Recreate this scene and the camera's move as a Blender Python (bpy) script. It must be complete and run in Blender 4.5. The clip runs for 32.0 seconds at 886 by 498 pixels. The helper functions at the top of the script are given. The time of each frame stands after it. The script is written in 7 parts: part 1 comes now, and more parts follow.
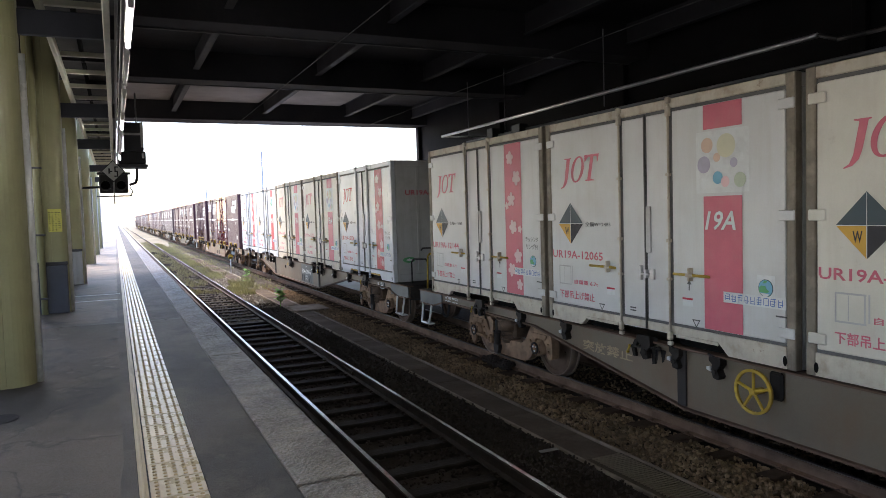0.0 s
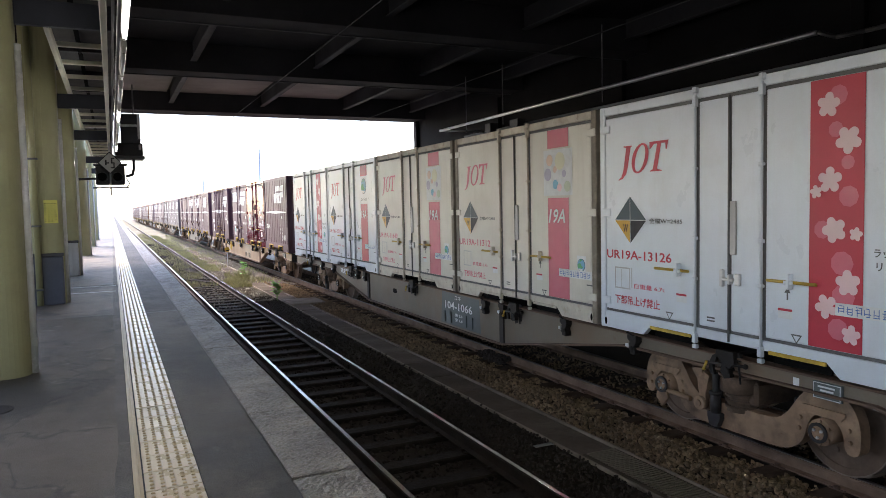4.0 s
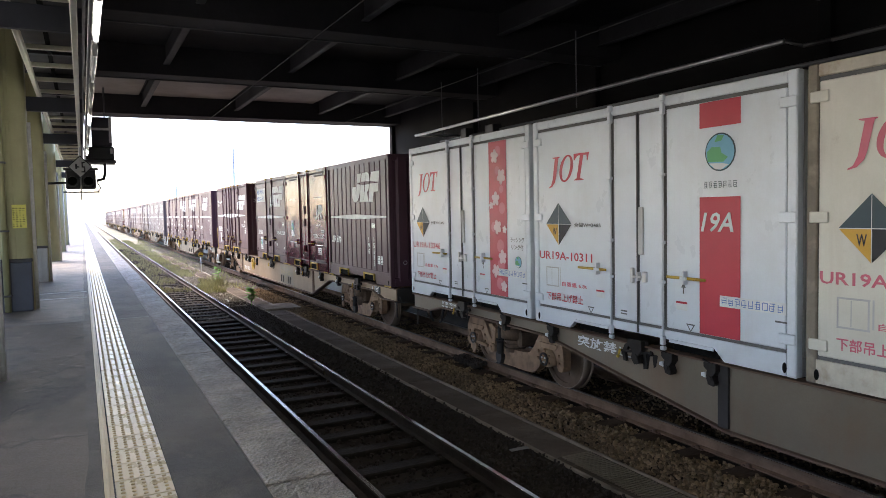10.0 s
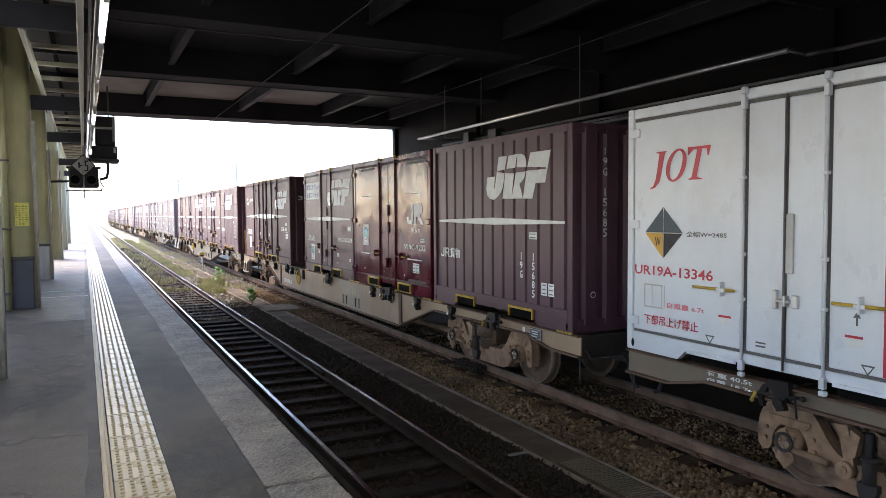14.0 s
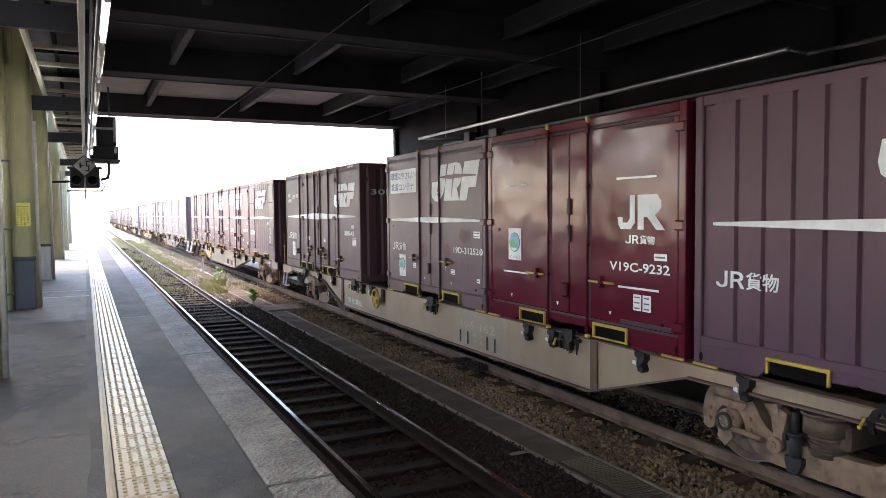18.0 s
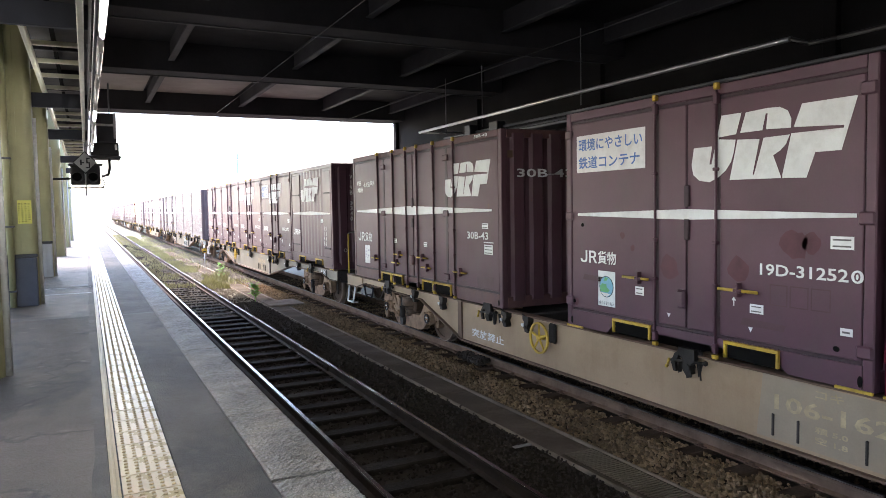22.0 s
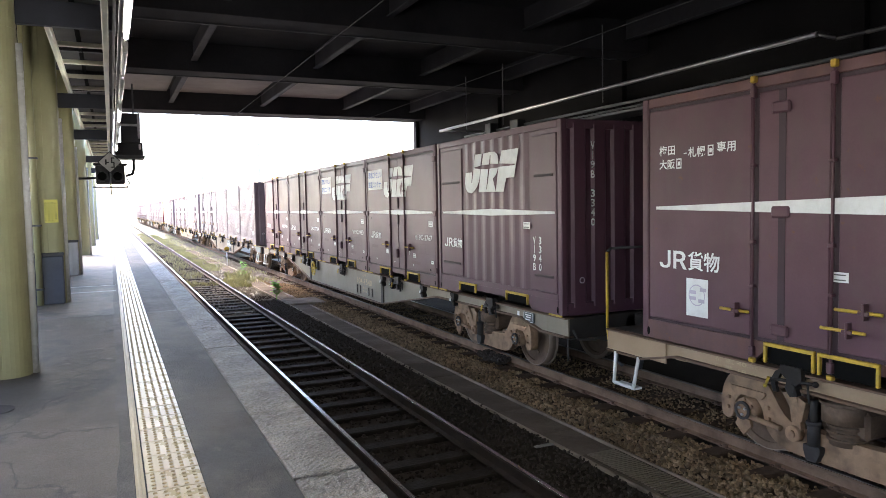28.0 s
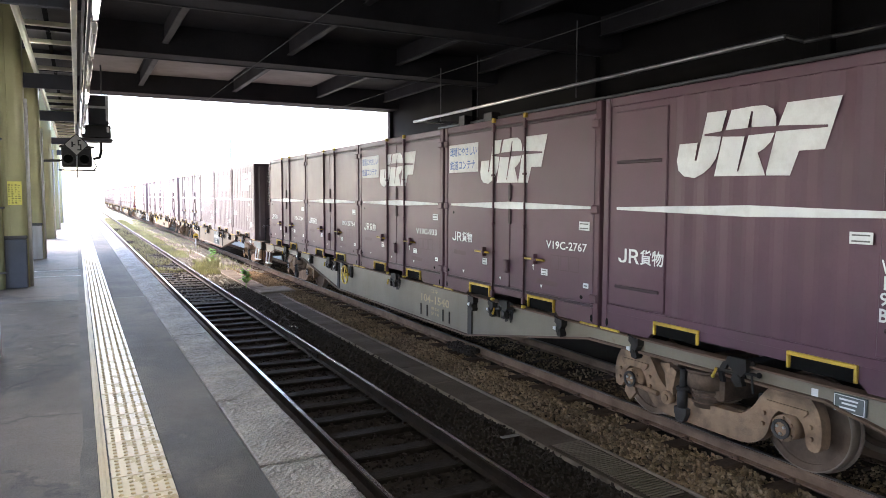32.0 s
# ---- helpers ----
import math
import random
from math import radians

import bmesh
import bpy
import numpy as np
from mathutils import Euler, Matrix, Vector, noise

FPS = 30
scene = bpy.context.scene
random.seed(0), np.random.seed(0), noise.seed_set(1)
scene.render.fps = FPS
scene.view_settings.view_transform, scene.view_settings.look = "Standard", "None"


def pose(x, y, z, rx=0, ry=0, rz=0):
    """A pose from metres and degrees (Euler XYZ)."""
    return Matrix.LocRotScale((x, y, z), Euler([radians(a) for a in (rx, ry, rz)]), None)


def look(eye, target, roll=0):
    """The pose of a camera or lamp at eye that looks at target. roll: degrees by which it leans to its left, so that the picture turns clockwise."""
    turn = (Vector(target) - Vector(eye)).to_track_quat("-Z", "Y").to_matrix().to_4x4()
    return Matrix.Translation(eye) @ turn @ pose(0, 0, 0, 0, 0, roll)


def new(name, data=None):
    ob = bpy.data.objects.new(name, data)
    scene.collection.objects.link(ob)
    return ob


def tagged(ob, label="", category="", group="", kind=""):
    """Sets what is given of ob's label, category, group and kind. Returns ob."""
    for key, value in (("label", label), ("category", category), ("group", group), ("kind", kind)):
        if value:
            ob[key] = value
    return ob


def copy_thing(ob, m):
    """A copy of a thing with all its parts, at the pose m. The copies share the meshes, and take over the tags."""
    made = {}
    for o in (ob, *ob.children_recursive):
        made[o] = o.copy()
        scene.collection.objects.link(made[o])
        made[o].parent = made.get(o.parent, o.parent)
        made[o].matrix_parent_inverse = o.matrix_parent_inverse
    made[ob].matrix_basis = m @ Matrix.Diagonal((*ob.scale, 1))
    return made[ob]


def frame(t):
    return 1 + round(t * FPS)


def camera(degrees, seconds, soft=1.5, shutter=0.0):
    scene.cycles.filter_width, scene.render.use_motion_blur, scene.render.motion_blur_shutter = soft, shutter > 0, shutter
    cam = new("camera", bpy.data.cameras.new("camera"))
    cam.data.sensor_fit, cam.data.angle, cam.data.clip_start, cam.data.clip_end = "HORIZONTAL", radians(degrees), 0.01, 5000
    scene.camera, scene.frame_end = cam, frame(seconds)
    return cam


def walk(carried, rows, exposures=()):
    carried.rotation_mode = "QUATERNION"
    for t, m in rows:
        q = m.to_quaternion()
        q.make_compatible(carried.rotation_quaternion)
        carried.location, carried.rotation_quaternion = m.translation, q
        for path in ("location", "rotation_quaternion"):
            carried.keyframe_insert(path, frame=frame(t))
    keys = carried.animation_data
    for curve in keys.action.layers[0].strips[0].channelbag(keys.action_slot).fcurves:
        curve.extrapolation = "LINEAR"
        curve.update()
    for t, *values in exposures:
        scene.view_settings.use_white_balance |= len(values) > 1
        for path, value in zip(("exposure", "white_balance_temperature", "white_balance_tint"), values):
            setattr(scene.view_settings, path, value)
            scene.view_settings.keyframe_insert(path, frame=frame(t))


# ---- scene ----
cam = camera(64.1, 32.0, soft=0.8)
PATH = [
    (0, (-5.113, -0.034, 2.435), (-4.277, 1.779, 2.328), -1.7),
    (0.5, (-5.115, -0.028, 2.431), (-4.274, 1.783, 2.32), -1.1),
    (1, (-5.117, -0.036, 2.436), (-4.276, 1.774, 2.323), -1.1),
    (1.5, (-5.114, -0.037, 2.437), (-4.278, 1.776, 2.321), -1.4),
    (2, (-5.113, -0.036, 2.435), (-4.279, 1.778, 2.316), -1.8),
    (2.5, (-5.109, -0.035, 2.431), (-4.273, 1.777, 2.309), -2.0),
    (3, (-5.111, -0.043, 2.439), (-4.274, 1.769, 2.315), -1.7),
    (3.5, (-5.109, -0.035, 2.436), (-4.27, 1.777, 2.314), -1.3),
    (5.5, (-5.105, -0.032, 2.433), (-4.25, 1.771, 2.3), -1.3),
    (6, (-5.104, -0.03, 2.43), (-4.241, 1.77, 2.295), -1.2),
    (6.5, (-5.109, -0.042, 2.441), (-4.239, 1.753, 2.306), -1.0),
    (7, (-5.104, -0.045, 2.441), (-4.225, 1.747, 2.303), -0.9),
    (7.5, (-5.107, -0.053, 2.441), (-4.217, 1.733, 2.305), -1.3),
    (8, (-5.104, -0.047, 2.434), (-4.206, 1.735, 2.3), -1.6),
    (8.5, (-5.111, -0.054, 2.438), (-4.209, 1.726, 2.309), -1.4),
    (9, (-5.11, -0.054, 2.442), (-4.207, 1.727, 2.322), -1.0),
    (9.5, (-5.11, -0.051, 2.439), (-4.203, 1.728, 2.326), -0.9),
    (10, (-5.108, -0.048, 2.436), (-4.204, 1.732, 2.325), -1.2),
    (10.5, (-5.112, -0.047, 2.44), (-4.208, 1.734, 2.329), -1.6),
    (11, (-5.113, -0.056, 2.446), (-4.209, 1.724, 2.336), -1.5),
    (11.5, (-5.12, -0.054, 2.443), (-4.219, 1.729, 2.339), -1.0),
    (12, (-5.122, -0.055, 2.444), (-4.223, 1.729, 2.342), -0.5),
    (12.5, (-5.12, -0.064, 2.449), (-4.223, 1.721, 2.348), -0.3),
    (13, (-5.116, -0.056, 2.445), (-4.217, 1.727, 2.344), -0.5),
    (13.5, (-5.118, -0.057, 2.442), (-4.216, 1.726, 2.343), -0.7),
    (14, (-5.118, -0.058, 2.446), (-4.216, 1.724, 2.344), -0.4),
    (14.5, (-5.118, -0.065, 2.447), (-4.214, 1.716, 2.343), -0.5),
    (16.5, (-5.125, -0.07, 2.449), (-4.217, 1.709, 2.345), -0.6),
    (17, (-5.122, -0.053, 2.442), (-4.212, 1.725, 2.338), -0.8),
    (17.5, (-5.126, -0.063, 2.444), (-4.218, 1.715, 2.34), -0.7),
    (18, (-5.124, -0.062, 2.444), (-4.224, 1.721, 2.341), -0.5),
    (18.5, (-5.125, -0.06, 2.444), (-4.222, 1.721, 2.34), -0.6),
    (19, (-5.123, -0.058, 2.442), (-4.223, 1.725, 2.333), -0.7),
    (19.5, (-5.123, -0.066, 2.445), (-4.227, 1.718, 2.332), -0.6),
    (20, (-5.127, -0.064, 2.446), (-4.231, 1.72, 2.332), -0.7),
    (20.5, (-5.127, -0.055, 2.444), (-4.23, 1.729, 2.332), -0.6),
    (21, (-5.127, -0.05, 2.442), (-4.233, 1.735, 2.325), -0.6),
    (21.5, (-5.125, -0.058, 2.442), (-4.23, 1.727, 2.325), -0.9),
    (22, (-5.123, -0.053, 2.441), (-4.227, 1.731, 2.321), -1.0),
    (22.5, (-5.122, -0.06, 2.442), (-4.225, 1.724, 2.322), -1.1),
    (23, (-5.124, -0.048, 2.441), (-4.224, 1.733, 2.315), -1.0),
    (23.5, (-5.123, -0.062, 2.442), (-4.223, 1.719, 2.313), -0.8),
    (24, (-5.121, -0.057, 2.441), (-4.22, 1.724, 2.311), -0.9),
    (24.5, (-5.125, -0.057, 2.437), (-4.225, 1.724, 2.312), -1.1),
    (25, (-5.123, -0.052, 2.438), (-4.232, 1.734, 2.314), -1.1),
    (25.5, (-5.125, -0.055, 2.446), (-4.247, 1.737, 2.324), -1.2),
    (27.5, (-5.127, -0.04, 2.442), (-4.282, 1.769, 2.322), -1.5),
    (28, (-5.123, -0.03, 2.44), (-4.278, 1.779, 2.317), -1.1),
    (28.5, (-5.124, -0.044, 2.45), (-4.275, 1.762, 2.321), -0.7),
    (29, (-5.126, -0.037, 2.44), (-4.265, 1.764, 2.308), -0.5),
    (29.5, (-5.121, -0.044, 2.439), (-4.24, 1.746, 2.3), -0.7),
    (30, (-5.122, -0.049, 2.44), (-4.228, 1.735, 2.298), -0.7),
    (30.5, (-5.12, -0.049, 2.441), (-4.218, 1.731, 2.295), -0.4),
    (31, (-5.122, -0.042, 2.436), (-4.215, 1.735, 2.289), 0.1),
    (31.5, (-5.121, -0.055, 2.442), (-4.21, 1.719, 2.294), 0.1),
    (32, (-5.128, -0.061, 2.441), (-4.213, 1.711, 2.293), 0.2),
]
EXPOSURE = [(0, 1.95, 6640, 20), (3, 2.00, 6640, 20), (7, 2.18, 6640, 20), (13, 2.29, 6640, 20), (17, 2.71, 6640, 20), (19, 2.79, 6640, 20), (25, 2.93, 6640, 20), (29, 2.96, 6640, 20), (32, 3.05, 6640, 20)]
walk(cam, [(t, look(eye, target, roll)) for t, eye, target, roll in PATH], EXPOSURE)

# ---- light ----
world = bpy.data.worlds.new("sky")
scene.world = world
world.use_nodes = True
_wn = world.node_tree
_sky = _wn.nodes.new("ShaderNodeTexSky")
_sky.sky_type = "NISHITA"
_sky.sun_disc = False
_sky.sun_elevation, _sky.sun_rotation = radians(49), radians(-31)
_sky.air_density, _sky.dust_density, _sky.ozone_density = 1.0, 0.8, 0.9
_wn.links.new(_sky.outputs[0], _wn.nodes["Background"].inputs[0])
_wn.nodes["Background"].inputs[1].default_value = 0.15
sun = new("sun", bpy.data.lights.new("sun", "SUN"))
sun.data.energy, sun.data.angle, sun.data.color = 2.0, radians(25.0), (1.0, 0.92, 0.80)
sun.matrix_world = look((-45, 75, 100), (0, 0, 0))


# ---- materials ----
def nodes_of(name):
    m = bpy.data.materials.new(name)
    m.use_nodes = True
    nt = m.node_tree
    return m, nt, nt.nodes["Principled BSDF"], nt.nodes.new("ShaderNodeTexCoord")


def noise_node(nt, coord, scale, detail=4.0, stretch=None, rough=0.6):
    n = nt.nodes.new("ShaderNodeTexNoise")
    n.inputs["Scale"].default_value, n.inputs["Detail"].default_value = scale, detail
    n.inputs["Roughness"].default_value = rough
    src = coord.outputs["Object"]
    if stretch:
        mp = nt.nodes.new("ShaderNodeMapping")
        mp.inputs["Scale"].default_value = stretch
        nt.links.new(src, mp.inputs[0])
        src = mp.outputs[0]
    nt.links.new(src, n.inputs["Vector"])
    return n.outputs["Fac"]


def ramp(nt, fac, lo, hi):
    r = nt.nodes.new("ShaderNodeMapRange")
    r.inputs[1].default_value, r.inputs[2].default_value = lo, hi
    nt.links.new(fac, r.inputs[0])
    return r.outputs[0]


def mixed(nt, fac, a, b):
    """a and b: a colour or a socket."""
    m = nt.nodes.new("ShaderNodeMix")
    m.data_type = "RGBA"
    if isinstance(fac, float):
        m.inputs[0].default_value = fac
    else:
        nt.links.new(fac, m.inputs[0])
    for k, v in ((6, a), (7, b)):
        if isinstance(v, tuple):
            m.inputs[k].default_value = (*v, 1)
        else:
            nt.links.new(v, m.inputs[k])
    return m.outputs[2]


def scaled(nt, fac, k):
    m = nt.nodes.new("ShaderNodeMath")
    m.operation = "MULTIPLY"
    nt.links.new(fac, m.inputs[0])
    m.inputs[1].default_value = k
    return m.outputs[0]


def surface(name, rgb, rough=0.6, metal=0.0, grain=40.0, blotch=1.5, var=0.25, dirt=None, dirt_amount=0.0, streaks=0.0,
            rust=0.0, bump=0.1, bump_scale=None, dents=0.0, islands=0.0, per_object=0.0, spec=0.5, dent_scale=0.95, cracks=0.0, patches=None, speckle=0.0):
    """A painted, stony or metal surface with variation at two scales, dirt, vertical streaks, rust spots and relief."""
    m, nt, b, co = nodes_of(name)
    dark = tuple(c * (1 - var) for c in rgb)
    light = tuple(min(1, c * (1 + var * 0.6)) for c in rgb)
    col = mixed(nt, ramp(nt, noise_node(nt, co, blotch, 5), 0.3, 0.7), dark, light)
    col = mixed(nt, scaled(nt, ramp(nt, noise_node(nt, co, grain, 3), 0.35, 0.75), 0.5 * var + 0.05), col, tuple(c * 0.55 for c in rgb))
    if dirt:
        col = mixed(nt, scaled(nt, ramp(nt, noise_node(nt, co, blotch * 2.3, 6), 0.48, 0.8), dirt_amount), col, dirt)
    if streaks:
        s = ramp(nt, noise_node(nt, co, 1.0, 5, (9, 9, 0.7)), 0.5, 0.8)
        col = mixed(nt, scaled(nt, s, streaks), col, dirt or (0.08, 0.06, 0.05))
    if rust:
        s = ramp(nt, noise_node(nt, co, 5.5, 8, None, 0.7), 0.64, 0.72)
        col = mixed(nt, scaled(nt, s, rust), col, (0.13, 0.055, 0.025))
    if speckle:
        p = ramp(nt, noise_node(nt, co, 75.0, 2), 0.46, 0.58)
        col = mixed(nt, scaled(nt, p, speckle), col, tuple(c * 0.3 for c in rgb))
        p = ramp(nt, noise_node(nt, co, 130.0, 2), 0.60, 0.70)
        col = mixed(nt, scaled(nt, p, speckle), col, tuple(min(1, c * 2.2) for c in rgb))
    if patches:
        p = ramp(nt, noise_node(nt, co, 0.9, 7, (1, 0.55, 1), 0.62), 0.50, 0.58)
        col = mixed(nt, scaled(nt, p, 0.9), col, patches)
        p = ramp(nt, noise_node(nt, co, 3.3, 7, None, 0.7), 0.60, 0.68)
        col = mixed(nt, scaled(nt, p, 0.6), col, tuple(c * 1.7 for c in rgb))
        p = ramp(nt, noise_node(nt, co, 26.0, 3), 0.60, 0.72)
        col = mixed(nt, scaled(nt, p, 0.5), col, tuple(c * 0.45 for c in rgb))
    if cracks:
        v = nt.nodes.new("ShaderNodeTexVoronoi")
        v.feature = "DISTANCE_TO_EDGE"
        v.inputs["Scale"].default_value = 0.55
        mp = nt.nodes.new("ShaderNodeVectorMath")
        n3 = nt.nodes.new("ShaderNodeTexNoise")
        n3.inputs["Scale"].default_value, n3.inputs["Detail"].default_value = 2.2, 5
        nt.links.new(co.outputs["Object"], n3.inputs["Vector"])
        mp.operation = "MULTIPLY_ADD"
        nt.links.new(n3.outputs["Color"], mp.inputs[0])
        mp.inputs[1].default_value = (0.8, 0.8, 0)
        nt.links.new(co.outputs["Object"], mp.inputs[2])
        nt.links.new(mp.outputs[0], v.inputs["Vector"])
        col = mixed(nt, scaled(nt, ramp(nt, v.outputs["Distance"], 0.012, 0.004), cracks), col, (0.03, 0.03, 0.03))
    if islands:
        g = nt.nodes.new("ShaderNodeNewGeometry")
        col = mixed(nt, scaled(nt, g.outputs["Random Per Island"], islands), col, tuple(c * 0.3 for c in rgb))
    if per_object:
        g = nt.nodes.new("ShaderNodeObjectInfo")
        col = mixed(nt, scaled(nt, g.outputs["Random"], per_object), col, tuple(c * 0.45 for c in rgb))
    nt.links.new(col, b.inputs["Base Color"])
    b.inputs["Metallic"].default_value = metal
    b.inputs["Specular IOR Level"].default_value = spec
    r = nt.nodes.new("ShaderNodeMapRange")
    r.inputs[3].default_value, r.inputs[4].default_value = max(0.03, rough - 0.1), min(1, rough + 0.12)
    nt.links.new(noise_node(nt, co, blotch * 3, 4), r.inputs[0])
    nt.links.new(r.outputs[0], b.inputs["Roughness"])
    src = None
    if bump:
        bp = nt.nodes.new("ShaderNodeBump")
        bp.inputs["Strength"].default_value, bp.inputs["Distance"].default_value = min(1, bump * 3), 0.01
        nt.links.new(noise_node(nt, co, bump_scale or grain, 5), bp.inputs["Height"])
        src = bp
    if dents:
        bd = nt.nodes.new("ShaderNodeBump")
        bd.inputs["Strength"].default_value, bd.inputs["Distance"].default_value = 1.0, dents
        nt.links.new(noise_node(nt, co, dent_scale, 1 if dent_scale < 1 else 2), bd.inputs["Height"])
        if src:
            nt.links.new(src.outputs[0], bd.inputs["Normal"])
        src = bd
    if src:
        nt.links.new(src.outputs[0], b.inputs["Normal"])
    return m


def glow(name, rgb, strength):
    m, nt, b, co = nodes_of(name)
    b.inputs["Base Color"].default_value = (0.8, 0.8, 0.8, 1)
    b.inputs["Emission Color"].default_value = (*rgb, 1)
    b.inputs["Emission Strength"].default_value = strength
    return m


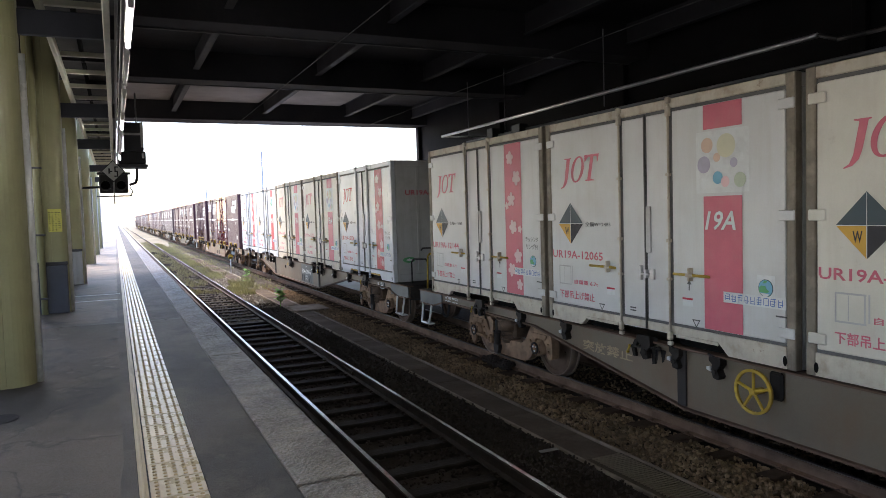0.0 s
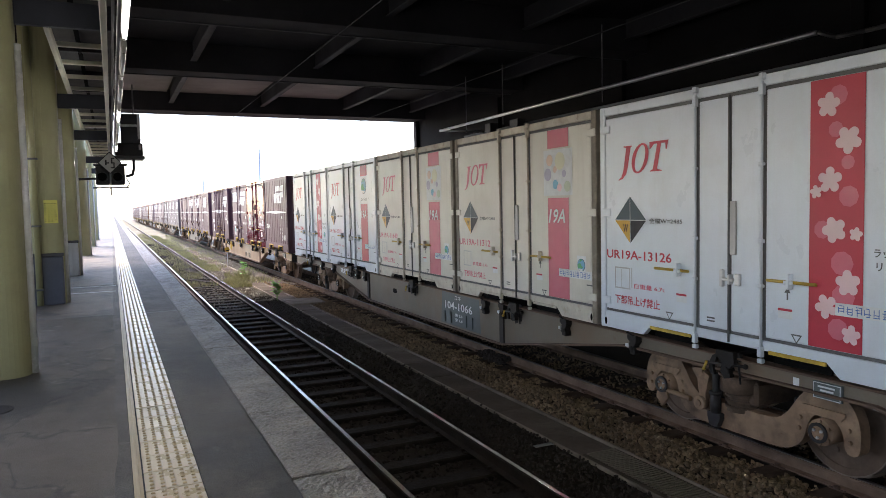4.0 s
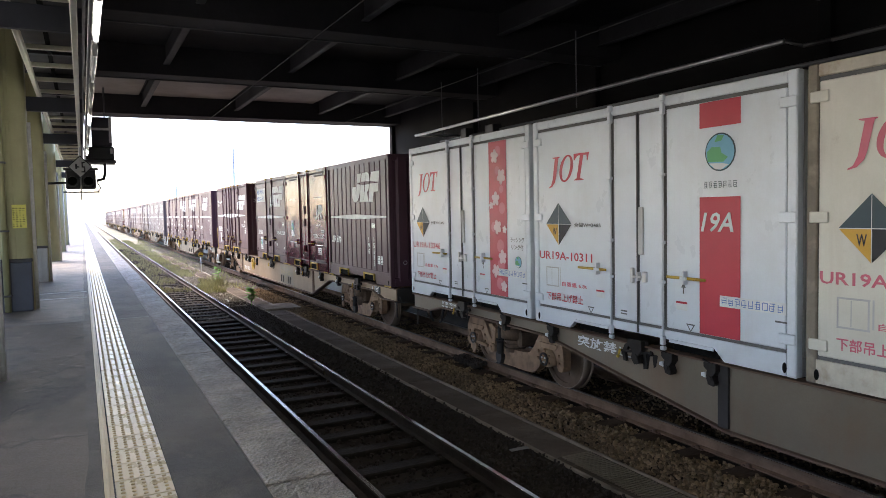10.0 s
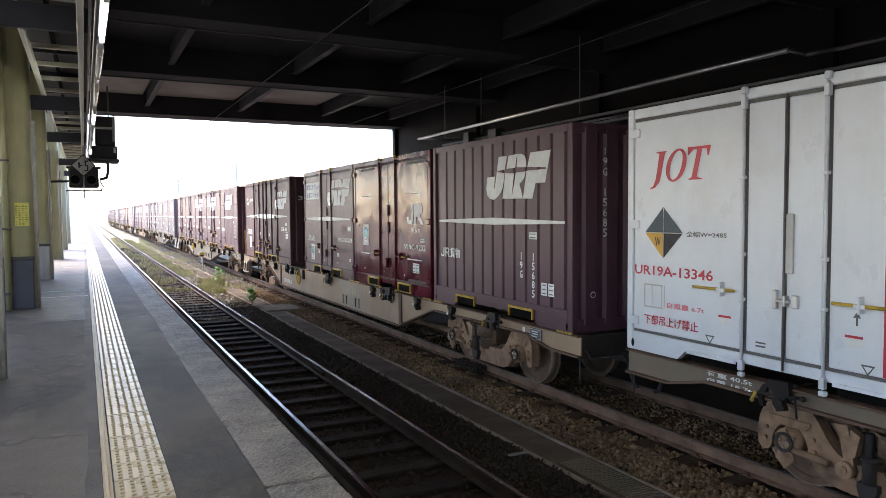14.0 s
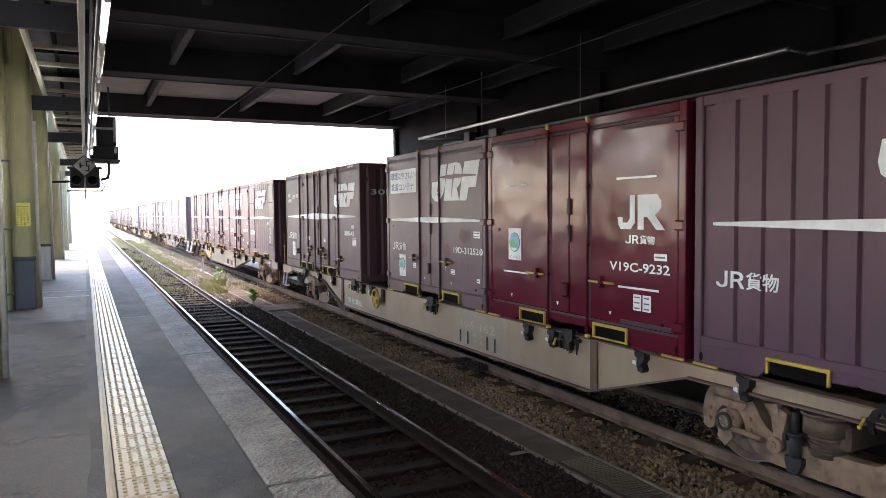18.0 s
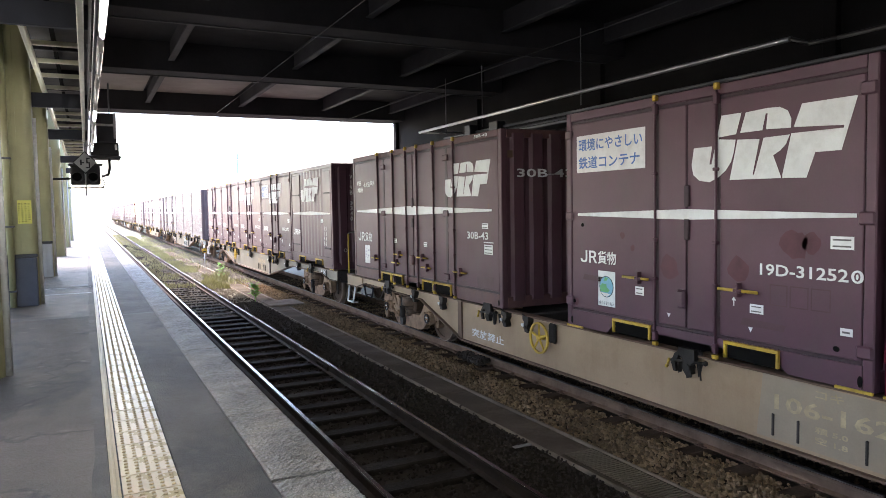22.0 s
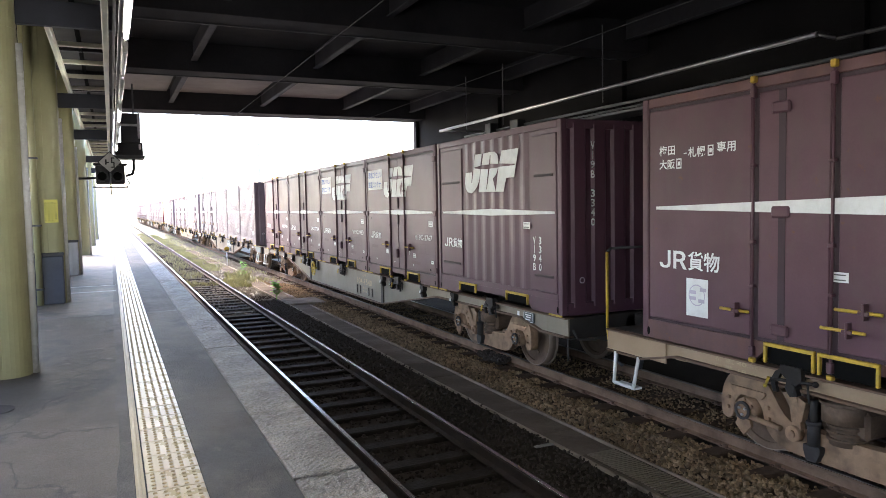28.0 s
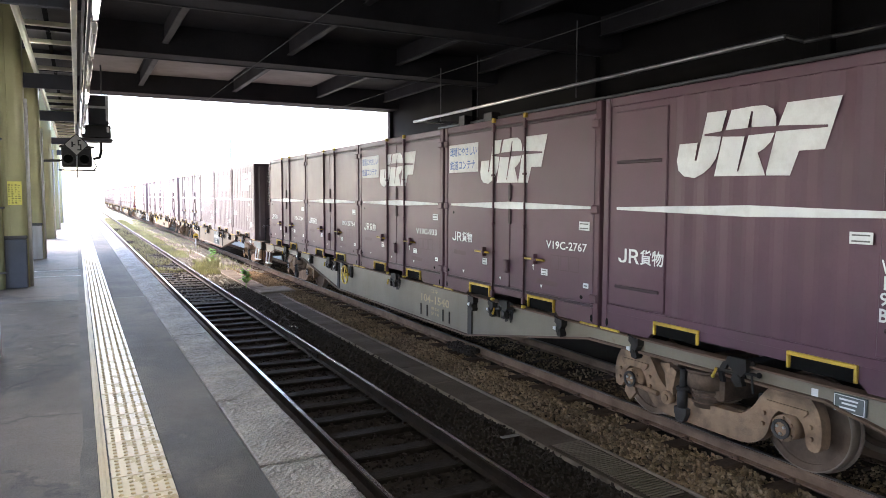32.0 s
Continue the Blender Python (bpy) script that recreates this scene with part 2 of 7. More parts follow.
M = {
    "asphalt": surface("asphalt", (0.17, 0.14, 0.11), 0.62, grain=38, blotch=0.7, var=0.5, bump=0.5, bump_scale=110, spec=0.35, cracks=0.4, patches=(0.075, 0.068, 0.06), speckle=0.25),
    "asphalt_old": surface("asphalt_old", (0.185, 0.152, 0.12), 0.52, grain=38, blotch=1.1, var=0.5, bump=0.3, bump_scale=90, spec=0.5, cracks=0.6, patches=(0.075, 0.068, 0.061), speckle=0.25),
    "asphalt_dark": surface("asphalt_dark", (0.121, 0.10, 0.078), 0.6, grain=38, blotch=0.9, var=0.5, bump=0.3, bump_scale=90, spec=0.32, cracks=0.3, patches=(0.05, 0.045, 0.04), speckle=0.25),
    "asphalt_seam": surface("asphalt_seam", (0.145, 0.124, 0.103), 0.58, grain=38, blotch=1.3, var=0.5, bump=0.3, bump_scale=90, spec=0.35, patches=(0.075, 0.068, 0.06), speckle=0.3),
    "asphalt_worn": surface("asphalt_worn", (0.10, 0.088, 0.076), 0.62, grain=38, blotch=1.3, var=0.5, bump=0.3, bump_scale=90, spec=0.3, cracks=0.4, patches=(0.055, 0.05, 0.045), speckle=0.3),
    "edge_stone": surface("edge_stone", (0.41, 0.36, 0.295), 0.34, grain=45, blotch=2.0, var=0.45, dirt=(0.10, 0.094, 0.088), dirt_amount=0.85, bump=0.9, bump_scale=95, per_object=0.25, speckle=0.75, spec=0.6),
    "concrete": surface("concrete", (0.26, 0.25, 0.235), 0.85, grain=60, blotch=1.0, var=0.3, dirt=(0.09, 0.085, 0.075), dirt_amount=0.6, bump=0.2),
    "concrete_dark": surface("concrete_dark", (0.07, 0.068, 0.065), 0.85, grain=60, blotch=0.8, var=0.3, dirt=(0.03, 0.03, 0.028), dirt_amount=0.6, bump=0.2, spec=0.25),
    "lid": surface("lid", (0.14, 0.112, 0.084), 0.9, grain=60, blotch=2.0, var=0.45, dirt=(0.05, 0.041, 0.032), dirt_amount=0.8, bump=0.25, per_object=0.6, spec=0.1),
    # browner than the tile: the domes' shaded sides are put into this colour
    "tactile_dome": surface("tactile_dome", (0.58, 0.42, 0.20), 0.55, grain=90, blotch=3.0, var=0.25, bump=0.05),
    "tactile": surface("tactile", (0.72, 0.555, 0.31), 0.28, grain=60, blotch=1.2, var=0.10, dirt=(0.40, 0.33, 0.21), dirt_amount=0.35, bump=0.05, per_object=0.3, spec=0.9),
    "guide_cream": surface("guide_cream", (0.52, 0.40, 0.21), 0.42, grain=60, blotch=1.2, var=0.15, dirt=(0.3, 0.24, 0.15), dirt_amount=0.4, bump=0.05, spec=0.8),
    "line_white": surface("line_white", (0.80, 0.80, 0.77), 0.6, grain=60, blotch=3.0, var=0.2, dirt=(0.3, 0.3, 0.29), dirt_amount=0.5, bump=0.05),
    # shaded ballast, also the truly black grit heap; the next is the daylit copy
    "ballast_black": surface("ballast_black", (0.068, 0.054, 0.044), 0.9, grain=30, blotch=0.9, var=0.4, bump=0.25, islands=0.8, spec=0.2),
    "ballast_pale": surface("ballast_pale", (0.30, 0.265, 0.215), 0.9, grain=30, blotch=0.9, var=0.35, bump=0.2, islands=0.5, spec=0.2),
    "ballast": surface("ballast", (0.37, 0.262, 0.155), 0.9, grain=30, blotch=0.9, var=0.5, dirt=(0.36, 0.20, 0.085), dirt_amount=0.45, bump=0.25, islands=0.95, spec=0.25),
    "ballast_floor": surface("ballast_floor", (0.10, 0.072, 0.048), 0.95, grain=60, blotch=0.9, var=0.5, bump=0.6, bump_scale=60, spec=0.1),
    # soil is darkened to carry the platform's shade; soil_far is its daylit copy
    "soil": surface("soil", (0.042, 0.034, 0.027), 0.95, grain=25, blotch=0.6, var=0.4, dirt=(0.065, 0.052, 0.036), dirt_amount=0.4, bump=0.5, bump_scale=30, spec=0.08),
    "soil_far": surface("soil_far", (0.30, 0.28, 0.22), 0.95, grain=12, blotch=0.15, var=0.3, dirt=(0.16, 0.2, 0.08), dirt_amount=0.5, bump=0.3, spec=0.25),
    "rail_side": surface("rail_side", (0.045, 0.032, 0.025), 0.7, 0.2, grain=30, blotch=3, var=0.35, rust=0.6, bump=0.12, spec=0.2),
    "rail_head": surface("rail_head", (0.52, 0.51, 0.50), 0.15, 1.0, grain=60, blotch=4, var=0.08, bump=0.0),
    "rail_dusty": surface("rail_dusty", (0.215, 0.140, 0.096), 0.8, 0.0, grain=30, blotch=3, var=0.4, rust=0.5, bump=0.15, spec=0.12),
    "concrete_dim": surface("concrete_dim", (0.26, 0.215, 0.165), 0.85, grain=50, blotch=1.5, var=0.4, dirt=(0.08, 0.068, 0.055), dirt_amount=0.8, bump=0.2, spec=0.15),
    "rail_head_worn": surface("rail_head_worn", (0.22, 0.19, 0.17), 0.45, 0.8, grain=60, blotch=4, var=0.2, bump=0.03),
    # near-track sleepers, darkened as well for the platform's shade
    "sleeper": surface("sleeper", (0.032, 0.026, 0.021), 0.75, grain=25, blotch=4, var=0.5, bump=0.3, per_object=0.6, spec=0.12),
    "sleeper_brown": surface("sleeper_brown", (0.10, 0.068, 0.048), 0.85, grain=25, blotch=4, var=0.5, bump=0.3, per_object=0.6, spec=0.12),
    "roof_dark": surface("roof_dark", (0.040, 0.039, 0.043), 0.75, grain=20, blotch=0.6, var=0.35, bump=0.05, spec=0.08),
    "roof_panel": surface("roof_panel", (0.20, 0.18, 0.175), 0.8, grain=30, blotch=0.6, var=0.3, dirt=(0.10, 0.08, 0.07), dirt_amount=0.5, bump=0.05),
    "beam_grey": surface("beam_grey", (0.12, 0.122, 0.13), 0.55, grain=30, blotch=1.2, var=0.25, bump=0.05),
    "purlin": surface("purlin", (0.06, 0.06, 0.064), 0.6, grain=30, blotch=1.2, var=0.3, bump=0.05, spec=0.08),
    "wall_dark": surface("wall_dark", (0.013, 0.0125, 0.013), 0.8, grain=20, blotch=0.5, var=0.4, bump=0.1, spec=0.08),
    "cream": surface("cream", (0.39, 0.375, 0.20), 0.36, grain=40, blotch=0.9, var=0.14, dirt=(0.24, 0.225, 0.13), dirt_amount=0.45, streaks=0.2, bump=0.03),
    "cream_light": surface("cream_light", (0.60, 0.58, 0.45), 0.45, grain=40, blotch=1.5, var=0.15, dirt=(0.3, 0.26, 0.18), dirt_amount=0.3, bump=0.03),
    "blue_grey": surface("blue_grey", (0.085, 0.095, 0.125), 0.55, grain=40, blotch=1.5, var=0.2, dirt=(0.05, 0.05, 0.055), dirt_amount=0.4, bump=0.04),
    "steel_white": surface("steel_white", (0.74, 0.75, 0.72), 0.25, grain=40, blotch=2, var=0.1, dirt=(0.3, 0.28, 0.24), dirt_amount=0.25, bump=0.02, spec=0.8),
    "galv": surface("galv", (0.62, 0.62, 0.62), 0.32, 0.85, grain=40, blotch=3, var=0.15, bump=0.03),
    "black_steel": surface("black_steel", (0.02, 0.02, 0.022), 0.5, 0.2, grain=40, blotch=3, var=0.3, bump=0.05),
    "canopy_panel": surface("canopy_panel", (0.045, 0.045, 0.044), 0.7, grain=40, blotch=1.0, var=0.35, dirt=(0.09, 0.08, 0.065), dirt_amount=0.5, bump=0.05),
    "sign_yellow": surface("sign_yellow", (0.74, 0.70, 0.16), 0.5, grain=40, blotch=4, var=0.1, bump=0.02),
    "decal_olive": surface("decal_olive", (0.10, 0.10, 0.04), 0.6, grain=60, blotch=5, var=0.2, bump=0.0),
    "ink": surface("ink", (0.02, 0.02, 0.025), 0.6, grain=60, blotch=5, var=0.2, bump=0.0),
    "tube_lit": glow("tube_lit", (0.95, 1.0, 0.97), 24.0),
    "wall_trim_grey": surface("wall_trim_grey", (0.09, 0.09, 0.095), 0.6, grain=30, blotch=1.5, var=0.3, bump=0.04, spec=0.2),
    "girder_dark": surface("girder_dark", (0.05, 0.054, 0.068), 0.55, grain=40, blotch=1.5, var=0.25, bump=0.03, spec=0.3),
    "tube_dim": glow("tube_dim", (0.95, 1.0, 0.97), 4.0),
    "tube_off": surface("tube_off", (0.66, 0.69, 0.68), 0.3, grain=40, blotch=3, var=0.08, bump=0.0),
    "grass": surface("grass", (0.42, 0.42, 0.20), 0.8, grain=10, blotch=0.5, var=0.35, bump=0.0, islands=0.45),
    "leaf": surface("leaf", (0.17, 0.46, 0.05), 0.5, grain=20, blotch=4, var=0.25, bump=0.05, per_object=0.3),
    # train
    "white_clean": surface("white_clean", (0.665, 0.712, 0.765), 0.30, grain=60, blotch=0.9, var=0.06, dirt=(0.45, 0.44, 0.42), dirt_amount=0.35, streaks=0.15, bump=0.02, dents=0.025),
    "white_cream": surface("white_cream", (0.655, 0.628, 0.55), 0.40, grain=60, blotch=0.8, var=0.07, dirt=(0.44, 0.39, 0.31), dirt_amount=0.35, streaks=0.3, rust=0.15, bump=0.03, dents=0.02),
    "white_rust": surface("white_rust", (0.58, 0.535, 0.44), 0.55, grain=50, blotch=2.8, var=0.2, dirt=(0.26, 0.15, 0.07), dirt_amount=0.75, streaks=0.3, rust=1.0, bump=0.06),
    "post_brown": surface("post_brown", (0.21, 0.175, 0.135), 0.65, grain=50, blotch=2.5, var=0.3, dirt=(0.42, 0.37, 0.29), dirt_amount=0.7, streaks=0.3, rust=1.0, bump=0.06),
    "gasket": surface("gasket", (0.11, 0.11, 0.11), 0.7, grain=40, blotch=3, var=0.2, bump=0.02),
    # grey of the white containers' ends holds their shade; also a plain grey elsewhere
    "end_grey": surface("end_grey", (0.50, 0.50, 0.50), 0.4, grain=50, blotch=0.7, var=0.15, dirt=(0.2, 0.18, 0.15), dirt_amount=0.6, streaks=0.4, bump=0.03),
    "purple": surface("purple", (0.096, 0.045, 0.065), 0.40, grain=50, blotch=0.9, var=0.18, dirt=(0.07, 0.056, 0.056), dirt_amount=0.45, streaks=0.25, bump=0.03, dents=0.014, spec=0.26),
    # two paler purples that put distant lens glare into the paint
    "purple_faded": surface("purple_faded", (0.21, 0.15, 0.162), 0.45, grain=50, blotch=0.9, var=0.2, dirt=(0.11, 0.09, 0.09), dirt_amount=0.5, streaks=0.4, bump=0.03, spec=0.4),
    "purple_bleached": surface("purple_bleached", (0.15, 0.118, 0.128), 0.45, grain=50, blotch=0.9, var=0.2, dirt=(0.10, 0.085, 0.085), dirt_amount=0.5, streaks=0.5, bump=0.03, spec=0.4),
    "purple_touch": surface("purple_touch", (0.085, 0.026, 0.038), 0.5, grain=50, blotch=5.0, var=0.25, bump=0.02, spec=0.3),
    "white_worn": surface("white_worn", (0.63, 0.635, 0.63), 0.40, grain=60, blotch=0.8, var=0.07, dirt=(0.44, 0.41, 0.36), dirt_amount=0.35, streaks=0.3, rust=0.1, bump=0.03, dents=0.02),
    "purple_patch": surface("purple_patch", (0.080, 0.038, 0.048), 0.5, grain=50, blotch=3.0, var=0.2, bump=0.02, spec=0.3),
    "purple_worn": surface("purple_worn", (0.100, 0.048, 0.063), 0.46, grain=50, blotch=0.9, var=0.22, dirt=(0.09, 0.066, 0.06), dirt_amount=0.55, streaks=0.35, rust=0.8, bump=0.03, dents=0.012, spec=0.22),
    "purple_dark": surface("purple_dark", (0.045, 0.026, 0.034), 0.5, grain=50, blotch=0.9, var=0.2, dirt=(0.03, 0.025, 0.025), dirt_amount=0.5, streaks=0.3, bump=0.03, spec=0.2),
    "red": surface("red", (0.103, 0.0085, 0.021), 0.17, grain=60, blotch=0.9, var=0.16, dirt=(0.07, 0.013, 0.022), dirt_amount=0.5, streaks=0.3, bump=0.012, dents=0.034, dent_scale=1.0, spec=0.31),
    "yellow": surface("yellow", (0.52, 0.34, 0.03), 0.55, grain=60, blotch=6, var=0.25, dirt=(0.16, 0.10, 0.04), dirt_amount=0.7, rust=0.5, bump=0.04),
    "decal_white": surface("decal_white", (0.70, 0.72, 0.72), 0.5, grain=70, blotch=3, var=0.1, dirt=(0.40, 0.39, 0.38), dirt_amount=0.5, bump=0.0),
    "decal_pink": surface("decal_pink", (0.62, 0.125, 0.18), 0.45, grain=70, blotch=2, var=0.12, dirt=(0.55, 0.2, 0.22), dirt_amount=0.5, bump=0.0),
    "decal_red": surface("decal_red", (0.50, 0.025, 0.05), 0.4, grain=70, blotch=2, var=0.1, bump=0.0),
    "decal_pale": surface("decal_pale", (0.75, 0.52, 0.54), 0.45, grain=70, blotch=2, var=0.1, bump=0.0),
    "decal_blue": surface("decal_blue", (0.05, 0.14, 0.42), 0.45, grain=70, blotch=2, var=0.1, bump=0.0),
    "decal_teal": surface("decal_teal", (0.025, 0.055, 0.07), 0.45, grain=70, blotch=2, var=0.1, bump=0.0),
    "decal_orange": surface("decal_orange", (0.62, 0.34, 0.03), 0.45, grain=70, blotch=2, var=0.1, bump=0.0),
    "decal_green": surface("decal_green", (0.10, 0.38, 0.16), 0.45, grain=70, blotch=2, var=0.1, bump=0.0),
    "decal_sky": surface("decal_sky", (0.16, 0.42, 0.58), 0.45, grain=70, blotch=2, var=0.1, bump=0.0),
    "decal_lilac": surface("decal_lilac", (0.44, 0.41, 0.52), 0.45, grain=70, blotch=4, var=0.2, bump=0.0),
    "decal_peach": surface("decal_peach", (0.66, 0.47, 0.36), 0.45, grain=70, blotch=4, var=0.15, bump=0.0),
    "decal_lime": surface("decal_lime", (0.53, 0.60, 0.46), 0.45, grain=70, blotch=4, var=0.2, bump=0.0),
    "decal_lemon": surface("decal_lemon", (0.66, 0.64, 0.46), 0.45, grain=70, blotch=2, var=0.15, bump=0.0),
    "wagon_grey": surface("wagon_grey", (0.165, 0.134, 0.098), 0.45, grain=50, blotch=0.7, var=0.22, dirt=(0.17, 0.095, 0.05), dirt_amount=0.7, streaks=0.3, rust=0.4, bump=0.04, spec=0.4),
    "wagon_beige": surface("wagon_beige", (0.335, 0.235, 0.148), 0.42, grain=50, blotch=0.7, var=0.22, dirt=(0.20, 0.12, 0.065), dirt_amount=0.7, streaks=0.25, rust=0.3, bump=0.03, spec=0.4),
    "patch_grey": surface("patch_grey", (0.27, 0.215, 0.155), 0.45, grain=50, blotch=1.5, var=0.2, dirt=(0.30, 0.22, 0.14), dirt_amount=0.6, bump=0.02),
    "purple_rust": surface("purple_rust", (0.108, 0.054, 0.056), 0.55, grain=50, blotch=2.0, var=0.3, dirt=(0.14, 0.062, 0.042), dirt_amount=0.55, streaks=0.3, rust=1.0, bump=0.05, spec=0.3),
    "wagon_green": surface("wagon_green", (0.195, 0.168, 0.126), 0.45, grain=50, blotch=0.7, var=0.22, dirt=(0.14, 0.10, 0.06), dirt_amount=0.65, streaks=0.3, rust=0.3, bump=0.04, spec=0.4),
    "patch_blue": surface("patch_blue", (0.098, 0.118, 0.118), 0.5, grain=50, blotch=1.2, var=0.25, dirt=(0.10, 0.09, 0.075), dirt_amount=0.6, bump=0.02),
    "decal_faded": surface("decal_faded", (0.42, 0.32, 0.19), 0.6, grain=70, blotch=6, var=0.35, dirt=(0.22, 0.18, 0.13), dirt_amount=0.8, bump=0.0),
    "wall_plain": surface("wall_plain", (0.22, 0.22, 0.21), 0.8, grain=30, blotch=0.5, var=0.25, bump=0.05),
    "rust_brown": surface("rust_brown", (0.115, 0.065, 0.04), 0.75, grain=40, blotch=2, var=0.3, bump=0.08),
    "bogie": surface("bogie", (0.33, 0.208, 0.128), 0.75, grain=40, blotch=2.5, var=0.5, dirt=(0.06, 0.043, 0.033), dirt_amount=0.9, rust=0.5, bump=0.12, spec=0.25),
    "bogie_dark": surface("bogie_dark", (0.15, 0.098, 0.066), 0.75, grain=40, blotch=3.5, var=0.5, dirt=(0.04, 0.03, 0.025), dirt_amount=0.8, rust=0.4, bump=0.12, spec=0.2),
    # sheenless near-black: paints the shade in holes and pockets, also lens and tray
    "void": surface("void", (0.006, 0.006, 0.006), 0.9, grain=40, blotch=3, var=0.3, bump=0.0, spec=0.05),
    "grease": surface("grease", (0.016, 0.014, 0.013), 0.6, grain=40, blotch=2.5, var=0.4, bump=0.1, spec=0.2),
    "under": surface("under", (0.036, 0.032, 0.03), 0.7, grain=40, blotch=2.5, var=0.35, bump=0.08, spec=0.3),
    "wheel": surface("wheel", (0.17, 0.112, 0.076), 0.7, 0.0, grain=40, blotch=4, var=0.4, bump=0.06, spec=0.2),
    "tread": surface("tread", (0.26, 0.19, 0.14), 0.5, 0.2, grain=40, blotch=4, var=0.2, bump=0.03),
}


# ---- mesh helpers ----
def box(bm, x0, x1, y0, y1, z0, z1, c=0.0):
    """A box, with its edges chamfered by c."""
    x0, x1, y0, y1, z0, z1 = min(x0, x1), max(x0, x1), min(y0, y1), max(y0, y1), min(z0, z1), max(z0, z1)
    if not c:
        v = [bm.verts.new((x, y, z)) for z in (z0, z1) for y in (y0, y1) for x in (x0, x1)]
        for f in ((0, 2, 3, 1), (4, 5, 7, 6), (0, 1, 5, 4), (2, 6, 7, 3), (0, 4, 6, 2), (1, 3, 7, 5)):
            bm.faces.new([v[i] for i in f])
        return v
    c = min(c, (x1 - x0) / 2.1, (y1 - y0) / 2.1, (z1 - z0) / 2.1)
    vs = {}
    for sx, x in ((-1, x0), (1, x1)):
        for sy, y in ((-1, y0), (1, y1)):
            for sz, z in ((-1, z0), (1, z1)):
                vs[sx, sy, sz, 0] = bm.verts.new((x, y - sy * c, z - sz * c))
                vs[sx, sy, sz, 1] = bm.verts.new((x - sx * c, y, z - sz * c))
                vs[sx, sy, sz, 2] = bm.verts.new((x - sx * c, y - sy * c, z))
    fs = []
    for s in (-1, 1):
        fs.append([vs[s, a, b, 0] for a, b in ((-1, -1), (1, -1), (1, 1), (-1, 1))])
        fs.append([vs[a, s, b, 1] for a, b in ((-1, -1), (1, -1), (1, 1), (-1, 1))])
        fs.append([vs[a, b, s, 2] for a, b in ((-1, -1), (1, -1), (1, 1), (-1, 1))])
        for q in (-1, 1):
            fs.append([vs[s, q, -1, 0], vs[s, q, 1, 0], vs[s, q, 1, 1], vs[s, q, -1, 1]])
            fs.append([vs[s, -1, q, 0], vs[s, 1, q, 0], vs[s, 1, q, 2], vs[s, -1, q, 2]])
            fs.append([vs[-1, s, q, 1], vs[1, s, q, 1], vs[1, s, q, 2], vs[-1, s, q, 2]])
            for r in (-1, 1):
                fs.append([vs[s, q, r, 0], vs[s, q, r, 1], vs[s, q, r, 2]])
    mid = Vector(((x0 + x1) / 2, (y0 + y1) / 2, (z0 + z1) / 2))
    for f in fs:
        n = (f[1].co - f[0].co).cross(f[2].co - f[0].co)
        at = sum((v.co for v in f), Vector()) / len(f)
        bm.faces.new(f if n.dot(at - mid) > 0 else f[::-1])


def cyl(bm, a, b, r, n=12, r2=None):
    a, b = Vector(a), Vector(b)
    d = (b - a).normalized()
    u = d.orthogonal().normalized()
    w = d.cross(u)
    rings = []
    for p, rr in ((a, r), (b, r if r2 is None else r2)):
        rings.append([bm.verts.new(p + rr * (math.cos(2 * math.pi * k / n) * u + math.sin(2 * math.pi * k / n) * w)) for k in range(n)])
    for k in range(n):
        f = bm.faces.new((rings[0][k], rings[0][(k + 1) % n], rings[1][(k + 1) % n], rings[1][k]))
        f.smooth = n > 6
    bm.faces.new(rings[0][::-1])
    bm.faces.new(rings[1])


def pipe(bm, pts, r, n=10):
    for p, q in zip(pts, pts[1:]):
        cyl(bm, p, q, r, n)
    for p in pts[1:-1]:
        ball(bm, p, r * 1.02, n)


def ball(bm, p, r, n=10):
    rows = []
    for i in range(1, n // 2):
        a = math.pi * i / (n // 2)
        rows.append([bm.verts.new((p[0] + r * math.sin(a) * math.cos(2 * math.pi * k / n), p[1] + r * math.sin(a) * math.sin(2 * math.pi * k / n), p[2] + r * math.cos(a))) for k in range(n)])
    top, bot = bm.verts.new((p[0], p[1], p[2] + r)), bm.verts.new((p[0], p[1], p[2] - r))
    for k in range(n):
        j = (k + 1) % n
        bm.faces.new((top, rows[0][k], rows[0][j])).smooth = True
        bm.faces.new((rows[-1][k], bot, rows[-1][j])).smooth = True
        for p0, p1 in zip(rows, rows[1:]):
            bm.faces.new((p0[k], p1[k], p1[j], p0[j])).smooth = True


def prism(bm, pts, lo, hi, axis="x"):
    """A flat outline (counter-clockwise in the plane of the other two axes) given depth from lo to hi along the axis."""
    def at(p, d):
        return {"x": (d, p[0], p[1]), "y": (p[0], d, p[1]), "z": (p[0], p[1], d)}[axis]
    a = [bm.verts.new(at(p, lo)) for p in pts]
    b = [bm.verts.new(at(p, hi)) for p in pts]
    n = len(pts)
    fs = [bm.faces.new(a), bm.faces.new(b[::-1])]
    for k in range(n):
        fs.append(bm.faces.new((a[k], b[k], b[(k + 1) % n], a[(k + 1) % n])))
    bmesh.ops.recalc_face_normals(bm, faces=fs)


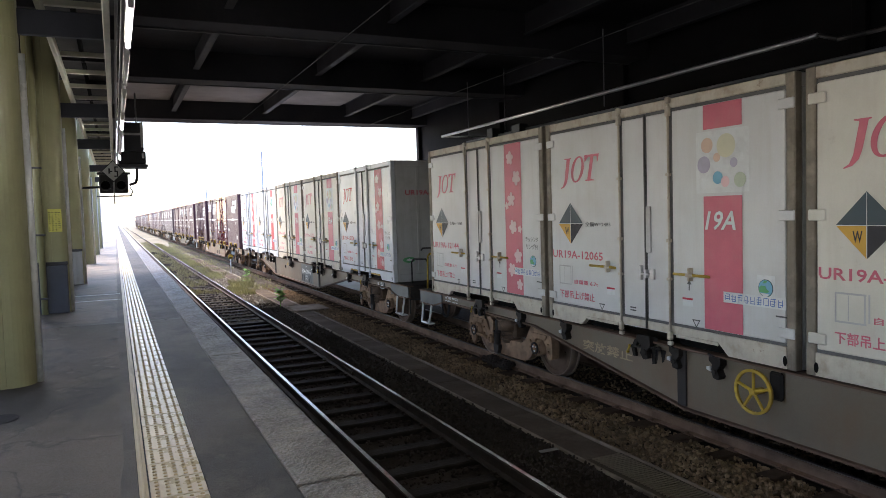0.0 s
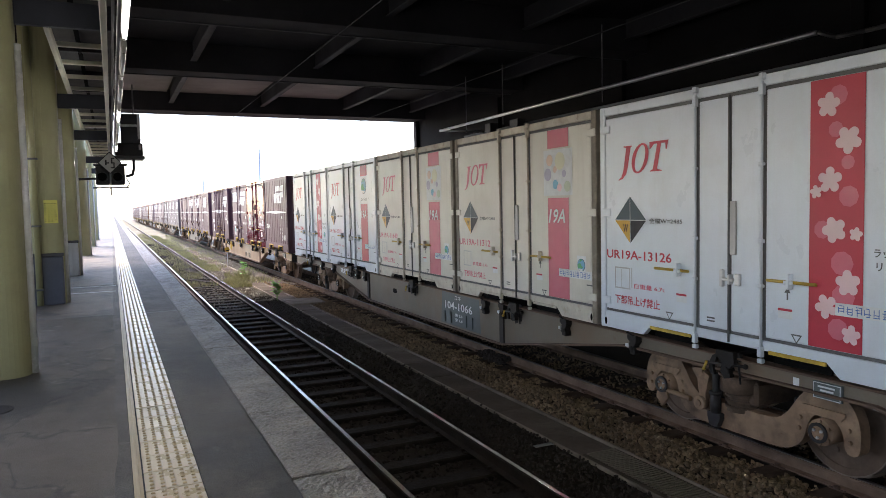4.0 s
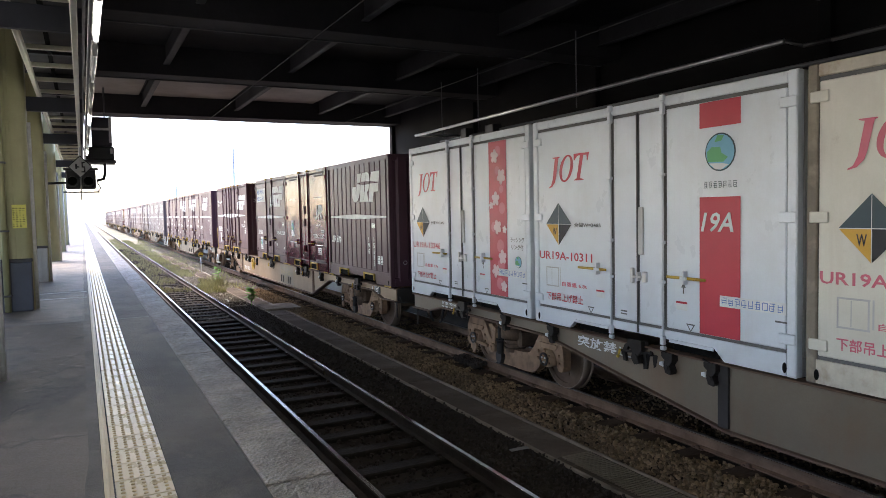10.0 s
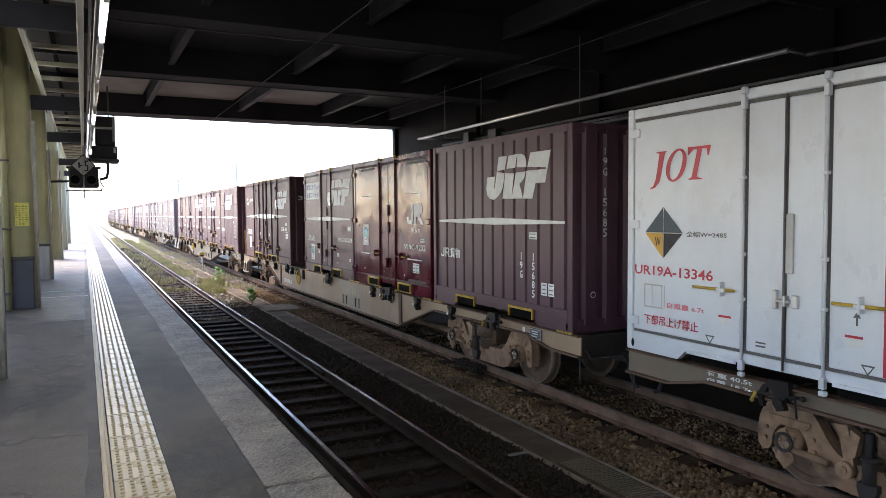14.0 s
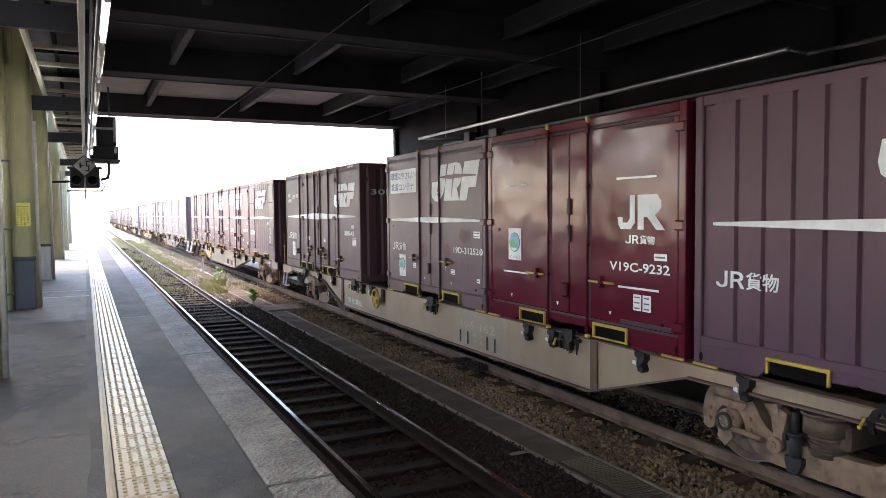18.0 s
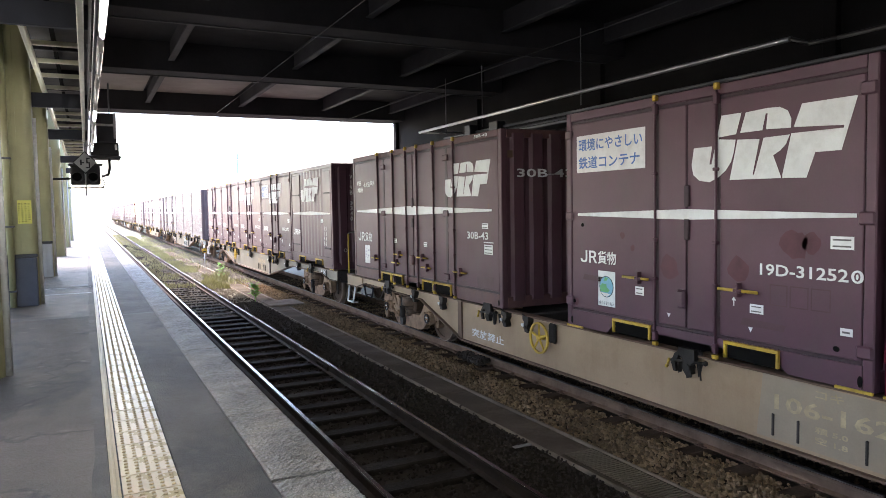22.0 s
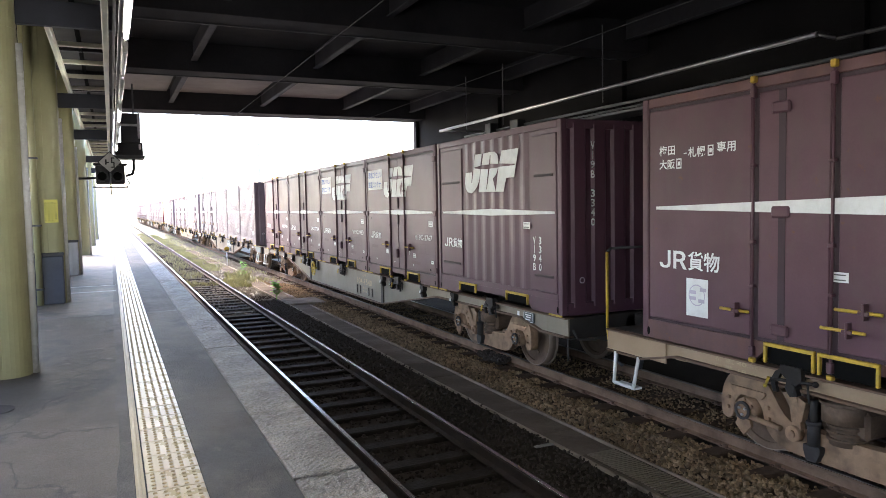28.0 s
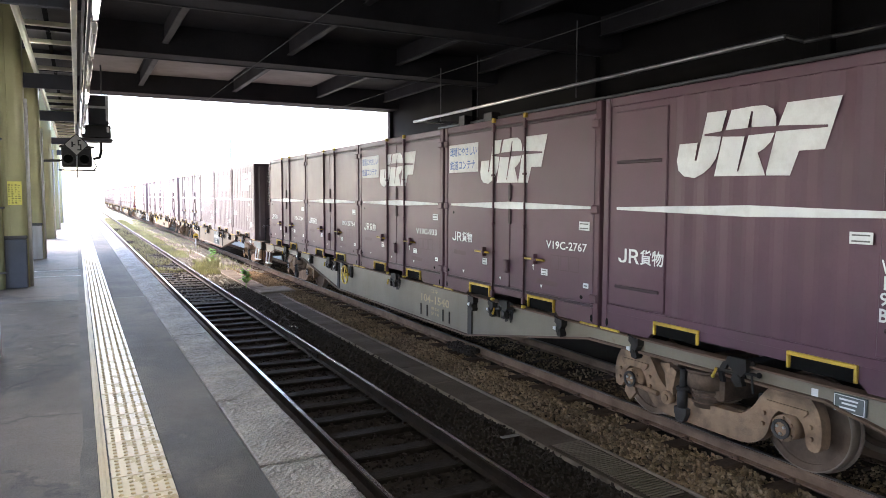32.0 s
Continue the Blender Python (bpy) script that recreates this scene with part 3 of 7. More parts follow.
def ring(bm, c, r0, r1, lo, hi, n=28, axis="x"):
    """A flat ring or tyre round an axis, from radius r0 to r1."""
    def at(p, d):
        return {"x": (d, p[0], p[1]), "y": (p[0], d, p[1]), "z": (p[0], p[1], d)}[axis]
    v = [[bm.verts.new(at((c[0] + r * math.cos(2 * math.pi * k / n), c[1] + r * math.sin(2 * math.pi * k / n)), d)) for k in range(n)] for r, d in ((r0, lo), (r1, lo), (r1, hi), (r0, hi))]
    fs = []
    for k in range(n):
        j = (k + 1) % n
        for a, b in ((0, 1), (1, 2), (2, 3), (3, 0)):
            f = bm.faces.new((v[a][k], v[a][j], v[b][j], v[b][k]))
            f.smooth = a in (1, 3)
            fs.append(f)
    bmesh.ops.recalc_face_normals(bm, faces=fs)


def mesh_from(name, bm, material):
    me = bpy.data.meshes.new(name)
    bm.to_mesh(me)
    bm.free()
    me.materials.append(M[material])
    return me


def part(name, bm, material, parent, label=""):
    ob = new(name, bm if isinstance(bm, bpy.types.Mesh) else mesh_from(name, bm, material))
    ob.parent = parent
    if label:
        ob["label"] = label
    return ob


def thing(name, label, category, group="", kind="", at=(0, 0, 0)):
    ob = new(name)
    ob.empty_display_size = 0.2
    ob.location = at
    return tagged(ob, label, category, group, kind)


def one(name, bm, material, label, category, group="", kind="", at=(0, 0, 0)):
    ob = new(name, mesh_from(name, bm, material))
    ob.location = at
    return tagged(ob, label, category, group, kind)


def bm_of(fn, *a, **k):
    bm = bmesh.new()
    fn(bm, *a, **k)
    return bm


LETTERS = {}


def letters(body):
    """Vertices, faces and extent of a line of text of height 1."""
    if body not in LETTERS:
        cu = bpy.data.curves.new("letters", "FONT")
        cu.body, cu.resolution_u, cu.offset = body, 2, 0.018
        ob = bpy.data.objects.new("letters", cu)
        scene.collection.objects.link(ob)
        me = bpy.data.meshes.new_from_object(ob.evaluated_get(bpy.context.evaluated_depsgraph_get()))
        vs = [tuple(v.co[:2]) for v in me.vertices]
        fs = [tuple(p.vertices) for p in me.polygons]
        bpy.data.objects.remove(ob)
        bpy.data.meshes.remove(me)
        xs, ys = [v[0] for v in vs], [v[1] for v in vs]
        LETTERS[body] = (vs, fs, min(xs), max(xs), min(ys), max(ys))
    return LETTERS[body]


def write(bm, body, u0, u1, z0, z1, to, shear=0.0):
    """Text filling u0..u1 and z0..z1 of a face; to(u, z) gives the place of a point of that face."""
    vs, fs, xa, xb, ya, yb = letters(body)
    new_v = []
    for x, y in vs:
        q = (y - ya) / (yb - ya)
        new_v.append(bm.verts.new(to(u0 + (u1 - u0) * (x - xa) / (xb - xa) + shear * (q - 0.5) * (z1 - z0), z0 + (z1 - z0) * q)))
    for f in fs:
        bm.faces.new([new_v[i] for i in f])


def flat(bm, pts, to):
    bm.faces.new([bm.verts.new(to(u, z)) for u, z in pts])


def rect(bm, u0, u1, z0, z1, to, lean=0.0):
    flat(bm, [(u0, z0), (u1, z0), (u1 + lean, z1), (u0 + lean, z1)], to)


def disc(bm, u, z, r, to, n=20, rz=None):
    flat(bm, [(u + r * math.cos(2 * math.pi * k / n), z + (rz or r) * math.sin(2 * math.pi * k / n)) for k in range(n)], to)


def blossom(bm, u, z, r, to, turn=0.0):
    pts = []
    for k in range(40):
        a = 2 * math.pi * k / 40
        q = abs(math.cos(2.5 * (a - turn)))
        pts.append((u + r * (0.45 + 0.55 * q ** 0.5) * math.cos(a), z + r * (0.45 + 0.55 * q ** 0.5) * math.sin(a)))
    flat(bm, pts, to)


# ---- ground and tracks ----
PLAT, EDGE, GROUND = 0.92, -3.87, -0.22
TRACKS = {"near": -2.365, "far": 1.225}

one("ground", bm_of(box, -900, 900, -500, 2500, -0.9, GROUND - 0.02), "soil_far", "pale ground beside the railway", "ground", kind="structure")
bed = thing("track_bed", "soil and grit between the rails, with shade painted in", "track bed", kind="structure")
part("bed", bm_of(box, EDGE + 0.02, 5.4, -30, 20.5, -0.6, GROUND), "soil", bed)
# past the roof the bed turns paler, overexposed daylight put into the colour
part("bed", bm_of(box, EDGE + 0.02, 5.4, 20.5, 200, -0.6, GROUND), "soil_far", bed, "grit paled to paint in the daylight")
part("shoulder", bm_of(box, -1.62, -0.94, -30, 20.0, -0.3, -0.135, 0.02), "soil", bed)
part("shoulder", bm_of(box, -0.44, 0.15, -30, 20.0, -0.3, -0.165, 0.02), "ballast_floor", bed, "brown grit under the ballast")
part("shoulder", bm_of(box, 0.74, 1.72, -30, 20.0, -0.3, -0.18, 0.02), "ballast_floor", bed, "brown grit between the rails")
part("shoulder", bm_of(box, -1.62, 0.25, 20.05, 200, -0.3, -0.16, 0.02), "soil_far", bed, "grit paled to paint in the daylight")

rng = np.random.default_rng(7)


def rocks(count, x0, x1, y0, y1, z_of, size, material="ballast"):
    """Many small uneven stones as one mesh, laid over a strip."""
    phi = (1 + 5 ** 0.5) / 2
    ico = np.array([(-1, phi, 0), (1, phi, 0), (-1, -phi, 0), (1, -phi, 0), (0, -1, phi), (0, 1, phi), (0, -1, -phi), (0, 1, -phi), (phi, 0, -1), (phi, 0, 1), (-phi, 0, -1), (-phi, 0, 1)]) / 1.9
    faces = np.array([(0, 11, 5), (0, 5, 1), (0, 1, 7), (0, 7, 10), (0, 10, 11), (1, 5, 9), (5, 11, 4), (11, 10, 2), (10, 7, 6), (7, 1, 8), (3, 9, 4), (3, 4, 2), (3, 2, 6), (3, 6, 8), (3, 8, 9), (4, 9, 5), (2, 4, 11), (6, 2, 10), (8, 6, 7), (9, 8, 1)])
    v = ico[None] * rng.uniform(0.72, 1.15, (count, 12, 1))
    s = rng.uniform(0.55, 1.25, (count, 1, 1)) * size
    v = v * s * rng.uniform(0.6, 1.15, (count, 1, 3))
    ang = rng.uniform(0, 6.28, count)
    c, sn = np.cos(ang)[:, None], np.sin(ang)[:, None]
    v = np.stack([v[..., 0] * c - v[..., 1] * sn, v[..., 0] * sn + v[..., 1] * c, v[..., 2]], -1)
    x = rng.uniform(x0, x1, count)
    y = y0 + (y1 - y0) * rng.uniform(0, 1, count) ** 1.6
    v += np.stack([x, y, z_of(x) + rng.uniform(-0.02, 0.03, count)], -1)[:, None]
    me = bpy.data.meshes.new("ballast")
    me.from_pydata(v.reshape(-1, 3).tolist(), [], (faces[None] + 12 * np.arange(count)[:, None, None]).reshape(-1, 3).tolist())
    me.materials.append(M[material])
    return me


def heap(x):
    """Height of the ballast: a shoulder beside the far track, low beside the cable trough."""
    return -0.158 + 0.045 * np.clip((x + 0.45) / 0.5, 0, 1) - 0.095 * np.clip((x - 0.10) / 0.25, 0, 1)


tagged(new("ballast", rocks(22000, -0.47, 0.575, 2.0, 26.0, heap, 0.0265)), "brown-grey crushed stone ballast beside the rails", "ballast", kind="stuff")
tagged(new("ballast", rocks(9000, 0.72, 1.75, 2.0, 26.0, lambda x: -0.165 + 0 * x, 0.021)), "dark crushed stone ballast between the rails", "ballast", kind="stuff")
tagged(new("grit_heap", rocks(420, 0.40, 0.60, 9.75, 10.5, lambda x: -0.10 + 0.2 * (x - 0.4), 0.035, "ballast_black")), "heap of black grit lying against the rail", "grit", kind="stuff")
# stones near the platform are darkened, those past the roof paled, for light
tagged(new("ballast", rocks(7000, -1.68, -0.96, 4.0, 21.0, lambda x: -0.135 + 0 * x, 0.020, "ballast_black")), "grit and small stones beside the track, shade painted in", "ballast", kind="stuff")
tagged(new("ballast", rocks(5000, -2.88, -1.85, 4.0, 19.0, lambda x: -0.225 + 0 * x, 0.024, "ballast_black")), "ballast between the sleepers, the platform's shade painted in", "ballast", kind="stuff")
tagged(new("ballast", rocks(7000, -0.3, 0.55, 24.0, 70.0, heap, 0.042, "ballast_pale")), "crushed stone ballast, paler to paint in daylight", "ballast", kind="stuff")
tagged(new("ballast", rocks(7000, -2.88, -1.85, 18.0, 60.0, lambda x: -0.22 + 0 * x, 0.035, "ballast_pale")), "stones between the sleepers, paler to paint in daylight", "ballast", kind="stuff")
tagged(new("ballast", rocks(3500, -1.68, -0.96, 20.0, 60.0, lambda x: -0.15 + 0 * x, 0.03, "ballast_pale")), "grit beside the track, paler to paint in daylight", "ballast", kind="stuff")


def rail_mesh(y0, y1):
    body = [(-0.0625, 0), (0.0625, 0), (0.0625, 0.012), (0.012, 0.026), (0.009, 0.1), (0.0325, 0.112), (0.0325, 0.134), (-0.0325, 0.134), (-0.0325, 0.112), (-0.009, 0.1), (-0.012, 0.026), (-0.0625, 0.012)]
    return mesh_from("rail", bm_of(prism, body, y0, y1, "y"), "rail_side"), mesh_from("rail_head", bm_of(box, -0.024, 0.020, y0, y1, 0.1345, 0.1452, 0.0015), "rail_head")


SLEEPER = mesh_from("sleeper", bm_of(box, -1.02, 1.02, -0.1, 0.1, -0.16, 0.0, 0.015), "sleeper")
SLEEPER_BROWN = SLEEPER.copy()
SLEEPER_BROWN.materials[0] = M["sleeper_brown"]
PLATE = bmesh.new()
box(PLATE, -0.09, 0.09, -0.08, 0.08, 0.0, 0.014, 0.004)
for _x in (-0.075, 0.075):
    box(PLATE, _x - 0.02, _x + 0.02, -0.025, 0.025, 0.01, 0.04, 0.006)
PLATE = mesh_from("tie_plate", PLATE, "rail_side")
PLATE_RUSTY = PLATE.copy()
PLATE_RUSTY.materials[0] = M["rust_brown"]


def track(name, xc, label, y1, step, worn):
    t = thing(name, label, "railway track", kind="structure")
    side, head = rail_mesh(-30, 260)
    if worn:
        head.materials[0] = M["rail_head_worn"]
        side.materials[0] = M["rail_dusty"]
    for s in (-0.566, 0.566):
        r = part("rail", side, "", t)
        r.location = (xc + s, 0, -0.145)
        h = part("rail_head", head, "", r)
    y = 2.2
    while y < y1:
        q = part("sleeper", SLEEPER_BROWN if worn else SLEEPER, "", t)
        q.matrix_basis = pose(xc + rng.uniform(-0.03, 0.03), y + rng.uniform(-0.03, 0.03), -0.147 if worn else -0.165, 0, 0, rng.uniform(-1.2, 1.2))
        if y < 22:
            for s in (-0.566, 0.566):
                c = part("tie_plate", PLATE_RUSTY if worn else PLATE, "", t)
                c.location = (xc + s, q.location[1], -0.148 if worn else -0.164)
        y += step
    return t


track("track_1", TRACKS["near"], "near railway track with shiny rails on dark wooden sleepers", 62, 0.62, False)
track("track_2", TRACKS["far"], "railway track under the freight train, with brown rails", 40, 0.62, True)
# fishplates on the near track's rail joint
_j = bmesh.new()
box(_j, -0.045, -0.012, -0.28, 0.28, 0.03, 0.1, 0.006)
for _k in range(4):
    cyl(_j, (-0.06, -0.2 + 0.133 * _k, 0.065), (-0.04, -0.2 + 0.133 * _k, 0.065), 0.016, 6)
one("fishplate", _j, "rail_side", "bolted steel fishplate joining two rail lengths", "rail joint", at=(-1.80, 10.9, -0.145))

# ---- cable trough ----
trough = thing("cable_trough", "concrete cable trough with dark lids between the tracks", "cable trough", kind="structure")
part("trough_wall", bm_of(box, -0.965, -0.935, -10, 60, -0.3, -0.10, 0.006), "concrete_dim", trough)
part("trough_wall", bm_of(box, -0.478, -0.45, -10, 60, -0.3, -0.10, 0.006), "concrete_dim", trough)
LID = mesh_from("lid", bm_of(box, -0.222, 0.222, -0.495, 0.495, -0.04, 0.0, 0.006), "lid")
for _k in range(48):
    _l = part("lid", LID, "", trough)
    _l.matrix_basis = pose(-0.706, 1.0 + _k * 1.0, -0.125 + rng.uniform(-0.006, 0.006), rng.uniform(-0.4, 0.4), rng.uniform(-0.5, 0.5), 0)
one("concrete_slab", bm_of(box, -0.93, 0.02, 18.45, 19.55, -0.2, -0.075, 0.02), "concrete_dim", "pale concrete slab laid across the cable trough", "slab")
# a grating let into the trough near the train
_g = thing("drain_grating", "dark steel drain grating beside the cable trough", "grating", at=(-0.70, 5.0, -0.11))
part("frame", bm_of(box, -0.2, 0.2, -0.75, 0.75, -0.01, 0.0), "lid", _g)
_bar = mesh_from("bar", bm_of(box, -0.17, 0.17, -0.008, 0.008, 0.0, 0.012), "concrete_dim")
for _k in range(35):
    _b = part("bar", _bar, "", _g)
    _b.location = (0, -0.72 + 0.0423 * _k, 0.001)

# ---- platform ----
plat = thing("platform", "grey asphalt station platform with pale edge stones", "platform", kind="structure")
part("platform_body", bm_of(box, -11.0, EDGE - 0.10, -30, 240, -0.6, PLAT - 0.02), "concrete_dark", plat)
part("platform_face", bm_of(box, EDGE - 0.10, EDGE - 0.05, -30, 240, -0.6, PLAT - 0.17), "concrete_dark", plat)
part("asphalt", bm_of(box, -11.0, -5.07, -30, 11.5, PLAT - 0.02, PLAT), "asphalt", plat)
part("asphalt", bm_of(box, -11.0, -5.07, 11.505, 240, PLAT - 0.02, PLAT - 0.001), "asphalt_old", plat, "older asphalt")
part("asphalt", bm_of(box, -4.71, -4.262, -30, 11.42, PLAT - 0.02, PLAT - 0.002), "asphalt_dark", plat, "darker asphalt strip")
part("asphalt", bm_of(box, -4.71, -4.262, 11.47, 240, PLAT - 0.02, PLAT - 0.003), "asphalt_worn", plat, "older asphalt strip")
part("joint_strip", bm_of(box, -4.70, -4.27, 11.42, 11.47, PLAT - 0.02, PLAT - 0.001), "concrete", plat)
part("bedding", bm_of(box, -5.07, -4.71, -30, 240, PLAT - 0.02, PLAT - 0.006), "concrete_dark", plat)


def rough_stone(seed):
    """An edge stone with a coarse pitted top."""
    bm = bmesh.new()
    nx, ny = 26, 92
    grid = []
    for i in range(nx + 1):
        row = []
        for j in range(ny + 1):
            x, y = -4.256 + (4.256 + EDGE) * i / nx, -0.692 + 1.384 * j / ny
            rim = 0.006 if i in (0, nx) or j in (0, ny) else 0.0
            q = noise.noise((x * 15, y * 15, seed)) * 0.0025 + noise.noise((x * 34, y * 60, seed + 7)) * 0.010
            row.append(bm.verts.new((x, y, PLAT - 0.003 - rim + q)))
        grid.append(row)
    for i in range(nx):
        for j in range(ny):
            bm.faces.new((grid[i][j], grid[i + 1][j], grid[i + 1][j + 1], grid[i][j + 1]))
    ring_v = [grid[i][0] for i in range(nx + 1)] + [grid[nx][j] for j in range(1, ny + 1)] + [grid[i][ny] for i in range(nx - 1, -1, -1)] + [grid[0][j] for j in range(ny - 1, 0, -1)]
    low = [bm.verts.new((v.co.x, v.co.y, PLAT - 0.17)) for v in ring_v]
    for k in range(len(ring_v)):
        m = (k + 1) % len(ring_v)
        bm.faces.new((ring_v[k], low[k], low[m], ring_v[m]))
    bm.faces.new(low[::-1])
    return mesh_from("edge_stone", bm, "edge_stone")


STONES = [rough_stone(s) for s in (1.3, 4.7, 9.2, 14.1)]
for _k in range(52):
    _s = part("edge_stone", STONES[_k % 4], "", plat)
    _s.matrix_basis = pose(rng.uniform(-0.004, 0.004), 0.38 + 1.4 * _k, rng.uniform(-0.006, 0.004))
part("edge_course", bm_of(box, -4.256, EDGE, 72.6, 240, PLAT - 0.17, PLAT), "edge_stone", plat)
part("edge_course", bm_of(box, -4.256, EDGE, -30, -0.3, PLAT - 0.17, PLAT), "edge_stone", plat)

# warning tiles: 30 cm squares with rows of domes
_t = bmesh.new()
box(_t, -0.147, 0.147, -0.146, 0.146, -0.02, 0.004, 0.003)
for _i in range(5):
    for _j in range(5):
        _p = (-0.112 + 0.056 * _i, -0.112 + 0.056 * _j)
        cyl(_t, (*_p, 0.003), (*_p, 0.0095), 0.0135, 8, 0.009)
_t.faces.ensure_lookup_table()
# domes take the darker colour that paints in their shading
for _f in _t.faces[26:]:
    _f.material_index = 1
TILE = mesh_from("warning_tile", _t, "tactile")
TILE.materials.append(M["tactile_dome"])
for _k in range(180):
    _s = part("warning_tile", TILE, "", plat)
    _s.location = (-4.862, 2.4 + 0.3 * _k, PLAT - 0.003 + rng.uniform(-0.001, 0.001))
part("warning_strip", bm_of(box, -5.011, -4.713, 56.4, 240, PLAT - 0.01, PLAT + 0.003), "tactile", plat)
part("guide_line", bm_of(box, -5.066, -5.018, -10, 240, PLAT - 0.01, PLAT + 0.002), "guide_cream", plat, "narrow cream guide line")
part("guide_ridge", bm_of(box, -5.052, -5.034, -10, 60, PLAT, PLAT + 0.007, 0.003), "guide_cream", plat)
_q = random.Random(3)
_b = bmesh.new()
_v = []
for _k in range(181):
    _y = -10 + 0.4 * _k
    _v.append((_b.verts.new((-5.135 - _q.uniform(0, 0.028), _y, PLAT + 0.002)), _b.verts.new((-5.073, _y, PLAT + 0.002))))
for _s, _t in zip(_v, _v[1:]):
    _b.faces.new((_s[0], _s[1], _t[1], _t[0]))
part("seam_strip", _b, "asphalt_seam", plat, "darker ragged asphalt seam")
for _y in (16.1, 14.95):
    part("cross_line", bm_of(box, -5.95, -5.10, _y - 0.03, _y + 0.03, PLAT, PLAT + 0.003), "line_white", plat, "worn white painted line")
part("joint_strip", bm_of(box, -5.95, -5.08, 11.5, 11.53, PLAT - 0.001, PLAT + 0.002), "concrete", plat)
part("repair_patch", bm_of(box, -5.42, -5.15, 16.2, 16.75, PLAT, PLAT + 0.004), "concrete", plat, "pale square repair patch")
_m = bmesh.new()
cyl(_m, (-6.02, 6.33, PLAT - 0.02), (-6.02, 6.33, PLAT + 0.004), 0.13, 24)
ring(_m, (-6.02, 6.33), 0.135, 0.15, PLAT - 0.01, PLAT + 0.006, 28, "z")
one("manhole_cover", _m, "concrete_dark", "small round iron cover set in the platform", "manhole cover")

# ---- roof over the tracks ----
# the unseen stretch back to y=-60 is added to cut light from behind
ROOF_Y0, ROOF_Y1, ROOF_X0, ROOF_X1 = -60.0, 26.0, -12.0, 6.0
one("ceiling", bm_of(box, ROOF_X0, ROOF_X1 + 4, ROOF_Y0, ROOF_Y1, 6.45, 6.8), "roof_dark", "dark ceiling of the roof over the tracks", "ceiling", kind="structure")
roof = thing("roof_frame", "black steel roof frame over the tracks", "roof frame", kind="structure")
for _y, _w in ((25.6, 0.4), (18.35, 0.34), (13.0, 0.34), (7.3, 0.34), (1.4, 0.34), (-4.5, 0.34), (-10.4, 0.34), (-16.3, 0.34), (-22.2, 0.34), (-40.0, 0.34), (-59.0, 0.34)):
    _b = part("cross_beam", bm_of(box, ROOF_X0, ROOF_X1, _y - _w, _y + _w, 5.76, 6.45, 0.01), "roof_dark", roof)
    # lighter strip paints the light caught along the beam's lower edge
    part("flange", bm_of(box, ROOF_X0, ROOF_X1, _y + _w - 0.02, _y + _w + 0.05, 5.74, 5.80, 0.006), "purlin", _b)
for _x in (-8.7, -5.95, -3.17, -0.20, 2.77, 5.4):
    # underside lighter than web: the light on it is put into the colour
    part("purlin", bm_of(box, _x - 0.075, _x + 0.075, ROOF_Y0, ROOF_Y1 - 0.8, 6.0, 6.03, 0.008), "purlin", roof)
    part("purlin_web", bm_of(box, _x - 0.015, _x + 0.015, ROOF_Y0, ROOF_Y1 - 0.8, 6.03, 6.45), "roof_dark", roof)
for _x0, _x1 in ((-5.8, -3.3), (-3.05, -0.4), (0.0, 2.5)):
    part("roof_panel", bm_of(box, _x0, _x1, 19.0, 25.1, 6.36, 6.42), "roof_panel", roof, "pale stained roof panel")
for _x, _z in ((-2.365, 4.66), (1.225, 4.81)):
    _w = thing("contact_wire", "thin grey overhead contact wire above the track", "overhead wire", at=(_x, 0, 0))
    part("wire", bm_of(cyl, (0, -24, _z), (0, 150, _z), 0.007, 6), "purlin", _w)
    for _y in (25.6,):
        part("dropper", bm_of(cyl, (0, _y, _z), (0, _y, 5.76), 0.006, 6), "black_steel", _w)

one("wall_east", bm_of(box, 6.0, 6.3, ROOF_Y0, ROOF_Y1 + 0.3, -0.6, 6.9), "wall_dark", "near-black wall behind the freight train", "wall", kind="structure")
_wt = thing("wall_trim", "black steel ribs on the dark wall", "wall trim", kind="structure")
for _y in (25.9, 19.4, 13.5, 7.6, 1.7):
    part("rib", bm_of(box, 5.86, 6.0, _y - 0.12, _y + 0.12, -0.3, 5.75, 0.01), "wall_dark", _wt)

# out of view; added and set in height to limit daylight from the west
one("wall_west", bm_of(box, -11.3, -11.0, ROOF_Y0, ROOF_Y1 - 4, -0.6, 1.9), "wall_plain", "plain grey unseen wall limiting the west daylight", "wall", kind="structure")

# unseen board, added to keep high west daylight off ceiling and container tops
one("valance", bm_of(box, -11.2, -11.05, ROOF_Y0, ROOF_Y1, 4.15, 6.45), "wall_dark", "plain unseen board blocking high daylight at the roof edge", "valance", kind="structure")

# pipes hung beyond the train
PIPE_X, PIPE_Z = 3.6, 4.62
hung = thing("hanging_pipe", "shiny galvanised pipe hung on thin rods under the roof", "pipe")
_b = bmesh.new()
pipe(_b, [(PIPE_X, 18.7, PIPE_Z - 0.03), (PIPE_X, 6.6, PIPE_Z + 0.03)], 0.038, 10)
part("pipe_run", _b, "galv", hung)
_b = bmesh.new()
pipe(_b, [(PIPE_X, 6.58, PIPE_Z + 0.03), (PIPE_X, 6.3, PIPE_Z - 0.09), (PIPE_X, 5.9, PIPE_Z - 0.10), (PIPE_X, -8.0, PIPE_Z - 0.09)], 0.03, 8)
part("pipe_run", _b, "black_steel", hung, "dull dark pipe")
_b = bmesh.new()
pipe(_b, [(PIPE_X, 18.7, PIPE_Z - 0.03), (PIPE_X + 1.2, 18.3, PIPE_Z - 0.05)], 0.025, 8)
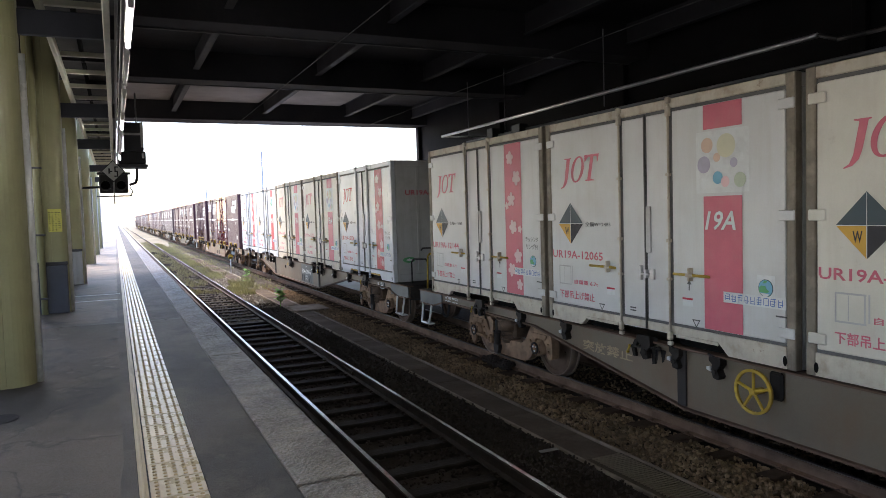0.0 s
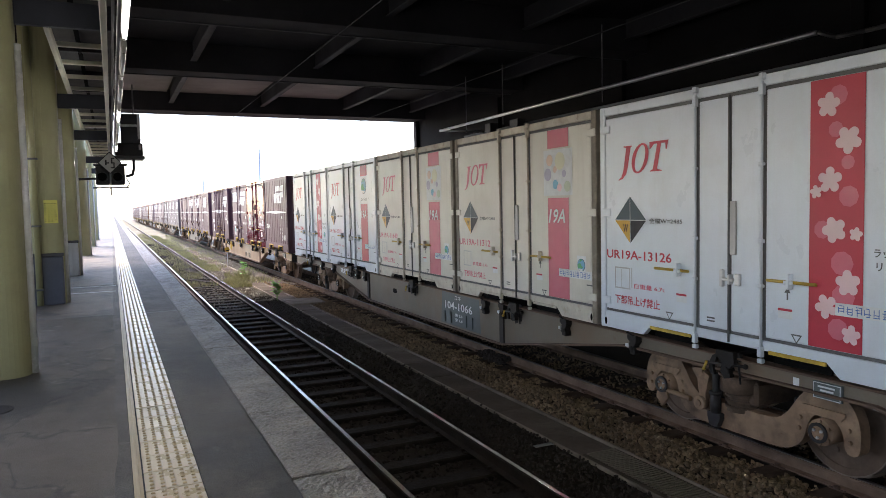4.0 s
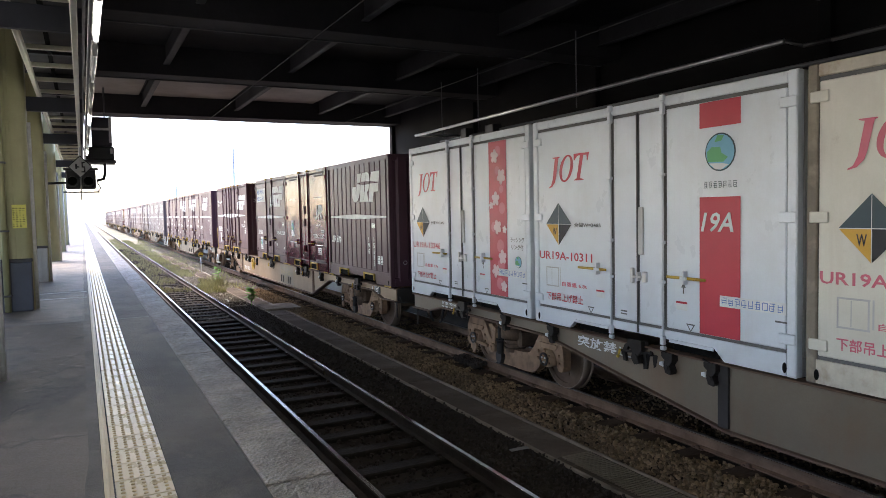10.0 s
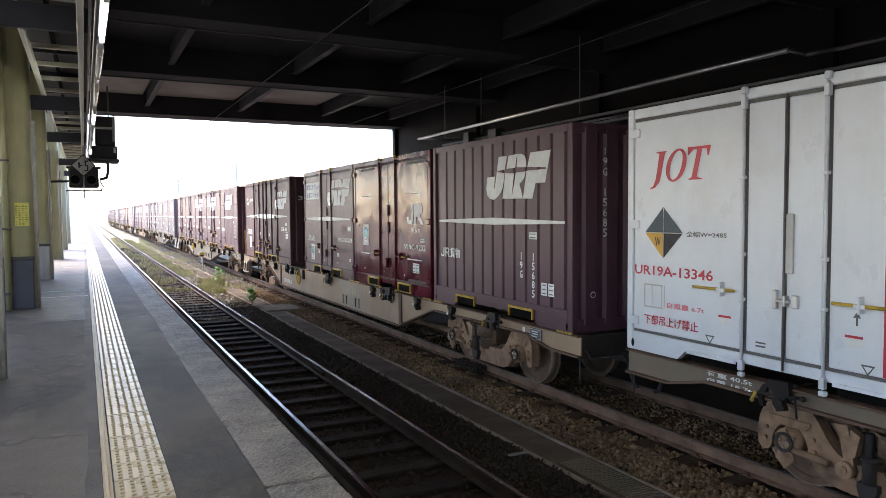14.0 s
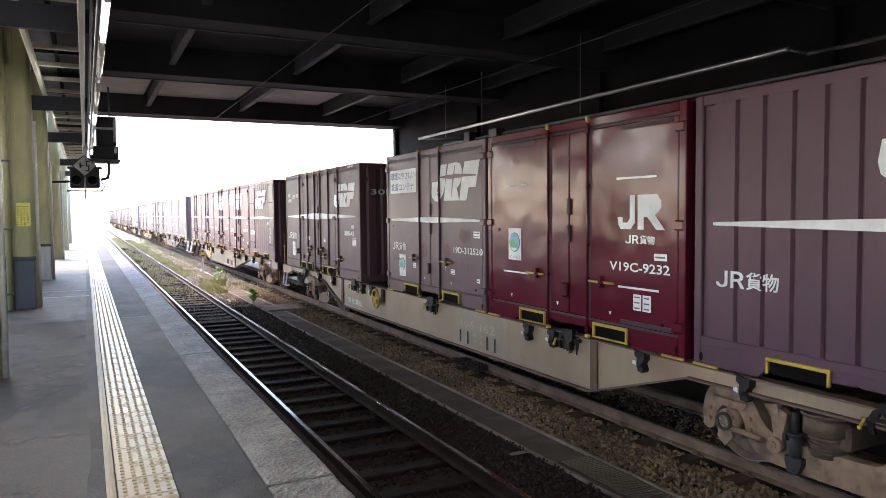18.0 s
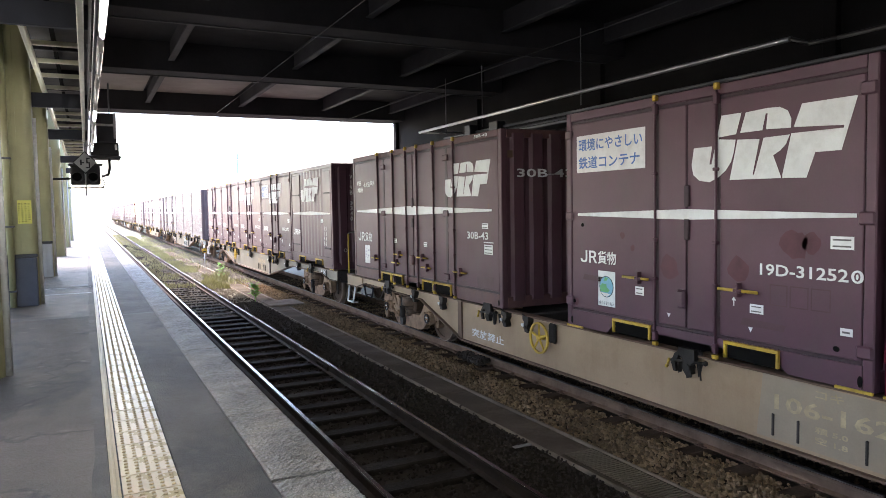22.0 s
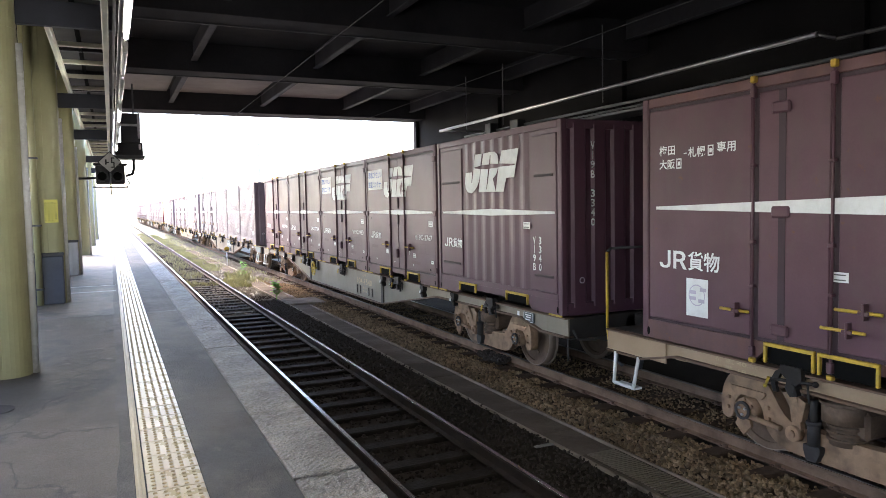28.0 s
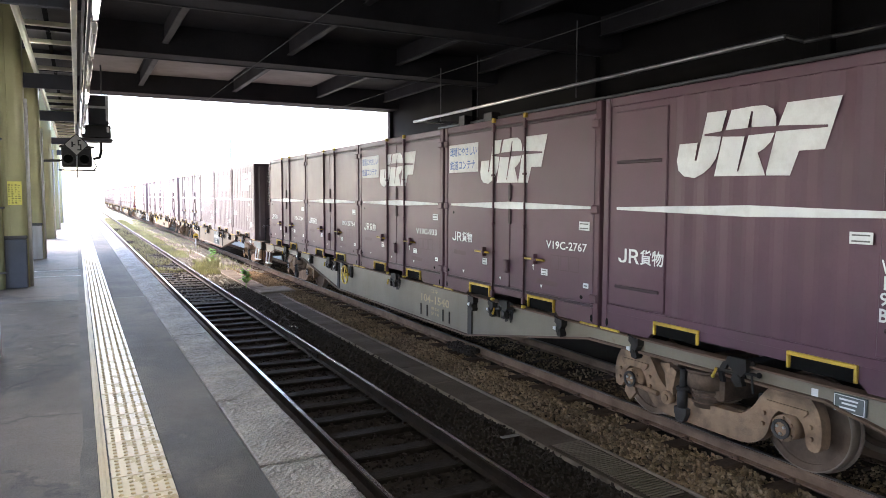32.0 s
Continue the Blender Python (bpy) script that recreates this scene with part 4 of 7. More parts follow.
part("pipe_branch", _b, "galv", hung)
for _y in (17.0, 15.05, 11.2):
    part("hanger_rod", bm_of(cyl, (PIPE_X, _y, PIPE_Z - 0.25), (PIPE_X, _y, 5.85), 0.012, 6), "beam_grey", hung)
cond = thing("cable_conduit", "dark cable conduits and trays under the roof", "conduit")
for _x, _z, _r in ((4.3, 4.42, 0.03), (4.5, 4.36, 0.022), (4.7, 4.5, 0.03)):
    part("conduit", bm_of(cyl, (_x, 18.5, _z), (_x, -8, _z), _r, 8), "beam_grey", cond)
part("tray", bm_of(box, 4.15, 4.8, -8, 18.2, 4.2, 4.26, 0.01), "beam_grey", cond)
for _y in (16.0, 10.0, 4.0, -2.0):
    part("tray_bracket", bm_of(box, 4.7, 6.0, _y - 0.03, _y + 0.03, 4.14, 4.2, 0.006), "black_steel", cond)
part("junction_box", bm_of(box, 4.1, 4.35, 16.6, 16.9, 4.27, 4.6, 0.015), "black_steel", cond)
part("junction_box", bm_of(box, 4.1, 4.35, 15.2, 15.6, 4.27, 4.55, 0.015), "black_steel", cond)


# ---- fluorescent lamps ----
def lamp(y, lit, x=-4.95, z=3.86, stem=0.30, glow_of="tube_lit"):
    t = thing("fluorescent_lamp", "lit white fluorescent tube lamp under the roof" if lit else "unlit white fluorescent tube lamp under the canopy", "lamp", "platform lamps", at=(x, y, z))
    part("housing", bm_of(box, -0.028, 0.028, -0.62, 0.62, 0.02, 0.08, 0.01), "steel_white", t)
    part("tube", bm_of(cyl, (0, -0.59, -0.002), (0, 0.59, -0.002), 0.017, 10), glow_of if lit else "tube_off", t)
    for e in (-0.605, 0.605):
        part("socket", bm_of(box, -0.02, 0.02, e - 0.015, e + 0.015, -0.03, 0.03, 0.004), "steel_white", t)
    if stem:
        part("stem", bm_of(cyl, (0, 0, 0.09), (0, 0, stem), 0.012, 8), "steel_white", t)
    else:
        part("wall_bracket", bm_of(box, 0.0, 6.0 - x, -0.02, 0.02, 0.09, 0.12, 0.004), "beam_grey", t)


for _y, _lit in ((-16.5, True), (-13.0, True), (-9.5, True), (-6.0, True), (-2.5, True), (1.6, True), (3.7, True), (5.72, True), (7.48, False), (9.5, False), (11.5, True), (13.55, False), (15.5, False), (17.4, True), (20.5, True), (24.0, False)):
    lamp(_y, _lit)
for _y in (7.3, 9.1):
    lamp(_y, True, 5.6, 4.2, 0, "tube_dim")

# ---- platform canopy ----
canopy = thing("platform_canopy", "cream and grey steel canopy frame over the platform", "canopy", kind="structure")
part("edge_girder", bm_of(box, -5.13, -5.07, -20, 40, 4.18, 4.42, 0.008), "cream_light", canopy, "cream steel channel")
part("edge_girder", bm_of(box, -5.70, -5.645, -20, 40, 4.46, 4.58, 0.008), "cream_light", canopy, "cream steel channel")
for _y in (-10.1, -4.2, 1.7, 7.85, 13.75, 19.6, 28.5, 36.1):
    part("cross_girder", bm_of(box, -5.88, -5.0, _y - 0.10, _y - 0.02, 4.22, 4.46, 0.008), "girder_dark", canopy)
_p = mesh_from("slat", bm_of(box, -5.72, -5.13, -0.035, 0.035, 4.56, 4.62, 0.005), "cream_light")
for _k in range(46):
    _s = part("slat", _p, "", canopy)
    _s.location = (0, -18 + _k * 1.18, 0)
part("soffit", bm_of(box, -5.76, -5.0, -20, 40, 4.70, 4.74), "canopy_panel", canopy)
part("soffit_line", bm_of(box, -5.43, -5.38, -20, 38, 4.63, 4.69), "void", canopy, "dark cable tray")
for _x, _z in ((-4.98, 4.12), (-5.02, 4.22), (-4.93, 4.05)):
    part("conduit", bm_of(cyl, (_x, -18, _z), (_x, 30, _z), 0.014, 8), "galv" if _x > -5 else "beam_grey", canopy)
for _k in range(30):
    part("purlin", bm_of(box, -5.74, -5.05, -17.4 + 1.18 * _k * 1.5, -17.30 + 1.18 * _k * 1.5, 4.63, 4.69), "black_steel", canopy)
for _y in (5.0, 10.2, 16.0, 22.5):
    part("hanger", bm_of(cyl, (-4.96, _y, 4.12), (-5.02, _y, 4.6), 0.014, 6), "beam_grey", canopy)
part("lamp_rail", bm_of(box, -4.99, -4.93, -18, 27, 4.10, 4.16, 0.006), "beam_grey", canopy)


def column(y, base):
    """A round-cornered cream column with a pipe at its side, and a blue-grey plinth cover where base is set."""
    t = thing("platform_column", "cream-green painted steel column" + (" with a blue-grey base cover" if base else ""), "column", "platform columns", at=(-6.12, y, PLAT))
    w = 0.26
    pts = []
    r = 0.20 if not base else 0.12
    for cx, cy, a0 in ((w - r, w - r, 0), (-w + r, w - r, 90), (-w + r, -w + r, 180), (w - r, -w + r, 270)):
        for k in range(9):
            a = radians(a0 + 11.25 * k)
            pts.append((cx + r * math.cos(a), cy + r * math.sin(a)))
    part("shaft", bm_of(prism, pts, 0, 5.52, "z"), "cream", t)
    part("shaft_band", bm_of(prism, [(1.008 * a, 1.008 * b) for a, b in pts], 3.22, 3.245, "z"), "cream", t)
    part("seam_cover", bm_of(box, -0.03, 0.03, -w - 0.008, -w + 0.01, 0.02, 5.5, 0.003), "cream", t)
    # glossy white tube added in place of the bright reflection on the column's edge
    part("down_pipe", bm_of(cyl, (w + 0.02, -0.05, 0), (w + 0.02, -0.05, 3.1), 0.034, 12), "steel_white", t, "white tube standing in for the column's edge highlight")
    part("down_pipe", bm_of(cyl, (-0.12, -w - 0.06, 0), (-0.12, -w - 0.06, 5.5), 0.05, 12), "cream", t)
    for z in (0.25, 1.3, 2.4):
        part("clamp", bm_of(box, -0.19, -0.05, -w - 0.12, -w + 0.01, z, z + 0.03, 0.004), "beam_grey", t)
    if base:
        part("base_cover", bm_of(box, -w - 0.03, w - 0.02, -w - 0.03, w - 0.02, 0.0, 0.80, 0.015), "blue_grey" if base == 1 else "end_grey", t)
        part("base_trim", bm_of(box, -w - 0.02, w - 0.01, -w - 0.02, w - 0.01, 0.80, 0.86, 0.01), "wall_trim_grey", t)
    return t


for _y, _b in ((-10.1, 0), (-4.2, 0), (7.75, 0), (13.62, 1), (19.45, 2), (28.4, 0), (36.0, 0), (44.4, 0)):
    column(_y, _b)

sign = thing("warning_sign", "yellow paper warning notice stuck on the column", "sign", at=(-6.02, 13.33, 2.46))
part("sheet", bm_of(box, -0.10, 0.10, -0.006, 0.0, -0.18, 0.20), "sign_yellow", sign)
_b = bmesh.new()
_q = random.Random(4)
for _x in (-0.075, -0.03, 0.02, 0.065):
    for _k in range(9):
        _z = -0.155 + 0.036 * _k
        if _q.random() < 0.85:
            box(_b, _x - 0.016, _x + _q.uniform(0.0, 0.016), -0.0095, -0.006, _z, _z + _q.uniform(0.008, 0.02))
part("print", _b, "decal_olive", sign, "unreadable dark lines of print")

# hanging sign and signal under the canopy
sig = thing("departure_signal", "black hanging signal lamp box with a white diamond plate", "signal", at=(-5.1, 20.0, 0))
part("lamp_box", bm_of(box, -0.34, 0.34, -0.15, 0.2, 3.14, 3.62, 0.03), "black_steel", sig)
for _x in (-0.19, 0.17):
    _b = bmesh.new()
    ring(_b, (_x, 3.34), 0.11, 0.14, -0.30, -0.14, 20, "y")
    part("lens_hood", _b, "black_steel", sig)
    part("lens", bm_of(cyl, (_x, -0.165, 3.34), (_x, -0.145, 3.34), 0.11, 18), "void", sig, "dark unlit lens")
part("hood", bm_of(box, -0.38, 0.40, -0.32, -0.15, 3.60, 3.66, 0.02), "black_steel", sig)
_b = bmesh.new()
pipe(_b, [(-0.36, -0.24, 3.06), (0.36, -0.24, 3.06), (0.44, -0.24, 3.16), (0.36, -0.24, 3.30)], 0.016, 8)
part("guard_rail", _b, "beam_grey", sig)
part("under_rail", bm_of(cyl, (-0.4, -0.2, 3.06), (0.42, -0.2, 3.06), 0.02, 8), "beam_grey", sig)
part("drop_rod", bm_of(cyl, (0.0, -0.2, 2.86), (0.0, -0.2, 4.3), 0.02, 8), "galv", sig)
_b = bmesh.new()
prism(_b, [(-0.28, 3.68), (0.0, 3.40), (0.28, 3.68), (0.0, 3.96)], -0.345, -0.33, "y")
part("plate_rim", _b, "black_steel", sig, "dark rim of the diamond plate")
_b = bmesh.new()
prism(_b, [(-0.25, 3.68), (0.0, 3.43), (0.25, 3.68), (0.0, 3.93)], -0.36, -0.345, "y")
part("diamond_plate", _b, "end_grey", sig, "dull white diamond plate")
_b = bmesh.new()
for _q in ((-0.11, -0.07, 3.62, 3.75), (-0.07, -0.02, 3.66, 3.69), (0.02, 0.11, 3.54, 3.57), (0.08, 0.11, 3.57, 3.66), (0.03, 0.11, 3.66, 3.69), (0.03, 0.06, 3.69, 3.80), (0.06, 0.11, 3.77, 3.80)):
    box(_b, _q[0], _q[1], -0.366, -0.36, _q[2], _q[3])
part("plate_mark", _b, "ink", sig)
_b = bmesh.new()
pipe(_b, [(0.36, 0.0, 3.35), (0.52, 0.0, 3.40), (0.56, 0.0, 3.55), (0.56, 0.0, 3.85)], 0.035, 8)
part("bracket", _b, "black_steel", sig)
_b = bmesh.new()
pipe(_b, [(-0.34, 0.0, 3.3), (-0.85, 0.0, 3.28), (-0.9, 0.0, 3.9)], 0.03, 8)
part("bracket", _b, "black_steel", sig)
box_s = thing("hanging_sign_box", "black sign box hung from the canopy edge", "sign", at=(-4.55, 20.3, 0))
part("case", bm_of(box, -0.25, 0.2, -0.4, 0.4, 4.22, 4.95, 0.02), "wall_trim_grey", box_s)
part("foot_case", bm_of(box, -0.42, 0.24, -0.44, 0.4, 3.88, 4.20, 0.02), "black_steel", box_s)
part("shelf", bm_of(box, -0.44, 0.28, -0.5, 0.4, 3.80, 3.87, 0.01), "wall_trim_grey", box_s)
part("knob", bm_of(box, 0.14, 0.20, -0.50, -0.44, 4.02, 4.16, 0.012), "steel_white", box_s, "small white knob")
part("edge_strip", bm_of(box, -0.27, -0.25, -0.42, -0.38, 4.1, 4.9), "beam_grey", box_s)
part("tee_bracket", bm_of(box, -0.33, 0.16, -0.47, -0.44, 4.61, 4.67, 0.006), "steel_white", box_s, "pale tee bracket")
part("tee_bracket", bm_of(box, 0.13, 0.20, -0.47, -0.44, 4.30, 4.95, 0.006), "steel_white", box_s, "pale tee bracket")
part("foot_strip", bm_of(box, -0.3, 0.22, -0.44, -0.4, 3.78, 3.86, 0.01), "beam_grey", box_s)
part("hanger", bm_of(cyl, (0.06, 0, 4.95), (0.06, 0, 5.76), 0.02, 8), "beam_grey", box_s)


# ---- plants ----
def grass(count, x0, x1, y0, y1, h, wild):
    """Thin bent blades as one mesh."""
    x, y = rng.uniform(x0, x1, count), y0 + (y1 - y0) * rng.uniform(0, 1, count) ** 1.3
    keep = np.array([noise.noise((a * 0.9, b * 0.35, 3.1)) > wild for a, b in zip(x, y)])
    x, y = x[keep], y[keep]
    n = len(x)
    a, hh, w = rng.uniform(0, 6.28, n), h * rng.uniform(0.4, 1.3, n), rng.uniform(0.006, 0.014, n)
    lean = rng.uniform(0.1, 0.7, n) * hh
    ca, sa = np.cos(a), np.sin(a)
    z0 = np.where((x > -1.62) & (x < 0.25), -0.17, GROUND - 0.01)
    v = np.stack([np.stack([x - w * sa, y + w * ca, z0], -1), np.stack([x + w * sa, y - w * ca, z0], -1),
                  np.stack([x + lean * 0.4 * ca + w * 0.7 * sa, y + lean * 0.4 * sa - w * 0.7 * ca, z0 + hh * 0.6], -1),
                  np.stack([x + lean * 0.4 * ca - w * 0.7 * sa, y + lean * 0.4 * sa + w * 0.7 * ca, z0 + hh * 0.6], -1),
                  np.stack([x + lean * ca, y + lean * sa, z0 + hh], -1)], 1).reshape(-1, 3)
    k = 5 * np.arange(n)
    fs = [list(f) for f in np.stack([k, k + 1, k + 2, k + 3], -1).tolist()] + np.stack([k + 3, k + 2, k + 4], -1).tolist()
    me = bpy.data.meshes.new("grass")
    me.from_pydata(v.tolist(), [], fs)
    me.materials.append(M["grass"])
    return tagged(new("grass", me), "sunlit yellow-green grass and weeds between the tracks", "grass", kind="stuff")


grass(12000, -1.75, -0.95, 24.0, 80.0, 0.17, -0.15)
grass(9000, -2.9, -1.85, 25.5, 90.0, 0.15, -0.2)
grass(6500, -0.9, 0.4, 25.0, 80.0, 0.17, 0.0)
grass(4000, -3.8, -3.0, 26.0, 90.0, 0.12, -0.1)
grass(220, -0.95, -0.6, 26.2, 27.4, 0.34, -0.6)


def weed(x, y, h, leaves):
    t = thing("weed_plant", "leafy bright green weed growing beside the cable trough", "plant", at=(x, y, -0.14))
    part("stem", bm_of(cyl, (0, 0, 0), (0.02, 0, h * 0.8), 0.012, 6, 0.005), "leaf", t)
    r = random.Random(int(x * 100))
    for k in range(leaves):
        bm = bmesh.new()
        a, z, ln = r.uniform(0, 6.28), h * r.uniform(0.25, 0.85), r.uniform(0.12, 0.22)
        d = Vector((math.cos(a), math.sin(a), r.uniform(-0.3, 0.5))).normalized()
        s = Vector((-math.sin(a), math.cos(a), 0)) * ln * 0.28
        p = Vector((0, 0, z))
        v = [bm.verts.new(q) for q in (p, p + d * ln * 0.45 + s, p + d * ln, p + d * ln * 0.45 - s, p + d * ln * 0.5 + Vector((0, 0, 0.02)))]
        for i, j in ((0, 1), (1, 2), (2, 3), (3, 0)):
            bm.faces.new((v[i], v[j], v[4]))
        part("leaf", bm, "leaf", t)


weed(-1.02, 19.85, 0.60, 70)
weed(-0.76, 26.8, 0.75, 30)

_b = bmesh.new()
box(_b, -0.11, 0.11, -0.03, 0.03, 0.0, 0.012, 0.004)
one("litter_scrap", _b, "concrete", "pale flat scrap lying on the dark grit", "litter", at=(-1.11, 6.15, -0.105))

# small marker post beside the track
_mk = thing("track_marker", "yellow and black round marker on a short post", "marker post", at=(-0.47, 33.0, -0.17))
part("post", bm_of(cyl, (0, 0, 0), (0, 0, 0.75), 0.02, 8), "galv", _mk)
_b = bmesh.new()
cyl(_b, (0, -0.03, 0.83), (0, 0.0, 0.83), 0.11, 20)
part("plate", _b, "yellow", _mk)
part("plate_mark", bm_of(box, -0.075, 0.075, -0.036, -0.03, 0.75, 0.81, 0.004), "ink", _mk, "black lower band")

# distant masts beyond the roof
for _x, _y in ((-14.5, 75.0), (9.0, 75.0), (-14.5, 125.0), (9.0, 125.0)):
    _p = thing("line_mast", "thin grey overhead-line mast far down the line", "mast", "line masts", at=(_x, _y, -0.3))
    part("post", bm_of(cyl, (0, 0, 0), (0, 0, 9.5), 0.14, 10, 0.1), "galv", _p)
    part("arm", bm_of(cyl, (0, 0, 8.3), (3.0 if _x < 0 else -3.0, 0, 8.6), 0.04, 8), "galv", _p)


# ---- the freight train ----
SHARED = {}
WIDTH, BASE, TOP = 2.45, 1.0, 3.5


def shared(key, name, material, fn):
    """One mesh for all alike parts."""
    if (key, material) not in SHARED:
        bm = bmesh.new()
        fn(bm)
        SHARED[key, material] = mesh_from(name, bm, material)
    return SHARED[key, material]


class Box:
    """A container under construction: u runs from its far end to its near end, z is the height over the rail, x the depth from the side that shows."""

    def __init__(self, kind, label, length, group="train containers"):
        self.kind, self.length = kind, length
        self.ob = thing("freight_container", label, "freight container", group)

    def side(self, d=0.004):
        inset = 0.0 if self.kind == "ribbed" else 0.005
        return lambda u, z: (-WIDTH / 2 + inset - d, self.length / 2 - u, z - BASE)

    def end(self, d=0.004):
        return lambda v, z: (v - WIDTH / 2, -self.length / 2 - d, z - BASE)

    def box(self, bm, x0, x1, u0, u1, z0, z1, c=0.0):
        box(bm, x0 - WIDTH / 2, x1 - WIDTH / 2, self.length / 2 - u0, self.length / 2 - u1, z0 - BASE, z1 - BASE, c)

    def rod(self, bm, u, z0, z1, r=0.013, x=-0.016):
        cyl(bm, (x - WIDTH / 2, self.length / 2 - u, z0 - BASE), (x - WIDTH / 2, self.length / 2 - u, z1 - BASE), r, 8)

    def bar(self, bm, u0, u1, z, r=0.017, x=-0.03):
        cyl(bm, (x - WIDTH / 2, self.length / 2 - u0, z - BASE), (x - WIDTH / 2, self.length / 2 - u1, z - BASE), r, 8)

    def add(self, name, material, fn, label="", parent=None, key=None):
        me = shared(key or (self.kind, name, len(self.ob.children_recursive)), name, material, fn) if key != "own" else mesh_from(name, bm_of(fn), material)
        return part(name, me, material, parent or self.ob, label)

    def print(self, name, material, fn, label="", d=0.004):
        """A flat print on the side that shows; fn(bm, to)."""
        return part(name, bm_of(lambda bm: fn(bm, self.side(d))), material, self.ob, label)

    def print_end(self, name, material, fn, label="", d=0.004):
        return part(name, bm_of(lambda bm: fn(bm, self.end(d))), material, self.ob, label)


def shell_outline(length, deep_side, deep_end, spans):
    """Plan of the shell: straight or corrugated on the side that shows and at both ends."""
    def wave(a, b, pitch, edge=(0.12, 0.24)):
        n = max(1, round((b - a) / pitch))
        p, out = (b - a) / n, []
        for k in range(n):
            s = a + k * p
            e, f = edge
            out += [(s + e * p, 0), (s + f * p, 1), (s + (1 - f) * p, 1), (s + (1 - e) * p, 0)]
        return out
    h, w = length / 2, WIDTH / 2
    base = 0.005 + deep_side if deep_side else 0.035
    pts = [(-w + base, h - 0.03)]
    if deep_side:
        for a, b in spans:
            pts += [(-w + base - deep_side * k, h - u) for u, k in wave(a, b, 0.27, (0.03, 0.10) if deep_side > 0.02 else (0.08, 0.42))]
    pts.append((-w + base, -h + 0.03))
    if deep_end:
        pts += [(-w + v, -h + 0.03 - deep_end * k) for v, k in wave(0.12, WIDTH - 0.12, 0.30)]
    pts.append((w - 0.035, -h + 0.03))
    pts.append((w - 0.035, h - 0.03))
    if deep_end:
        pts += [(-w + v, h - 0.03 + deep_end * k) for v, k in reversed(wave(0.12, WIDTH - 0.12, 0.30))]
    return pts


def frame_of(b, paint, trim, end_paint, deep_side=0.0, deep_end=0.03, spans=((0.12, 3.6),), apron=True, post=None):
    """Shell, roof, posts, rails and corner castings."""
    L = b.length
    k = (L, paint, deep_side, deep_end, spans)
    b.add("shell", paint, lambda bm: prism(bm, shell_outline(L, deep_side, deep_end, spans), 1.10 - BASE, 3.44 - BASE, "z"), key=("shell", *k))
    if end_paint != paint:
        # end wall and ribs greyer than the sides, shade put into the colour
        b.add("end_panel", end_paint, lambda bm: b.box(bm, 0.10, WIDTH - 0.10, L - 0.035, L - 0.004, 1.16, 3.38, 0.004), "end wall, greyed to paint in its shade", key=("endp", L))
        for q in range(1, 5):
            b.add("end_rib", end_paint, lambda bm: b.box(bm, 0.1 + 0.45 * q, 0.16 + 0.45 * q, L - 0.01, L + 0.012, 1.2, 3.34, 0.005), key=("endrib", L, q))
    b.add("roof", paint, lambda bm: b.box(bm, 0.02, WIDTH - 0.02, 0.02, L - 0.02, 3.44, TOP - 0.005, 0.012), key=("roof", L))
    for x0 in (0.0, WIDTH - 0.09):
        for u0 in (0.0, L - 0.09):
            b.add("corner_post", post or trim, lambda bm: b.box(bm, x0, x0 + 0.09, u0, u0 + 0.09, BASE, TOP, 0.01), key=("post", L, x0, u0))
    b.add("top_rail", trim, lambda bm: b.box(bm, 0.004, 0.06, 0.09, L - 0.09, 3.40, TOP - 0.002, 0.008), key=("trail", L))
    a = 0.72 if L < 5 else 1.45
    if apron:
        out = [(0.09, 1.005), (a, 1.005), (a + 0.12, 1.115), (L - a - 0.12, 1.115), (L - a, 1.005), (L - 0.09, 1.005), (L - 0.09, 1.195), (0.09, 1.195)]
        b.add("bottom_rail", trim, lambda bm: prism(bm, [(L / 2 - u, z - BASE) for u, z in out], 0.002 - WIDTH / 2, 0.06 - WIDTH / 2, "x"), key=("brail", L))
    else:
        b.add("bottom_rail", trim, lambda bm: b.box(bm, 0.005, 0.06, 0.09, L - 0.09, 1.0, 1.2, 0.006), key=("brail2", L))
    b.add("end_rail", trim if end_paint == paint else end_paint, lambda bm: b.box(bm, 0.09, WIDTH - 0.09, L - 0.06, L - 0.006, 1.0, 1.16, 0.006), key=("erail", L))
    b.add("end_rail", trim if end_paint == paint else end_paint, lambda bm: b.box(bm, 0.09, WIDTH - 0.09, L - 0.06, L - 0.006, 3.38, TOP - 0.003, 0.006), key=("erail2", L))
    for u in (0.10, L - 0.10):
        # flat black disc paints the shade of a corner hole
        b.add("lock_hole", "void", lambda bm: [disc(bm, u, 1.075, 0.022, b.side(0.009), 12, 0.045)], key=("hole", L, u))


def fork_pockets(b, colour, spans, z0=1.035, z1=1.19):
    for u0, u1 in spans:
        # no recess here: a black panel paints the pocket's shade
        b.add("fork_pocket", "void", lambda bm: b.box(bm, -0.002, 0.02, u0 + 0.03, u1 - 0.03, z0, z1 - 0.02), "flat black panel painting a fork pocket's shade", key=("pocket", b.length, u0, u1))
        b.add("pocket_frame", colour, lambda bm: [b.box(bm, -0.03, 0.0, u0, u1, z1 - 0.032, z1, 0.004), b.box(bm, -0.03, 0.0, u0, u0 + 0.025, z0, z1 - 0.032, 0.004), b.box(bm, -0.03, 0.0, u1 - 0.025, u1, z0, z1 - 0.032, 0.004)] + ([b.box(bm, -0.03, 0.0, u0, u1, z0 - 0.014, z0, 0.004)] if b.kind == "red" else []), "yellow pocket frame", key=("pframe", b.kind, b.length, u0, u1, z0))


